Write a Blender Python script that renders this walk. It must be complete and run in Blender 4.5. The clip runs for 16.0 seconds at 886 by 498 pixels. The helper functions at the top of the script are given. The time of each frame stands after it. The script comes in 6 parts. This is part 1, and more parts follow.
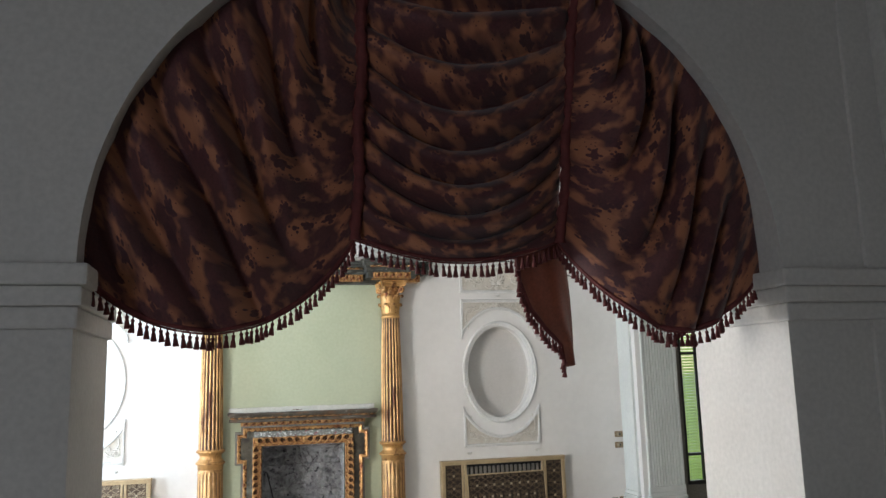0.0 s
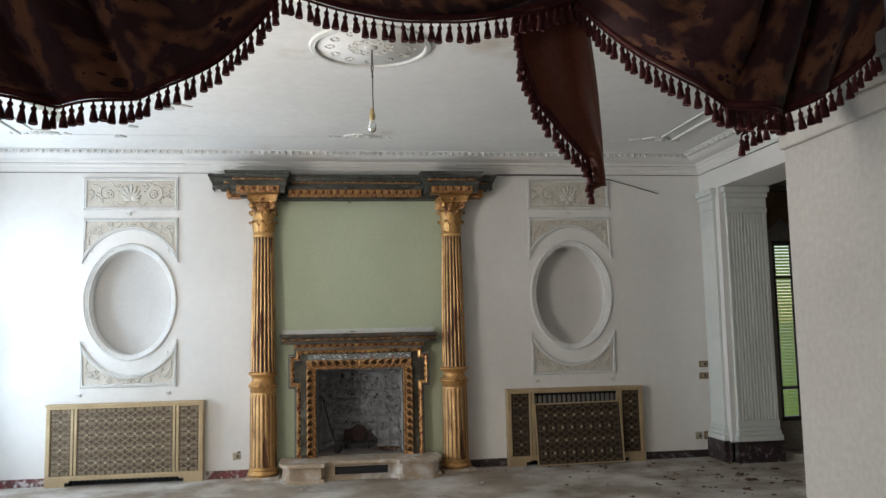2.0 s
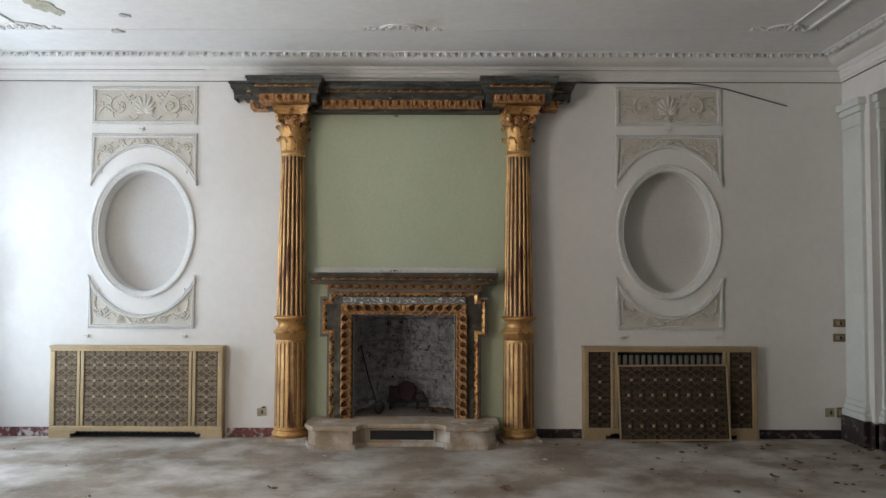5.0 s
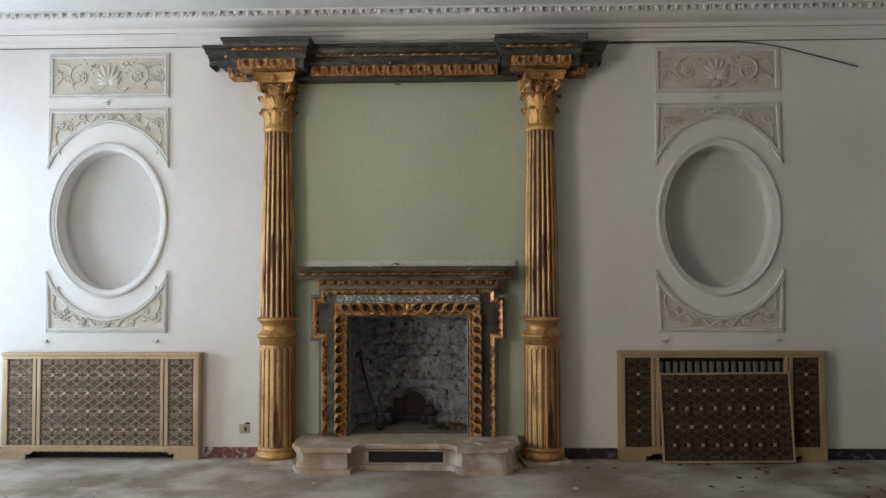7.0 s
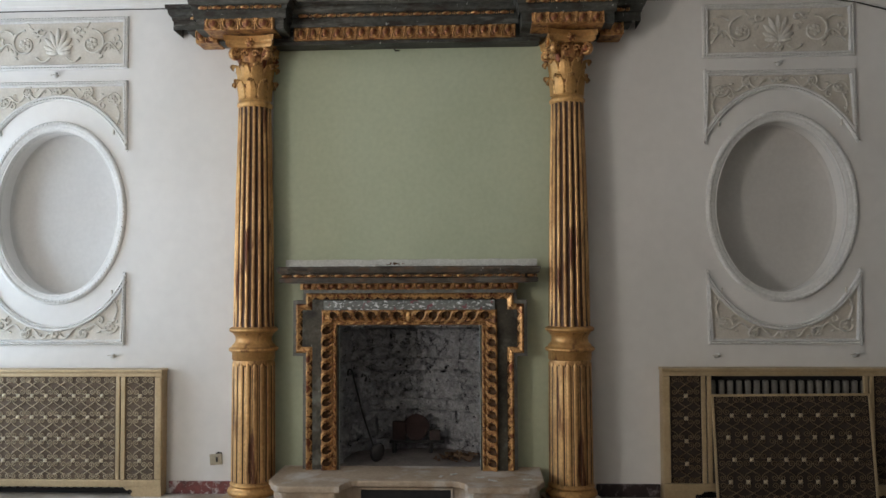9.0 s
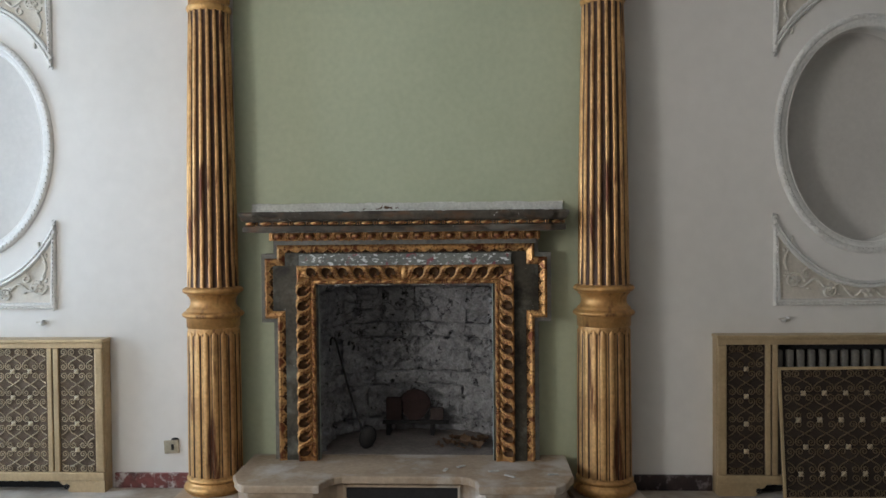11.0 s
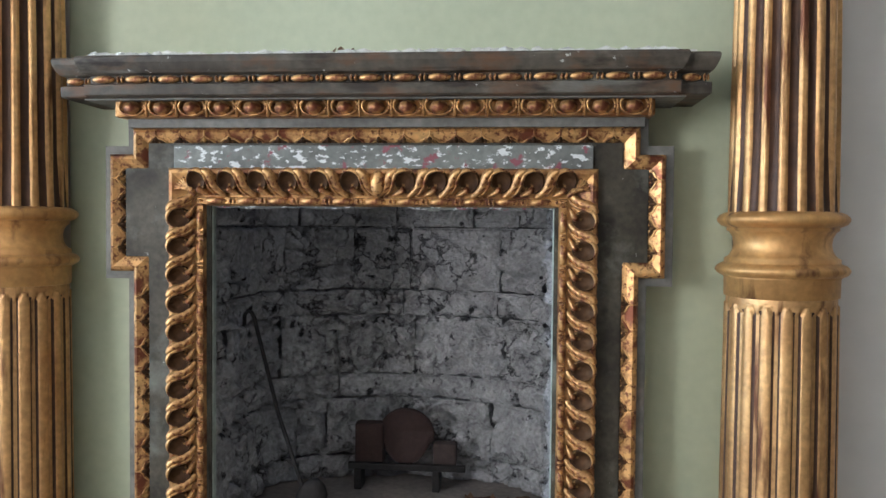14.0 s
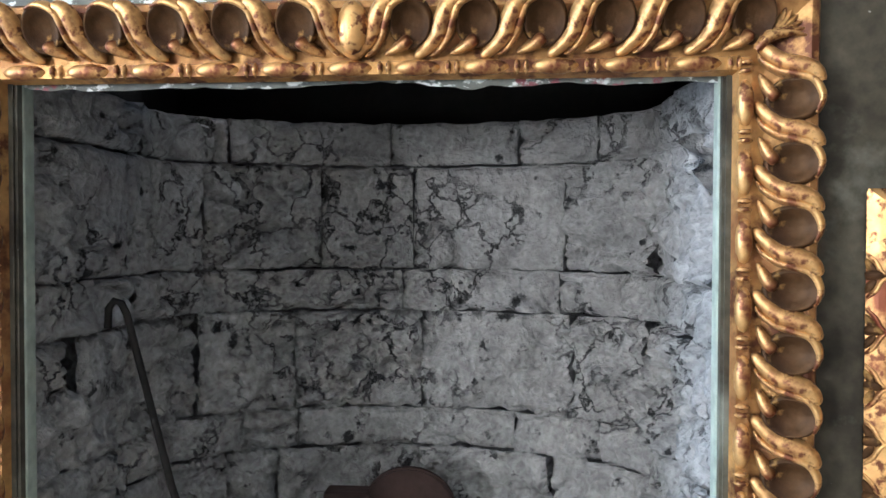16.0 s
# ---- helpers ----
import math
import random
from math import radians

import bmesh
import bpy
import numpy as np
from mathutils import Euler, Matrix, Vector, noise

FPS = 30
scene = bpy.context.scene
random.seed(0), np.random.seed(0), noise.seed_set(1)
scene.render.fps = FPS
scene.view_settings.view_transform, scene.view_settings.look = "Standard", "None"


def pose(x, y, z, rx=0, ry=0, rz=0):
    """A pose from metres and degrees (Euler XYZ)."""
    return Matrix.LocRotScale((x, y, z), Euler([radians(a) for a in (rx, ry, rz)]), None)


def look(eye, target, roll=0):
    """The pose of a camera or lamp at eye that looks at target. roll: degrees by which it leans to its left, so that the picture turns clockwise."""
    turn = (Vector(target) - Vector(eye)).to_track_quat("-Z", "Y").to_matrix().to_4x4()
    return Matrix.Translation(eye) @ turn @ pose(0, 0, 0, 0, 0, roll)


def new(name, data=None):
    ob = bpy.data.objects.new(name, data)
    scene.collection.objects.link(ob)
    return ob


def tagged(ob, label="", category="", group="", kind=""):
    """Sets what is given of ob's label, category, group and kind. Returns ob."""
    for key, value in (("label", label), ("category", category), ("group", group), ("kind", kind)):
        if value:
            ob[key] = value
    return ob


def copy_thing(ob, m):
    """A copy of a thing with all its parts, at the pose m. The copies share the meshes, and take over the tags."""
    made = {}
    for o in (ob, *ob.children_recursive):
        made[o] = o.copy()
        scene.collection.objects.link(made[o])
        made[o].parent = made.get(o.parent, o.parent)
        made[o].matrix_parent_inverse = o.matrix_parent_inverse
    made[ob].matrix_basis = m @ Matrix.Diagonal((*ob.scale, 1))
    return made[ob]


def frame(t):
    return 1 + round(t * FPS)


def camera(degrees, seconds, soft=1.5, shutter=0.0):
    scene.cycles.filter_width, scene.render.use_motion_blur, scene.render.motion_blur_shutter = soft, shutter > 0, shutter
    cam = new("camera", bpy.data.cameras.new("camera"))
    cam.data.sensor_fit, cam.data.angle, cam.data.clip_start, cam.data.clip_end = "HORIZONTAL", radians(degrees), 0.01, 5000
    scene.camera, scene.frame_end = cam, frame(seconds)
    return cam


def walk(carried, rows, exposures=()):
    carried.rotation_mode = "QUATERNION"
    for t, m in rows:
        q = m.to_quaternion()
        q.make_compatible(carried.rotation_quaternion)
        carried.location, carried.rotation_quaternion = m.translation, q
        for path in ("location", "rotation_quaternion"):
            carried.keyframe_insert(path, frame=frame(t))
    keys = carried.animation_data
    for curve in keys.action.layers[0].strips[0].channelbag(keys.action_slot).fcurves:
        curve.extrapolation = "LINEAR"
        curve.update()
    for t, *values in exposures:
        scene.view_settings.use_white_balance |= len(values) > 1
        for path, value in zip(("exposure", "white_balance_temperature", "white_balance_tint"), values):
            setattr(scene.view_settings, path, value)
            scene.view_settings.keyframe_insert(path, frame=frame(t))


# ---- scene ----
cam = camera(58.1, 16.0)
METRES, EYE, TILT, LEAN, TURN = 9.2, 1.89, 0.0, 0.0, -14.3
ROWS = [
    (0.0, 0.0, 0.0, 0.0, 0.26, 9.2, 1.62),
    (0.5, 0.0064, 0.0145, -0.0082, 1.51, 8.65, 1.5),
    (1.0, 0.0095, 0.0389, -0.0175, 2.9, 8.05, 1.52),
    (1.5, 0.0151, 0.0629, -0.0264, 4.7, 6.91, 1.51),
    (2.0, 0.0284, 0.0897, -0.0329, 6.61, 5.69, 1.23),
    (2.5, 0.0357, 0.1175, -0.0385, 8.44, 4.81, 1.03),
    (3.0, 0.0395, 0.1519, -0.0433, 10.11, 4.25, 0.88),
    (3.5, 0.0482, 0.1848, -0.0453, 11.74, 3.36, 0.36),
    (4.0, 0.0567, 0.2149, -0.0452, 13.16, 2.84, -0.18),
    (6.5, 0.0376, 0.3626, -0.0479, 15.44, 2.25, 0.23),
    (7.0, 0.0349, 0.3909, -0.0479, 15.99, 2.2, 0.18),
    (7.5, 0.0383, 0.4226, -0.0473, 16.91, 2.5, -0.29),
    (8.0, 0.0351, 0.4479, -0.0468, 17.26, 2.69, -0.3),
    (8.5, 0.0217, 0.4759, -0.0482, 17.1, 2.68, 0.1),
    (11.0, -0.0283, 0.6099, -0.0481, 16.87, -1.29, 0.53),
    (11.5, -0.0325, 0.6497, -0.0544, 17.62, -2.38, 0.41),
    (12.0, -0.0422, 0.6854, -0.0644, 18.26, -3.13, 0.27),
    (12.5, -0.057, 0.7234, -0.0698, 18.75, -3.47, 0.08),
    (13.0, -0.0658, 0.7638, -0.0743, 19.25, -2.99, -0.31),
    (13.5, -0.0746, 0.8, -0.0777, 19.38, -2.48, -0.59),
    (14.0, -0.0888, 0.8348, -0.084, 19.57, -1.79, -0.5),
    (14.5, -0.1018, 0.864, -0.0915, 19.78, -1.52, -0.36),
    (15.0, -0.1138, 0.8959, -0.0948, 19.81, -1.64, -0.24),
    (15.5, -0.1247, 0.9213, -0.097, 19.47, -1.56, -0.13),
    (16.0, -0.1369, 0.9462, -0.1007, 18.85, -1.29, -0.14),
]
EXPOSURES = [(0.0, 1.25, 6100, 10), (0.5, 1.15, 6100, 10), (1.0, 0.92, 6200, 10), (1.5, 0.62, 6300, 10), (2.0, 0.32, 6350, 10), (2.7, 0.10, 6450, 10), (3.5, 0.06, 6500, 12), (8.0, 0.06, 6450, 12),
             (11.0, 0.2, 6200, 10), (12.5, 0.38, 5900, 10), (13.3, 0.48, 5850, 10), (14.0, 1.2, 5800, 10), (14.6, 1.5, 5750, 10), (15.0, 1.7, 5700, 9), (15.5, 1.8, 5700, 8), (16.0, 1.9, 5800, 7)]
walk(cam, [(t, pose(0, 0, EYE, TILT, LEAN, TURN) @ pose(METRES * x, METRES * y, METRES * z, 90 + pitch, roll, yaw)) for t, x, y, z, yaw, pitch, roll in ROWS], EXPOSURES)

# ---- light: daylight through the side wall's far window, added lamps for ceiling and dim hall ----
world = bpy.data.worlds.new("sky")
scene.world = world
world.use_nodes = True
wn = world.node_tree.nodes
sky = wn.new("ShaderNodeTexSky")
sky.sky_type, sky.sun_disc = "NISHITA", False
sky.sun_elevation, sky.sun_rotation = radians(48), radians(20)
world.node_tree.links.new(sky.outputs[0], wn["Background"].inputs[0])
wn["Background"].inputs[1].default_value = 0.12


def area(name, m, sx, sy, power, color):
    data = bpy.data.lights.new(name, "AREA")
    data.shape, data.size, data.size_y, data.energy, data.color = "RECTANGLE", sx, sy, power, color
    ob = new(name, data)
    ob.matrix_world = m
    return ob


sun_data = bpy.data.lights.new("sun", "SUN")
sun_data.energy, sun_data.angle, sun_data.color = 3.0, radians(0.6), (1.0, 0.95, 0.88)
new("sun", sun_data).matrix_world = look((0, 0, 20), (-5.0, -14.0, 0))
# added lamp in an unseen opening, tilted up as bounce for the ceiling
area("ceiling_bounce_lamp", look((-3.62, 4.8, 1.6), (0.5, 5.9, 6.6)), 1.4, 2.5, 184, (1.0, 0.955, 0.885))
area("window_light_far", look((-3.62, 8.8, 1.6), (0.5, 7.9, 2.2)), 1.5, 2.6, 77, (0.68, 0.84, 1.0))
# added fill lamp that brightens the hall, no window is known there
area("hall_fill_light", look((-2.86, -1.6, 1.7), (1.0, 0.6, 1.6)), 1.1, 1.9, 19, (0.90, 0.94, 1.0))

# ---- materials ----
def material(name, base, dark=None, rough=0.6, metal=0.0, big=1.5, fine=40.0, blend=0.5, bump=0.15, depth=0.003, spread=0.25, lo=0.42, hi=0.62):
    """Two noises mix base and dark (large stains and fine grain); a third gives relief."""
    m = bpy.data.materials.new(name)
    m.use_nodes = True
    n, l = m.node_tree.nodes, m.node_tree.links
    b = n["Principled BSDF"]
    dark = dark or tuple(c * 0.7 for c in base)
    tc = n.new("ShaderNodeTexCoord")
    n1 = n.new("ShaderNodeTexNoise"); n1.inputs["Scale"].default_value = big; n1.inputs["Detail"].default_value = 8; n1.inputs["Roughness"].default_value = 0.62
    n2 = n.new("ShaderNodeTexNoise"); n2.inputs["Scale"].default_value = fine; n2.inputs["Detail"].default_value = 5
    for t in (n1, n2):
        l.new(tc.outputs["Object"], t.inputs["Vector"])
    r1 = n.new("ShaderNodeMapRange"); r1.inputs[1].default_value, r1.inputs[2].default_value = lo, hi
    r1.inputs[4].default_value = blend
    l.new(n1.outputs[0], r1.inputs[0])
    mix = n.new("ShaderNodeMix"); mix.data_type = "RGBA"
    mix.inputs[6].default_value, mix.inputs[7].default_value = (*base, 1), (*dark, 1)
    l.new(r1.outputs[0], mix.inputs[0])
    r2 = n.new("ShaderNodeMapRange"); r2.inputs[1].default_value, r2.inputs[2].default_value = 0.3, 0.7
    r2.inputs[3].default_value, r2.inputs[4].default_value = 1 - spread, 1 + spread * 0.4
    l.new(n2.outputs[0], r2.inputs[0])
    hsv = n.new("ShaderNodeHueSaturation")
    l.new(mix.outputs[2], hsv.inputs["Color"]); l.new(r2.outputs[0], hsv.inputs["Value"])
    l.new(hsv.outputs[0], b.inputs["Base Color"])
    rr = n.new("ShaderNodeMapRange"); rr.inputs[3].default_value, rr.inputs[4].default_value = max(0.05, rough - 0.12), min(1, rough + 0.15)
    l.new(n1.outputs[0], rr.inputs[0]); l.new(rr.outputs[0], b.inputs["Roughness"])
    b.inputs["Metallic"].default_value = metal
    if bump:
        bp = n.new("ShaderNodeBump"); bp.inputs["Strength"].default_value, bp.inputs["Distance"].default_value = bump, depth
        add = n.new("ShaderNodeMath"); l.new(n1.outputs[0], add.inputs[0]); l.new(n2.outputs[0], add.inputs[1])
        l.new(add.outputs[0], bp.inputs["Height"]); l.new(bp.outputs[0], b.inputs["Normal"])
    return m


def overlay(m, color, scale, lo, hi, detail=6, rough=None, stretch=(1, 1, 1), offset=(0, 0, 0)):
    """Lays patches of a second colour (stains, flaked paint, veins) over a material."""
    n, l = m.node_tree.nodes, m.node_tree.links
    b = n["Principled BSDF"]
    old = b.inputs["Base Color"].links[0].from_socket
    tc = n.new("ShaderNodeTexCoord"); mp = n.new("ShaderNodeMapping")
    mp.inputs["Scale"].default_value, mp.inputs["Location"].default_value = stretch, offset
    l.new(tc.outputs["Object"], mp.inputs[0])
    t = n.new("ShaderNodeTexNoise"); t.inputs["Scale"].default_value, t.inputs["Detail"].default_value, t.inputs["Roughness"].default_value = scale, detail, 0.6
    l.new(mp.outputs[0], t.inputs["Vector"])
    r = n.new("ShaderNodeMapRange"); r.inputs[1].default_value, r.inputs[2].default_value = lo, hi
    l.new(t.outputs[0], r.inputs[0])
    mix = n.new("ShaderNodeMix"); mix.data_type = "RGBA"; mix.inputs[7].default_value = (*color, 1)
    l.new(r.outputs[0], mix.inputs[0]); l.new(old, mix.inputs[6]); l.new(mix.outputs[2], b.inputs["Base Color"])
    return m


PLASTER = overlay(material("white wall plaster", (0.765, 0.745, 0.715), (0.68, 0.66, 0.625), 0.7, big=0.7, fine=14, blend=0.6, bump=0.05, spread=0.03), (0.55, 0.51, 0.45), 0.55, 0.62, 0.8)
CEILING = overlay(material("ceiling plaster", (0.80, 0.79, 0.77), (0.70, 0.685, 0.66), 0.8, big=0.6, fine=14, blend=0.5, bump=0.05, spread=0.05), (0.50, 0.43, 0.33), 0.7, 0.63, 0.78)
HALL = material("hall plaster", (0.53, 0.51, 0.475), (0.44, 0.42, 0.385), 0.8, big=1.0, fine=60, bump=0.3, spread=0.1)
RELIEF = material("moulded plaster", (0.72, 0.71, 0.685), (0.60, 0.585, 0.55), 0.7, big=6, fine=60, bump=0.3, spread=0.12)
ORNAMENT = material("cream stained plaster relief", (0.69, 0.66, 0.60), (0.55, 0.50, 0.42), 0.7, big=14, fine=70, blend=0.8, bump=0.3, spread=0.15)
FIELD = material("cream plaster field", (0.63, 0.59, 0.52), (0.51, 0.455, 0.375), 0.75, big=5, fine=70, bump=0.3, spread=0.1)
# greyer than the wall plaster: shade of the recess is in this colour
NICHE_SHADE = material("niche plaster greyed for shade", (0.59, 0.57, 0.54), (0.51, 0.49, 0.465), 0.75, big=1.2, fine=40, bump=0.1, spread=0.05)
GREEN = overlay(material("sage green paint", (0.455, 0.495, 0.35), (0.405, 0.445, 0.305), 0.6, big=1.2, fine=30, bump=0.1, spread=0.06), (0.60, 0.60, 0.55), 9, 0.765, 0.78)
GOLD = overlay(overlay(material("old gilding", (0.76, 0.45, 0.18), (0.47, 0.235, 0.085), 0.38, 0.62, big=9, fine=60, blend=0.7, bump=0.35, spread=0.25), (0.16, 0.045, 0.02), 13, 0.51, 0.62), (0.15, 0.05, 0.022), 70, 0.52, 0.61, detail=10)
GOLD_SOFT = overlay(material("rubbed gilding", (0.66, 0.385, 0.14), (0.44, 0.225, 0.075), 0.42, 0.5, big=5, fine=50, blend=0.8, bump=0.25, spread=0.2, ), (0.15, 0.06, 0.026), 14, 0.56, 0.68, stretch=(1, 1, 0.3), detail=9)
GOLD_COL = overlay(overlay(material("column gilding", (0.70, 0.42, 0.175), (0.45, 0.235, 0.09), 0.4, 0.58, big=4, fine=60, blend=0.8, bump=0.3, spread=0.25), (0.13, 0.045, 0.02), 20, 0.545, 0.66, stretch=(1, 1, 0.12)), (0.20, 0.10, 0.04), 6, 0.60, 0.8)
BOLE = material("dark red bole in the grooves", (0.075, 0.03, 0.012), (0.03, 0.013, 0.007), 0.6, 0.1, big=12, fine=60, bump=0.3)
SLATE_FACE = overlay(overlay(material("scuffed dark face paint", (0.085, 0.074, 0.054), (0.032, 0.026, 0.019), 0.5, big=6, fine=60, blend=0.95, bump=0.3, spread=0.35), (0.19, 0.195, 0.165), 7, 0.55, 0.75), (0.48, 0.48, 0.45), 60, 0.70, 0.73, offset=(1, 3, 5))
GOLDFACE = overlay(material("worn gilt ground", (0.56, 0.31, 0.11), (0.28, 0.11, 0.04), 0.45, 0.5, big=14, fine=70, blend=0.9, bump=0.4), (0.11, 0.035, 0.015), 20, 0.52, 0.62)
def dark_paint(name, base, dark, worn):
    m = overlay(material(name, base, dark, 0.5, big=3, fine=40, blend=0.8, bump=0.3, spread=0.35), (0.19, 0.185, 0.165), 9, 0.55, 0.75, stretch=(0.3, 1, 2.0))
    m = overlay(m, worn, 14, 0.50, 0.66, stretch=(0.6, 1, 1.3), offset=(2, 9, 4), detail=10)
    m = overlay(m, (0.028, 0.02, 0.014), 11, 0.52, 0.64, stretch=(0.5, 1, 1.6), offset=(6, 2, 3), detail=10)
    return overlay(m, (0.45, 0.45, 0.42), 34, 0.67, 0.70, offset=(1, 3, 5))


SLATE = dark_paint("dark green-grey painted wood", (0.082, 0.082, 0.070), (0.042, 0.042, 0.036), (0.05, 0.045, 0.036))
SMOKED = dark_paint("smoke-browned painted wood", (0.105, 0.090, 0.070), (0.052, 0.042, 0.032), (0.115, 0.062, 0.034))
for _m in (SLATE, SMOKED, SLATE_FACE):
    _m.node_tree.nodes["Principled BSDF"].inputs["Specular IOR Level"].default_value = 0.28
SLATE_FLAKED = overlay(overlay(material("flaking grey paint", (0.20, 0.21, 0.19), (0.12, 0.12, 0.11), 0.6, big=4, fine=50, blend=0.8, bump=0.3, spread=0.3), (0.70, 0.72, 0.71), 62, 0.555, 0.59, stretch=(0.55, 1, 1.0), detail=12), (0.24, 0.07, 0.085), 26, 0.585, 0.63, offset=(4, 2, 1), detail=10)
EDGE = material("grey painted edge", (0.21, 0.205, 0.185), (0.10, 0.095, 0.083), 0.55, big=8, fine=50, bump=0.3, spread=0.3)
DUST = material("white plaster dust", (0.66, 0.66, 0.63), (0.5, 0.5, 0.47), 0.9, big=20, fine=80, bump=0.5)
MARBLE = overlay(material("veined red marble", (0.20, 0.055, 0.05), (0.085, 0.03, 0.03), 0.35, big=9, fine=40, blend=0.9, bump=0.08), (0.50, 0.46, 0.45), 15, 0.50, 0.60, offset=(3, 1, 2))
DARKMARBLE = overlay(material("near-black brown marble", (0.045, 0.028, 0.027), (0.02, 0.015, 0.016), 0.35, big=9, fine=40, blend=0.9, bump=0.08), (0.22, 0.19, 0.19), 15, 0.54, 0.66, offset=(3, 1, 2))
# near-black sheet that paints the shade behind open grilles
DARK_INSIDE = material("black sheet for the dark interior", (0.045, 0.03, 0.021), (0.027, 0.018, 0.013), 0.95, big=4, fine=150, bump=0.3)
HEARTH = overlay(material("tan hearth stone", (0.46, 0.36, 0.26), (0.33, 0.24, 0.16), 0.6, big=3, fine=40, blend=0.8, bump=0.2, spread=0.15), (0.56, 0.52, 0.47), 4, 0.5, 0.66)
SOOT = overlay(material("sooty grey firebrick", (0.37, 0.363, 0.37), (0.265, 0.26, 0.265), 0.9, big=9, fine=75, blend=0.8, bump=1.0, depth=0.010, spread=0.28), (0.02, 0.02, 0.022), 17, 0.60, 0.66, detail=12)
_n, _l = SOOT.node_tree.nodes, SOOT.node_tree.links
_v = _n.new("ShaderNodeTexVoronoi"); _v.feature = "DISTANCE_TO_EDGE"; _v.inputs["Scale"].default_value = 10
_w = _n.new("ShaderNodeTexNoise"); _w.inputs["Scale"].default_value = 13; _w.inputs["Detail"].default_value = 9; _w.inputs["Roughness"].default_value = 0.62
_c = _n.new("ShaderNodeTexCoord"); _x = _n.new("ShaderNodeMix"); _x.data_type = "VECTOR"; _x.inputs[0].default_value = 0.16
_l.new(_c.outputs["Object"], _w.inputs["Vector"]); _l.new(_c.outputs["Object"], _x.inputs[4]); _l.new(_w.outputs[1], _x.inputs[5]); _l.new(_x.outputs[1], _v.inputs["Vector"])
_r = _n.new("ShaderNodeMapRange"); _r.inputs[1].default_value, _r.inputs[2].default_value = 0.0, 0.034
_l.new(_v.outputs["Distance"], _r.inputs[0])
_g = _n.new("ShaderNodeTexNoise"); _g.inputs["Scale"].default_value = 6.0; _g.inputs["Detail"].default_value = 5; _l.new(_c.outputs["Object"], _g.inputs["Vector"])
_k = _n.new("ShaderNodeMapRange"); _k.inputs[1].default_value, _k.inputs[2].default_value = 0.46, 0.60
_l.new(_g.outputs[0], _k.inputs[0])
_o = _n.new("ShaderNodeMath"); _o.operation = "SUBTRACT"; _o.inputs[0].default_value = 1.0; _l.new(_r.outputs[0], _o.inputs[1])
_u = _n.new("ShaderNodeMath"); _u.operation = "MULTIPLY"; _l.new(_o.outputs[0], _u.inputs[0]); _l.new(_k.outputs[0], _u.inputs[1])
_old = _n["Principled BSDF"].inputs["Base Color"].links[0].from_socket
_y = _n.new("ShaderNodeMix"); _y.data_type = "RGBA"; _y.inputs[7].default_value = (0.045, 0.043, 0.046, 1)
_l.new(_u.outputs[0], _y.inputs[0]); _l.new(_old, _y.inputs[6]); _l.new(_y.outputs[2], _n["Principled BSDF"].inputs["Base Color"])
_z = _n.new("ShaderNodeBump"); _z.inputs["Strength"].default_value, _z.inputs["Distance"].default_value = 1.0, 0.012
_inv = _n.new("ShaderNodeMath"); _inv.operation = "MULTIPLY"; _inv.inputs[1].default_value = -1; _l.new(_u.outputs[0], _inv.inputs[0])
_l.new(_inv.outputs[0], _z.inputs["Height"]); _l.new(_n["Principled BSDF"].inputs["Normal"].links[0].from_socket, _z.inputs["Normal"]); _l.new(_z.outputs[0], _n["Principled BSDF"].inputs["Normal"])
# black for sooty joints, also painted where hollows are only in shade
JOINT_VOID = material("black for soot joints and dark hollows", (0.022, 0.021, 0.022), rough=0.95, big=9, fine=60, bump=0.5)
FLOOR = overlay(overlay(material("dusty stone floor", (0.33, 0.275, 0.215), (0.20, 0.158, 0.118), 0.66, big=1.1, fine=30, blend=0.9, bump=0.15, spread=0.15), (0.58, 0.55, 0.51), 1.6, 0.43, 0.66, detail=9), (0.11, 0.085, 0.06), 1.9, 0.66, 0.76, offset=(2, 5, 0))
BRASS = material("aged cream and brass paint", (0.50, 0.38, 0.225), (0.37, 0.265, 0.14), 0.42, 0.3, big=5, fine=60, bump=0.15, spread=0.12)
LATTICE = material("dull brass scrollwork", (0.54, 0.44, 0.30), (0.37, 0.29, 0.185), 0.42, 0.4, big=12, fine=80, bump=0.2)
# darker copy of LATTICE: weaker light on the right cover put into colour
LATTICE_SHADE = material("scrollwork darkened for weaker light", (0.20, 0.138, 0.078), (0.12, 0.08, 0.045), 0.5, 0.4, big=12, fine=80, bump=0.2)
STUD = material("pale rosette", (0.66, 0.58, 0.42), (0.50, 0.41, 0.26), 0.38, 0.2, big=20, fine=80, bump=0.2)
MESH = material("brown backing cloth", (0.165, 0.12, 0.085), (0.10, 0.07, 0.048), 0.9, big=4, fine=150, bump=0.3)
BLACK = material("blackened iron", (0.02, 0.018, 0.018), (0.035, 0.03, 0.028), 0.55, 0.6, big=10, fine=80, bump=0.3)
RADIATOR = material("old radiator enamel", (0.20, 0.185, 0.16), (0.12, 0.11, 0.095), 0.5, 0.1, big=10, fine=60)
RUST = material("rusty plate", (0.036, 0.016, 0.013), (0.018, 0.009, 0.008), 0.85, big=10, fine=60, bump=0.5)
LEAF = material("dry brown leaf", (0.15, 0.085, 0.045), (0.07, 0.04, 0.022), 0.85, big=20, fine=80)
PLATE = material("ivory switch plate", (0.42, 0.37, 0.27), (0.34, 0.29, 0.2), 0.45, big=10, fine=60, bump=0)
BROWNPLATE = material("bronze switch plate", (0.28, 0.20, 0.11), (0.2, 0.14, 0.07), 0.4, 0.4, big=10, fine=60, bump=0)
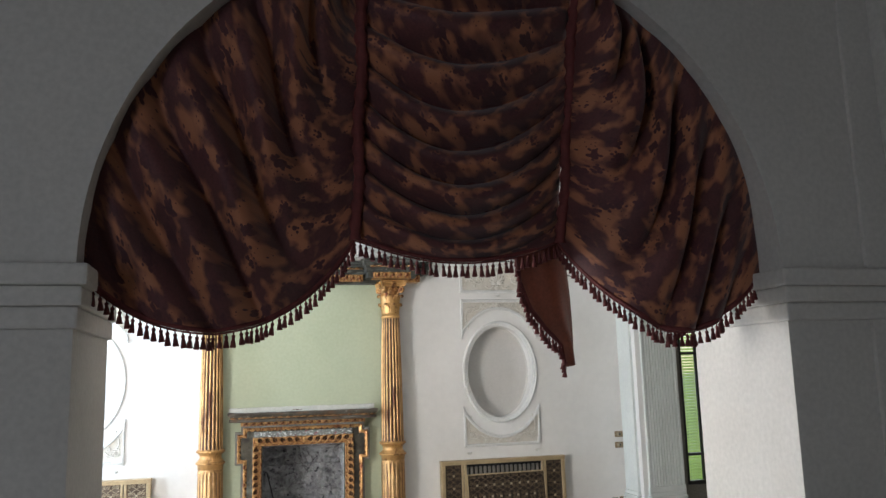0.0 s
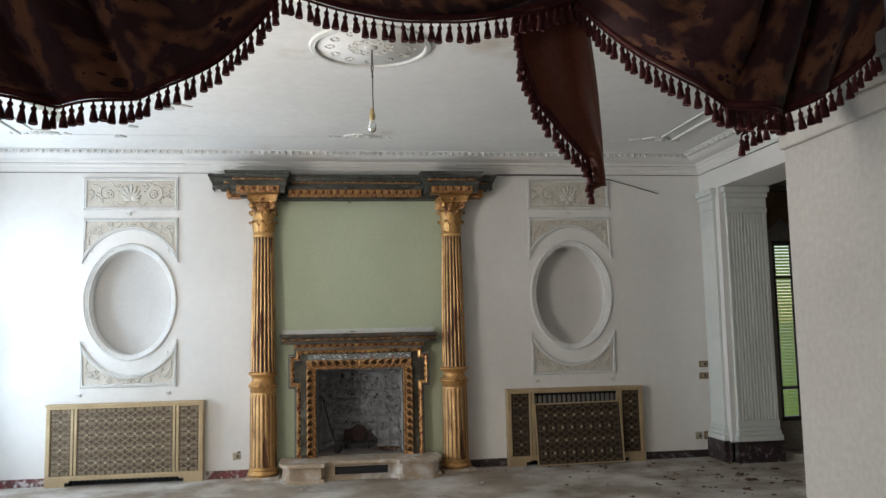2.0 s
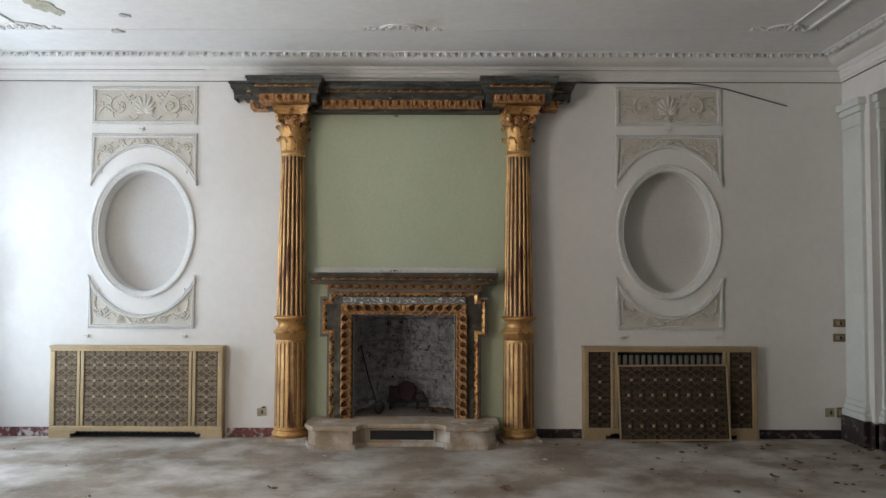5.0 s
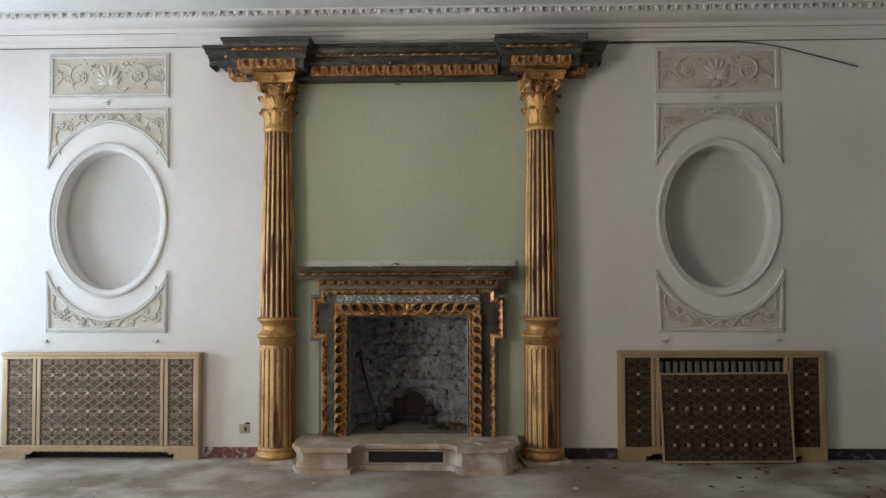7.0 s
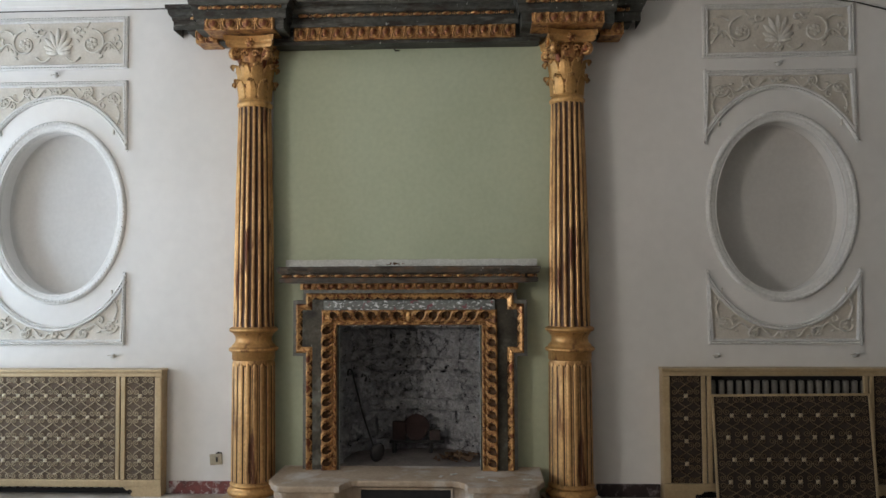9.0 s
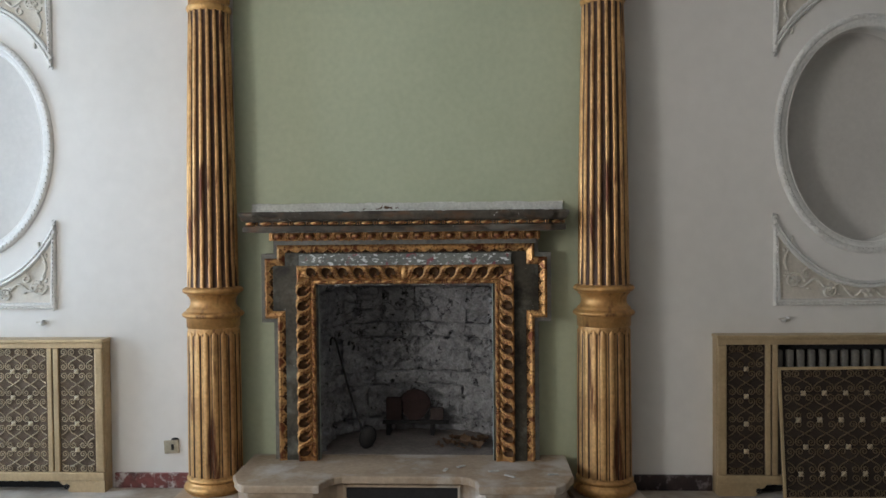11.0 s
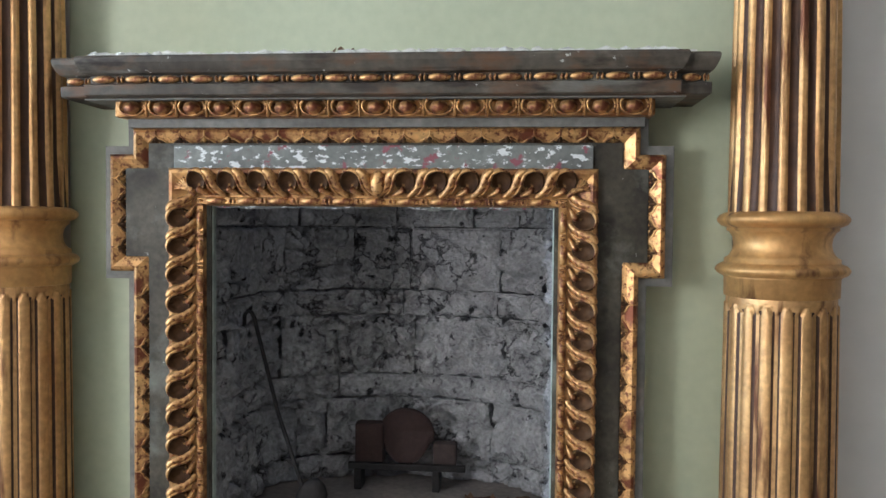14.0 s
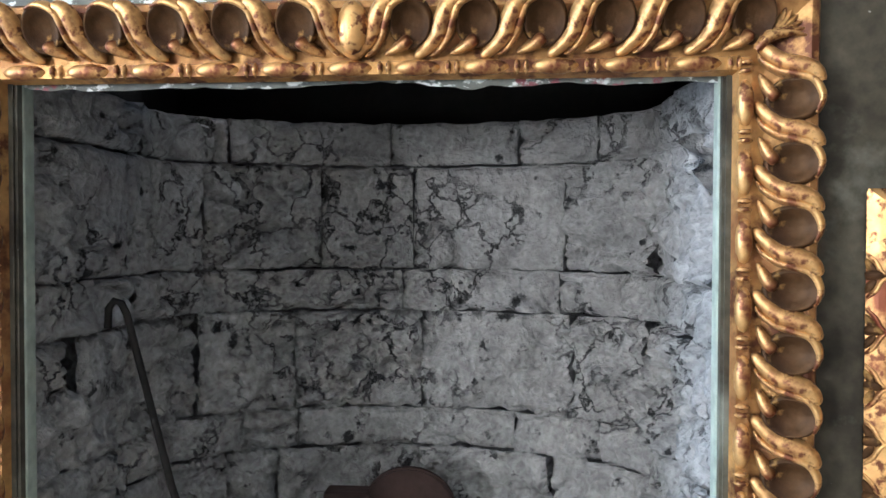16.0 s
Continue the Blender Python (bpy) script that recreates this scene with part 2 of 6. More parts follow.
CABLE = material("dark cable", (0.05, 0.042, 0.035), rough=0.6, big=10, fine=60, bump=0)
PILASTER = material("pale grey-green painted pilaster", (0.66, 0.68, 0.64), (0.56, 0.575, 0.54), 0.6, big=2, fine=40, bump=0.1, spread=0.06)
BROWN = material("brown fabric", (0.16, 0.085, 0.035), (0.07, 0.04, 0.02), 0.85, big=3, fine=60)
WOODDARK = material("dark stained window wood", (0.06, 0.055, 0.045), (0.035, 0.03, 0.025), 0.5, big=5, fine=60)
# dark base colour carries the low light of the bay
BAY_DIM = material("bay plaster darkened for dimness", (0.30, 0.28, 0.24), (0.22, 0.2, 0.17), 0.8, big=1.2, fine=40)
SATIN = material("russet satin lining", (0.20, 0.055, 0.028), (0.13, 0.035, 0.018), 0.38, big=3, fine=120, bump=0.1)
BRAID = material("wine red braid", (0.13, 0.022, 0.02), (0.06, 0.012, 0.012), 0.8, big=30, fine=120, bump=0.5)
SOCKET = material("yellowed lamp holder", (0.45, 0.34, 0.16), (0.3, 0.2, 0.09), 0.5, big=20, fine=60, bump=0)
GROUND = material("outdoor paving", (0.35, 0.34, 0.31), (0.28, 0.27, 0.24), 0.9, big=1, fine=10)


def brocade():
    m = material("wine brocade with cream flowers", (0.082, 0.017, 0.021), (0.042, 0.010, 0.014), 0.7, big=5, fine=140, blend=0.7, bump=0.25, spread=0.3)
    n, l = m.node_tree.nodes, m.node_tree.links
    b = n["Principled BSDF"]
    uv = n.new("ShaderNodeUVMap")
    warp = n.new("ShaderNodeTexNoise"); warp.inputs["Scale"].default_value = 18
    l.new(uv.outputs[0], warp.inputs["Vector"])
    mixv = n.new("ShaderNodeMix"); mixv.data_type = "VECTOR"; mixv.inputs[0].default_value = 0.014
    l.new(uv.outputs[0], mixv.inputs[4]); l.new(warp.outputs[1], mixv.inputs[5])
    v = n.new("ShaderNodeTexVoronoi"); v.inputs["Scale"].default_value = 18; v.inputs["Randomness"].default_value = 0.9
    v2 = n.new("ShaderNodeTexVoronoi"); v2.inputs["Scale"].default_value = 78
    n3 = n.new("ShaderNodeTexNoise"); n3.inputs["Scale"].default_value = 15.0; n3.inputs["Detail"].default_value = 2
    for t in (v, v2, n3):
        l.new(mixv.outputs[1], t.inputs["Vector"])
    # cream ground shows between the flower heads and leaves
    pet = n.new("ShaderNodeMath"); pet.operation = "MULTIPLY_ADD"; pet.inputs[1].default_value = 0.42
    l.new(v2.outputs["Distance"], pet.inputs[0]); l.new(v.outputs["Distance"], pet.inputs[2])
    a = n.new("ShaderNodeMapRange"); a.inputs[1].default_value, a.inputs[2].default_value = 0.53, 0.57
    l.new(pet.outputs[0], a.inputs[0])
    c = n.new("ShaderNodeMath"); c.operation = "GREATER_THAN"; c.inputs[1].default_value = 0.16
    l.new(v2.outputs["Distance"], c.inputs[0])
    d = n.new("ShaderNodeMapRange"); d.inputs[1].default_value, d.inputs[2].default_value, d.inputs[3].default_value = 0.47, 0.60, 0.05
    l.new(n3.outputs[0], d.inputs[0])
    mul = n.new("ShaderNodeMath"); mul.operation = "MULTIPLY"; l.new(a.outputs[0], mul.inputs[0]); l.new(c.outputs[0], mul.inputs[1])
    mul2 = n.new("ShaderNodeMath"); mul2.operation = "MULTIPLY"; l.new(mul.outputs[0], mul2.inputs[0]); l.new(d.outputs[0], mul2.inputs[1])
    old = b.inputs["Base Color"].links[0].from_socket
    mix = n.new("ShaderNodeMix"); mix.data_type = "RGBA"; mix.inputs[7].default_value = (0.33, 0.125, 0.058, 1)
    l.new(mul2.outputs[0], mix.inputs[0]); l.new(old, mix.inputs[6]); l.new(mix.outputs[2], b.inputs["Base Color"])
    b.inputs["Sheen Weight"].default_value = 0.15
    return m


BROCADE = brocade()


def plain(name, color, rough=0.5, transmission=0.0, emission=None, strength=0.0):
    m = bpy.data.materials.new(name)
    m.use_nodes = True
    b = m.node_tree.nodes["Principled BSDF"]
    b.inputs["Base Color"].default_value, b.inputs["Roughness"].default_value = (*color, 1), rough
    b.inputs["Transmission Weight"].default_value = transmission
    if emission:
        b.inputs["Emission Color"].default_value, b.inputs["Emission Strength"].default_value = (*emission, 1), strength
    return m


GLASS = plain("clear glass", (0.95, 0.97, 0.95), 0.03, 1.0)
SHUTTER = material("yellow-green shutter slat", (0.36, 0.50, 0.11), (0.28, 0.40, 0.08), 0.6, big=3, fine=40, bump=0.1)
_b = SHUTTER.node_tree.nodes["Principled BSDF"]
_t = SHUTTER.node_tree.nodes.new("ShaderNodeBsdfTranslucent")
_t.inputs[0].default_value = (0.46, 0.66, 0.11, 1)
_m = SHUTTER.node_tree.nodes.new("ShaderNodeMixShader")
_m.inputs[0].default_value = 0.5
SHUTTER.node_tree.links.new(_b.outputs[0], _m.inputs[1])
SHUTTER.node_tree.links.new(_t.outputs[0], _m.inputs[2])
SHUTTER.node_tree.links.new(_m.outputs[0], SHUTTER.node_tree.nodes["Material Output"].inputs[0])

# ---- builders ----
def link_mesh(name, verts, faces, mats, parent=None, smooth=False, indices=None, label=""):
    me = bpy.data.meshes.new(name)
    me.from_pydata([tuple(v) for v in verts], [], faces)
    for m in (mats if isinstance(mats, (list, tuple)) else [mats]):
        me.materials.append(m)
    if indices:
        me.polygons.foreach_set("material_index", indices)
    if smooth:
        me.polygons.foreach_set("use_smooth", [True] * len(me.polygons))
    me.update()
    ob = new(name, me)
    if parent:
        ob.parent = parent
    if label:
        tagged(ob, label)
    return ob


def part(name, bm, mat, parent=None, label="", smooth=False):
    bmesh.ops.recalc_face_normals(bm, faces=bm.faces)
    me = bpy.data.meshes.new(name)
    bm.to_mesh(me)
    bm.free()
    for m in (mat if isinstance(mat, (list, tuple)) else [mat]):
        me.materials.append(m)
    if smooth:
        me.polygons.foreach_set("use_smooth", [True] * len(me.polygons))
    ob = new(name, me)
    if parent:
        ob.parent = parent
    if label:
        tagged(ob, label)
    return ob


def again(ob, x=0.0, y=0.0, z=0.0, rx=0, ry=0, rz=0, s=(1, 1, 1), parent=None):
    """Another object on the same mesh."""
    o = new(ob.name.split(".")[0], ob.data)
    o.parent = parent or ob.parent
    o.matrix_basis = pose(x, y, z, rx, ry, rz) @ Matrix.Diagonal((*s, 1))
    return o


def thing(name, x, y, z, label, category, group=""):
    e = new(name)
    e.location = (x, y, z)
    e.empty_display_size = 0.1
    return tagged(e, label, category, group)


def boxes(name, spans, mat, parent=None, bevel=0.004, label=""):
    """One mesh of bevelled boxes, each x0, x1, y0, y1, z0, z1."""
    bm = bmesh.new()
    for x0, x1, y0, y1, z0, z1 in spans:
        r = bmesh.ops.create_cube(bm, size=1)
        bmesh.ops.transform(bm, verts=r["verts"], matrix=Matrix.Translation(((x0 + x1) / 2, (y0 + y1) / 2, (z0 + z1) / 2)) @ Matrix.Diagonal((x1 - x0, y1 - y0, z1 - z0, 1)))
    if bevel:
        bmesh.ops.bevel(bm, geom=bm.edges[:], offset=bevel, segments=2, affect="EDGES", profile=0.6)
    return part(name, bm, mat, parent, label)


def sweep(name, profile, path, mat, parent=None, closed=False, out=None, smooth=False, label=""):
    """A moulding: profile points (offset, height) carried along a path of 3D points. out(i) gives the two axes at point i."""
    verts, faces = [], []
    n, k = len(path), len(profile)
    for i, p in enumerate(path):
        a, b = out(i)
        for u, v in profile:
            verts.append(Vector(p) + a * u + b * v)
    for i in range(n if closed else n - 1):
        j = (i + 1) % n
        for q in range(k - 1):
            faces.append((i * k + q, j * k + q, j * k + q + 1, i * k + q + 1))
    if not closed:
        faces.append(tuple(range(k)))
        faces.append(tuple((n - 1) * k + q for q in range(k)))
    ob = link_mesh(name, verts, faces, mat, parent, smooth, None, label)
    bm = bmesh.new(); bm.from_mesh(ob.data); bmesh.ops.recalc_face_normals(bm, faces=bm.faces); bm.to_mesh(ob.data); bm.free()
    return ob


def along_x(name, profile, x0, x1, y, z, mat, parent=None, label=""):
    """Profile (out of the wall towards -y, up) carried along x."""
    return sweep(name, profile, [(x0, y, z), (x1, y, z)], mat, parent, out=lambda i: (Vector((0, -1, 0)), Vector((0, 0, 1))), label=label)


def lathe(name, prof, mat, parent=None, n=32, z0=0.0, smooth=True, label=""):
    verts, faces = [], []
    for r, z in prof:
        for i in range(n):
            a = 2 * math.pi * i / n
            verts.append((r * math.cos(a), r * math.sin(a), z + z0))
    for j in range(len(prof) - 1):
        for i in range(n):
            faces.append((j * n + i, j * n + (i + 1) % n, (j + 1) * n + (i + 1) % n, (j + 1) * n + i))
    faces.append(tuple(range(n - 1, -1, -1)))
    faces.append(tuple((len(prof) - 1) * n + i for i in range(n)))
    return link_mesh(name, verts, faces, mat, parent, smooth, None, label)


def tubes(name, paths, radius, mat, parent=None, sides=5, flat=1.0, label=""):
    """One mesh of thin tubes along 3D paths; flat squashes them along y."""
    verts, faces = [], []
    for path in paths:
        base, n = len(verts), len(path)
        pts = [Vector(p) for p in path]
        for i, p in enumerate(pts):
            d = (pts[min(i + 1, n - 1)] - pts[max(i - 1, 0)]).normalized()
            side = d.cross(Vector((0, 1, 0)))
            side = side.normalized() if side.length > 1e-4 else Vector((1, 0, 0))
            up = side.cross(d).normalized()
            taper = 1.0
            for q in range(sides):
                a = 2 * math.pi * q / sides
                o = side * math.cos(a) * radius + up * math.sin(a) * radius * flat
                verts.append(p + o * taper)
        for i in range(n - 1):
            for q in range(sides):
                r = (q + 1) % sides
                faces.append((base + i * sides + q, base + i * sides + r, base + (i + 1) * sides + r, base + (i + 1) * sides + q))
        faces.append(tuple(base + q for q in range(sides)))
        faces.append(tuple(base + (n - 1) * sides + q for q in range(sides)))
    return link_mesh(name, verts, faces, mat, parent, True, None, label)


def wall_sheet(name, outer, holes, thick, mat, axis_map, label):
    """A wall with thickness and holes that go right through, drawn in its own plane (u, v)."""
    bm = bmesh.new()
    for loop in [outer, *holes]:
        vs = [bm.verts.new((u, 0, v)) for u, v in loop]
        for i in range(len(vs)):
            bm.edges.new((vs[i], vs[(i + 1) % len(vs)]))
    bmesh.ops.triangle_fill(bm, edges=bm.edges[:], use_beauty=True, use_dissolve=False)
    r = bmesh.ops.extrude_face_region(bm, geom=bm.faces[:])
    bmesh.ops.translate(bm, verts=[v for v in r["geom"] if isinstance(v, bmesh.types.BMVert)], vec=(0, thick, 0))
    bmesh.ops.transform(bm, verts=bm.verts[:], matrix=axis_map)
    ob = part(name, bm, mat)
    return tagged(ob, label, "wall", kind="structure")


def ellipse(cx, cz, a, b, n=72):
    return [(cx + a * math.cos(2 * math.pi * i / n), cz + b * math.sin(2 * math.pi * i / n)) for i in range(n)]


def rect(u0, u1, v0, v1):
    return [(u0, v0), (u1, v0), (u1, v1), (u0, v1)]


# ---- plan ----
WALL_Y = 9.95
LEFT_X, RIGHT_X = -3.5, 4.93
TOP = 3.60
ARCH_Y0, ARCH_Y1 = 2.13, 2.66
ARCH_X, ARCH_Z, ARCH_R = 0.616, 2.19, 1.018
MID = 0.74
NICHE_X = (-1.785, 3.255)
NICHE_Z, NICHE_A, NICHE_B = 1.955, 0.435, 0.585
FIRE = (0.245, 1.235, 0.10, 1.18)

floor = boxes("floor", [(-3.9, 9.2, -4.2, 10.6, -0.2, 0.0)], FLOOR, bevel=0)
tagged(floor, "dusty grey-beige stone floor with dark stains and litter", "floor", kind="structure")
ground = boxes("ground", [(-900, 900, -900, 900, -0.5, -0.21)], GROUND, bevel=0)
tagged(ground, "pale paved ground outside the house", "ground", kind="structure")

# fireplace wall: two oval niches and the fire opening go into it
wall_sheet("wall_north", rect(LEFT_X - 0.3, RIGHT_X + 0.02, 0, TOP + 0.25),
           [ellipse(x, NICHE_Z, NICHE_A, NICHE_B) for x in NICHE_X] + [rect(FIRE[0] - 0.16, FIRE[1] + 0.16, 0.02, 1.47)],
           0.27, PLASTER, Matrix.Translation((0, WALL_Y, 0)), "white plastered wall with oval niches and fireplace opening")
for x in NICHE_X:
    verts, faces, n = [], [], 72
    steps = [(1.004, 0.03), (1.002, 0.15), (0.996, 0.172), (0.98, 0.184), (0.955, 0.19), (0.5, 0.19)]
    for k, deep in steps:
        for i in range(n):
            a = 2 * math.pi * i / n
            verts.append((x + NICHE_A * k * math.cos(a), WALL_Y + deep, NICHE_Z + NICHE_B * k * math.sin(a)))
    for q in range(len(steps) - 1):
        faces += [(q * n + i, q * n + (i + 1) % n, (q + 1) * n + (i + 1) % n, (q + 1) * n + i) for i in range(n)]
    faces.append(tuple((len(steps) - 1) * n + i for i in range(n)))
    tagged(link_mesh("niche_back", verts, faces, NICHE_SHADE, None, True), "plain plaster back of an oval niche, greyed to carry its shade", "niche", kind="structure")
    cover = boxes("wall_niche_cover", [(x - 0.6, x + 0.6, WALL_Y + 0.272, WALL_Y + 0.34, NICHE_Z - 0.75, NICHE_Z + 0.75)], PLASTER, bevel=0)
    tagged(cover, "plain wall behind an oval niche", "wall", kind="structure")

# side wall with two tall window openings, the near one unseen and added
turn_left = Matrix.Translation((LEFT_X, 0, 0)) @ Matrix.Rotation(radians(90), 4, "Z")
wall_sheet("wall_west", rect(ARCH_Y0 - 0.2, WALL_Y + 0.3, 0, TOP + 0.25), [rect(4.1, 5.5, 0.25, 2.95), rect(8.05, 9.55, 0.25, 2.95)], 0.3, PLASTER, turn_left,
           "white plastered side wall with a tall window opening and an added near one")

# right side: beam over a wide opening into a bay
wall_sheet("wall_east", [(ARCH_Y0 - 0.2, 0), (3.4, 0), (3.4, 3.17), (9.46, 3.17), (9.46, 0.0), (WALL_Y + 0.02, 0), (WALL_Y + 0.02, TOP + 0.25), (ARCH_Y0 - 0.2, TOP + 0.25)], [], -0.57, PLASTER,
           Matrix.Translation((RIGHT_X, 0, 0)) @ Matrix.Rotation(radians(90), 4, "Z"), "white wall and beam over the wide bay opening")

# arch wall
arch = [(ARCH_X + ARCH_R, 0.0)] + [(ARCH_X + ARCH_R * math.cos(math.pi * i / 48), ARCH_Z + ARCH_R * math.sin(math.pi * i / 48)) for i in range(49)] + [(ARCH_X - ARCH_R, 0.0)]
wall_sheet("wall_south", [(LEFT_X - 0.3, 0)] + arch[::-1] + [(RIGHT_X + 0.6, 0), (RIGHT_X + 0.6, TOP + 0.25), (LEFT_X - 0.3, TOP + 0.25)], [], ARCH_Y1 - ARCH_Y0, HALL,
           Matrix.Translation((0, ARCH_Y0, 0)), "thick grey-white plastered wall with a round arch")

# ceilings
ceiling = boxes("ceiling", [(LEFT_X, RIGHT_X, ARCH_Y1, WALL_Y, TOP, TOP + 0.2)], CEILING, bevel=0)
tagged(ceiling, "white plaster ceiling with flaking damp patches", "ceiling", kind="structure")
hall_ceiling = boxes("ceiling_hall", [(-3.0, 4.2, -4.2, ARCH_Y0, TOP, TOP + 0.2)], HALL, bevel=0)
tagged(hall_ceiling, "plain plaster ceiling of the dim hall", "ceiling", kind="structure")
# never in view: added to keep sunlight out from above
roof = boxes("roof", [(-4.2, 9.4, -4.6, 10.7, TOP + 0.26, TOP + 0.5)], HALL, bevel=0)
tagged(roof, "unseen flat slab added over the rooms to block the sun", "roof", kind="structure")

# hall shell: unseen closing walls, one opening added for the fill lamp
wall_sheet("wall_hall_west", rect(-4.2, ARCH_Y0, 0, TOP + 0.2), [rect(-2.15, -1.05, 0.75, 2.65)], 0.25, HALL, Matrix.Translation((-2.75, 0, 0)) @ Matrix.Rotation(radians(90), 4, "Z"), "plain hall wall with an unseen opening added for the fill lamp")
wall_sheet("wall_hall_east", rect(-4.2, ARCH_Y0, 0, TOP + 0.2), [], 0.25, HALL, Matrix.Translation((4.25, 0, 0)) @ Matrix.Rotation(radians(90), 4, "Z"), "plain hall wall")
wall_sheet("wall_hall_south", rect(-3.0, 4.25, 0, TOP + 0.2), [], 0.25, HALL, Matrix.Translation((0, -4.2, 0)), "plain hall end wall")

# bay beyond the opening; its dimness is put into the wall colour
BAY_Y = 10.1
wall_sheet("wall_bay_north", rect(5.5, 9.1, 0, TOP + 0.2), [rect(5.93, 7.25, 0.36, 2.6)], 0.25, BAY_DIM, Matrix.Translation((0, BAY_Y, 0)), "bay wall with dimness in its colour and a tall window")
wall_sheet("wall_bay_east", rect(1.9, BAY_Y + 0.25, 0, TOP + 0.2), [], 0.25, BAY_DIM, Matrix.Translation((9.1, 0, 0)) @ Matrix.Rotation(radians(90), 4, "Z"), "bay side wall with dimness in its colour")
wall_sheet("wall_bay_south", rect(5.5, 9.1, 0, TOP + 0.2), [], 0.25, BAY_DIM, Matrix.Translation((0, 1.9, 0)), "bay end wall with dimness in its colour")
bay_ceiling = boxes("ceiling_bay", [(5.5, 9.1, 1.9, BAY_Y, 3.3, 3.4)], BAY_DIM, bevel=0)
tagged(bay_ceiling, "plaster ceiling of the bay with dimness in its colour", "ceiling", kind="structure")

# imposts and pilaster strips of the arch
for side, x in (("left", ARCH_X - ARCH_R), ("right", ARCH_X + ARCH_R)):
    sgn = -1 if side == "left" else 1
    inner, outer_x = x - sgn * 0.035, x + sgn * 0.42
    lo, hi = sorted((inner, outer_x))
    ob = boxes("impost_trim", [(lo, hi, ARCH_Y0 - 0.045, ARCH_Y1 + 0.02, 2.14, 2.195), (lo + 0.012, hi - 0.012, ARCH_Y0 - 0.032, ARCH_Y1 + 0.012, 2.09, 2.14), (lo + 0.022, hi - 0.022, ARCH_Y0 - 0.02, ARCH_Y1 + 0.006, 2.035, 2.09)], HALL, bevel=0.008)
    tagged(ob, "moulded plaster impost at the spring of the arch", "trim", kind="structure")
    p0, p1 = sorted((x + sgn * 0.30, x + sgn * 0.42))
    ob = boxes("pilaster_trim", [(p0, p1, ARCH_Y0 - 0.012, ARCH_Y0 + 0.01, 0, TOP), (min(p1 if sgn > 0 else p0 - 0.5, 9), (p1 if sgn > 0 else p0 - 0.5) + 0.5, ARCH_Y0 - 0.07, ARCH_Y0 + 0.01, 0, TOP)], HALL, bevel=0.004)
    tagged(ob, "shallow plaster pilaster strip beside the arch", "trim", kind="structure")

# room cornice: moulding, cove and ornamented frieze on the ceiling, mitred at the corners
COVE = [(0.0, 3.405), (0.016, 3.405), (0.018, 3.425), (0.03, 3.432), (0.036, 3.465), (0.05, 3.475), (0.055, 3.50), (0.07, 3.505), (0.085, 3.53)] + \
       [(0.085 + 0.165 * math.sin(a), 3.53 + 0.062 * (1 - math.cos(a))) for a in (0.3, 0.6, 0.9, 1.2, 1.5)] + [(0.262, 3.6), (0.0, 3.6)]
ring = [(LEFT_X, ARCH_Y1), (LEFT_X, WALL_Y), (RIGHT_X, WALL_Y), (RIGHT_X, ARCH_Y1)]
diag = [Vector((1, 1, 0)), Vector((1, -1, 0)), Vector((-1, -1, 0)), Vector((-1, 1, 0))]
ob = sweep("cornice_trim", COVE, [(x, y, 0) for x, y in ring], PLASTER, closed=True, out=lambda i: (diag[i], Vector((0, 0, 1))))
tagged(ob, "white coved plaster cornice with a cracked lower moulding", "cornice", kind="structure")
crack = boxes("crack_trim", [(LEFT_X, -0.9, WALL_Y - 0.003, WALL_Y + 0.01, 3.398, 3.4055), (2.4, RIGHT_X, WALL_Y - 0.003, WALL_Y + 0.01, 3.398, 3.4055), (RIGHT_X - 0.003, RIGHT_X + 0.01, 3.0, WALL_Y, 3.398, 3.4055), (LEFT_X, -1.2, WALL_Y - 0.059, WALL_Y - 0.04, 3.499, 3.504), (1.9, RIGHT_X - 0.05, WALL_Y - 0.059, WALL_Y - 0.04, 3.499, 3.504)], CABLE, bevel=0)
tagged(crack, "dark open crack under the cornice", "crack", kind="structure")


def frieze(name, x0, x1, y0, y1):
    """A band of small leaf knobs between two fillets on the ceiling, as one mesh."""
    bm = bmesh.new()
    alongx = abs(x1 - x0) > abs(y1 - y0)
    length = abs(x1 - x0) if alongx else abs(y1 - y0)
    for i in range(int(length / 0.075)):
        for q, (o, w, s) in enumerate(((0.0, -0.014, 0.026), (0.024, 0.014, 0.022), (0.046, -0.008, 0.019), (0.06, 0.016, 0.014))):
            px, py = (min(x0, x1) + i * 0.075 + o, (y0 + y1) / 2 + w) if alongx else ((x0 + x1) / 2 + w, min(y0, y1) + i * 0.075 + o)
            r = bmesh.ops.create_icosphere(bm, subdivisions=1, radius=s)
            bmesh.ops.transform(bm, verts=r["verts"], matrix=Matrix.Translation((px, py, TOP - 0.014)) @ Matrix.Rotation(i * 1.3 + q, 4, "Z") @ Matrix.Diagonal((1.0, 0.7, 1.5, 1)))
    for e in (-0.035, 0.035):
        r = bmesh.ops.create_cube(bm, size=1)
        m = Matrix.Translation(((x0 + x1) / 2, (y0 + y1) / 2 + e, TOP - 0.005)) @ Matrix.Diagonal((length, 0.012, 0.018, 1)) if alongx else Matrix.Translation(((x0 + x1) / 2 + e, (y0 + y1) / 2, TOP - 0.005)) @ Matrix.Diagonal((0.012, length, 0.018, 1))
        bmesh.ops.transform(bm, verts=r["verts"], matrix=m)
    ob = part(name, bm, RELIEF, smooth=False)
    return tagged(ob, "white plaster leaf frieze along the ceiling edge", "frieze", kind="structure")


frieze("frieze_trim", LEFT_X + 0.27, RIGHT_X - 0.27, WALL_Y - 0.31, WALL_Y - 0.31)
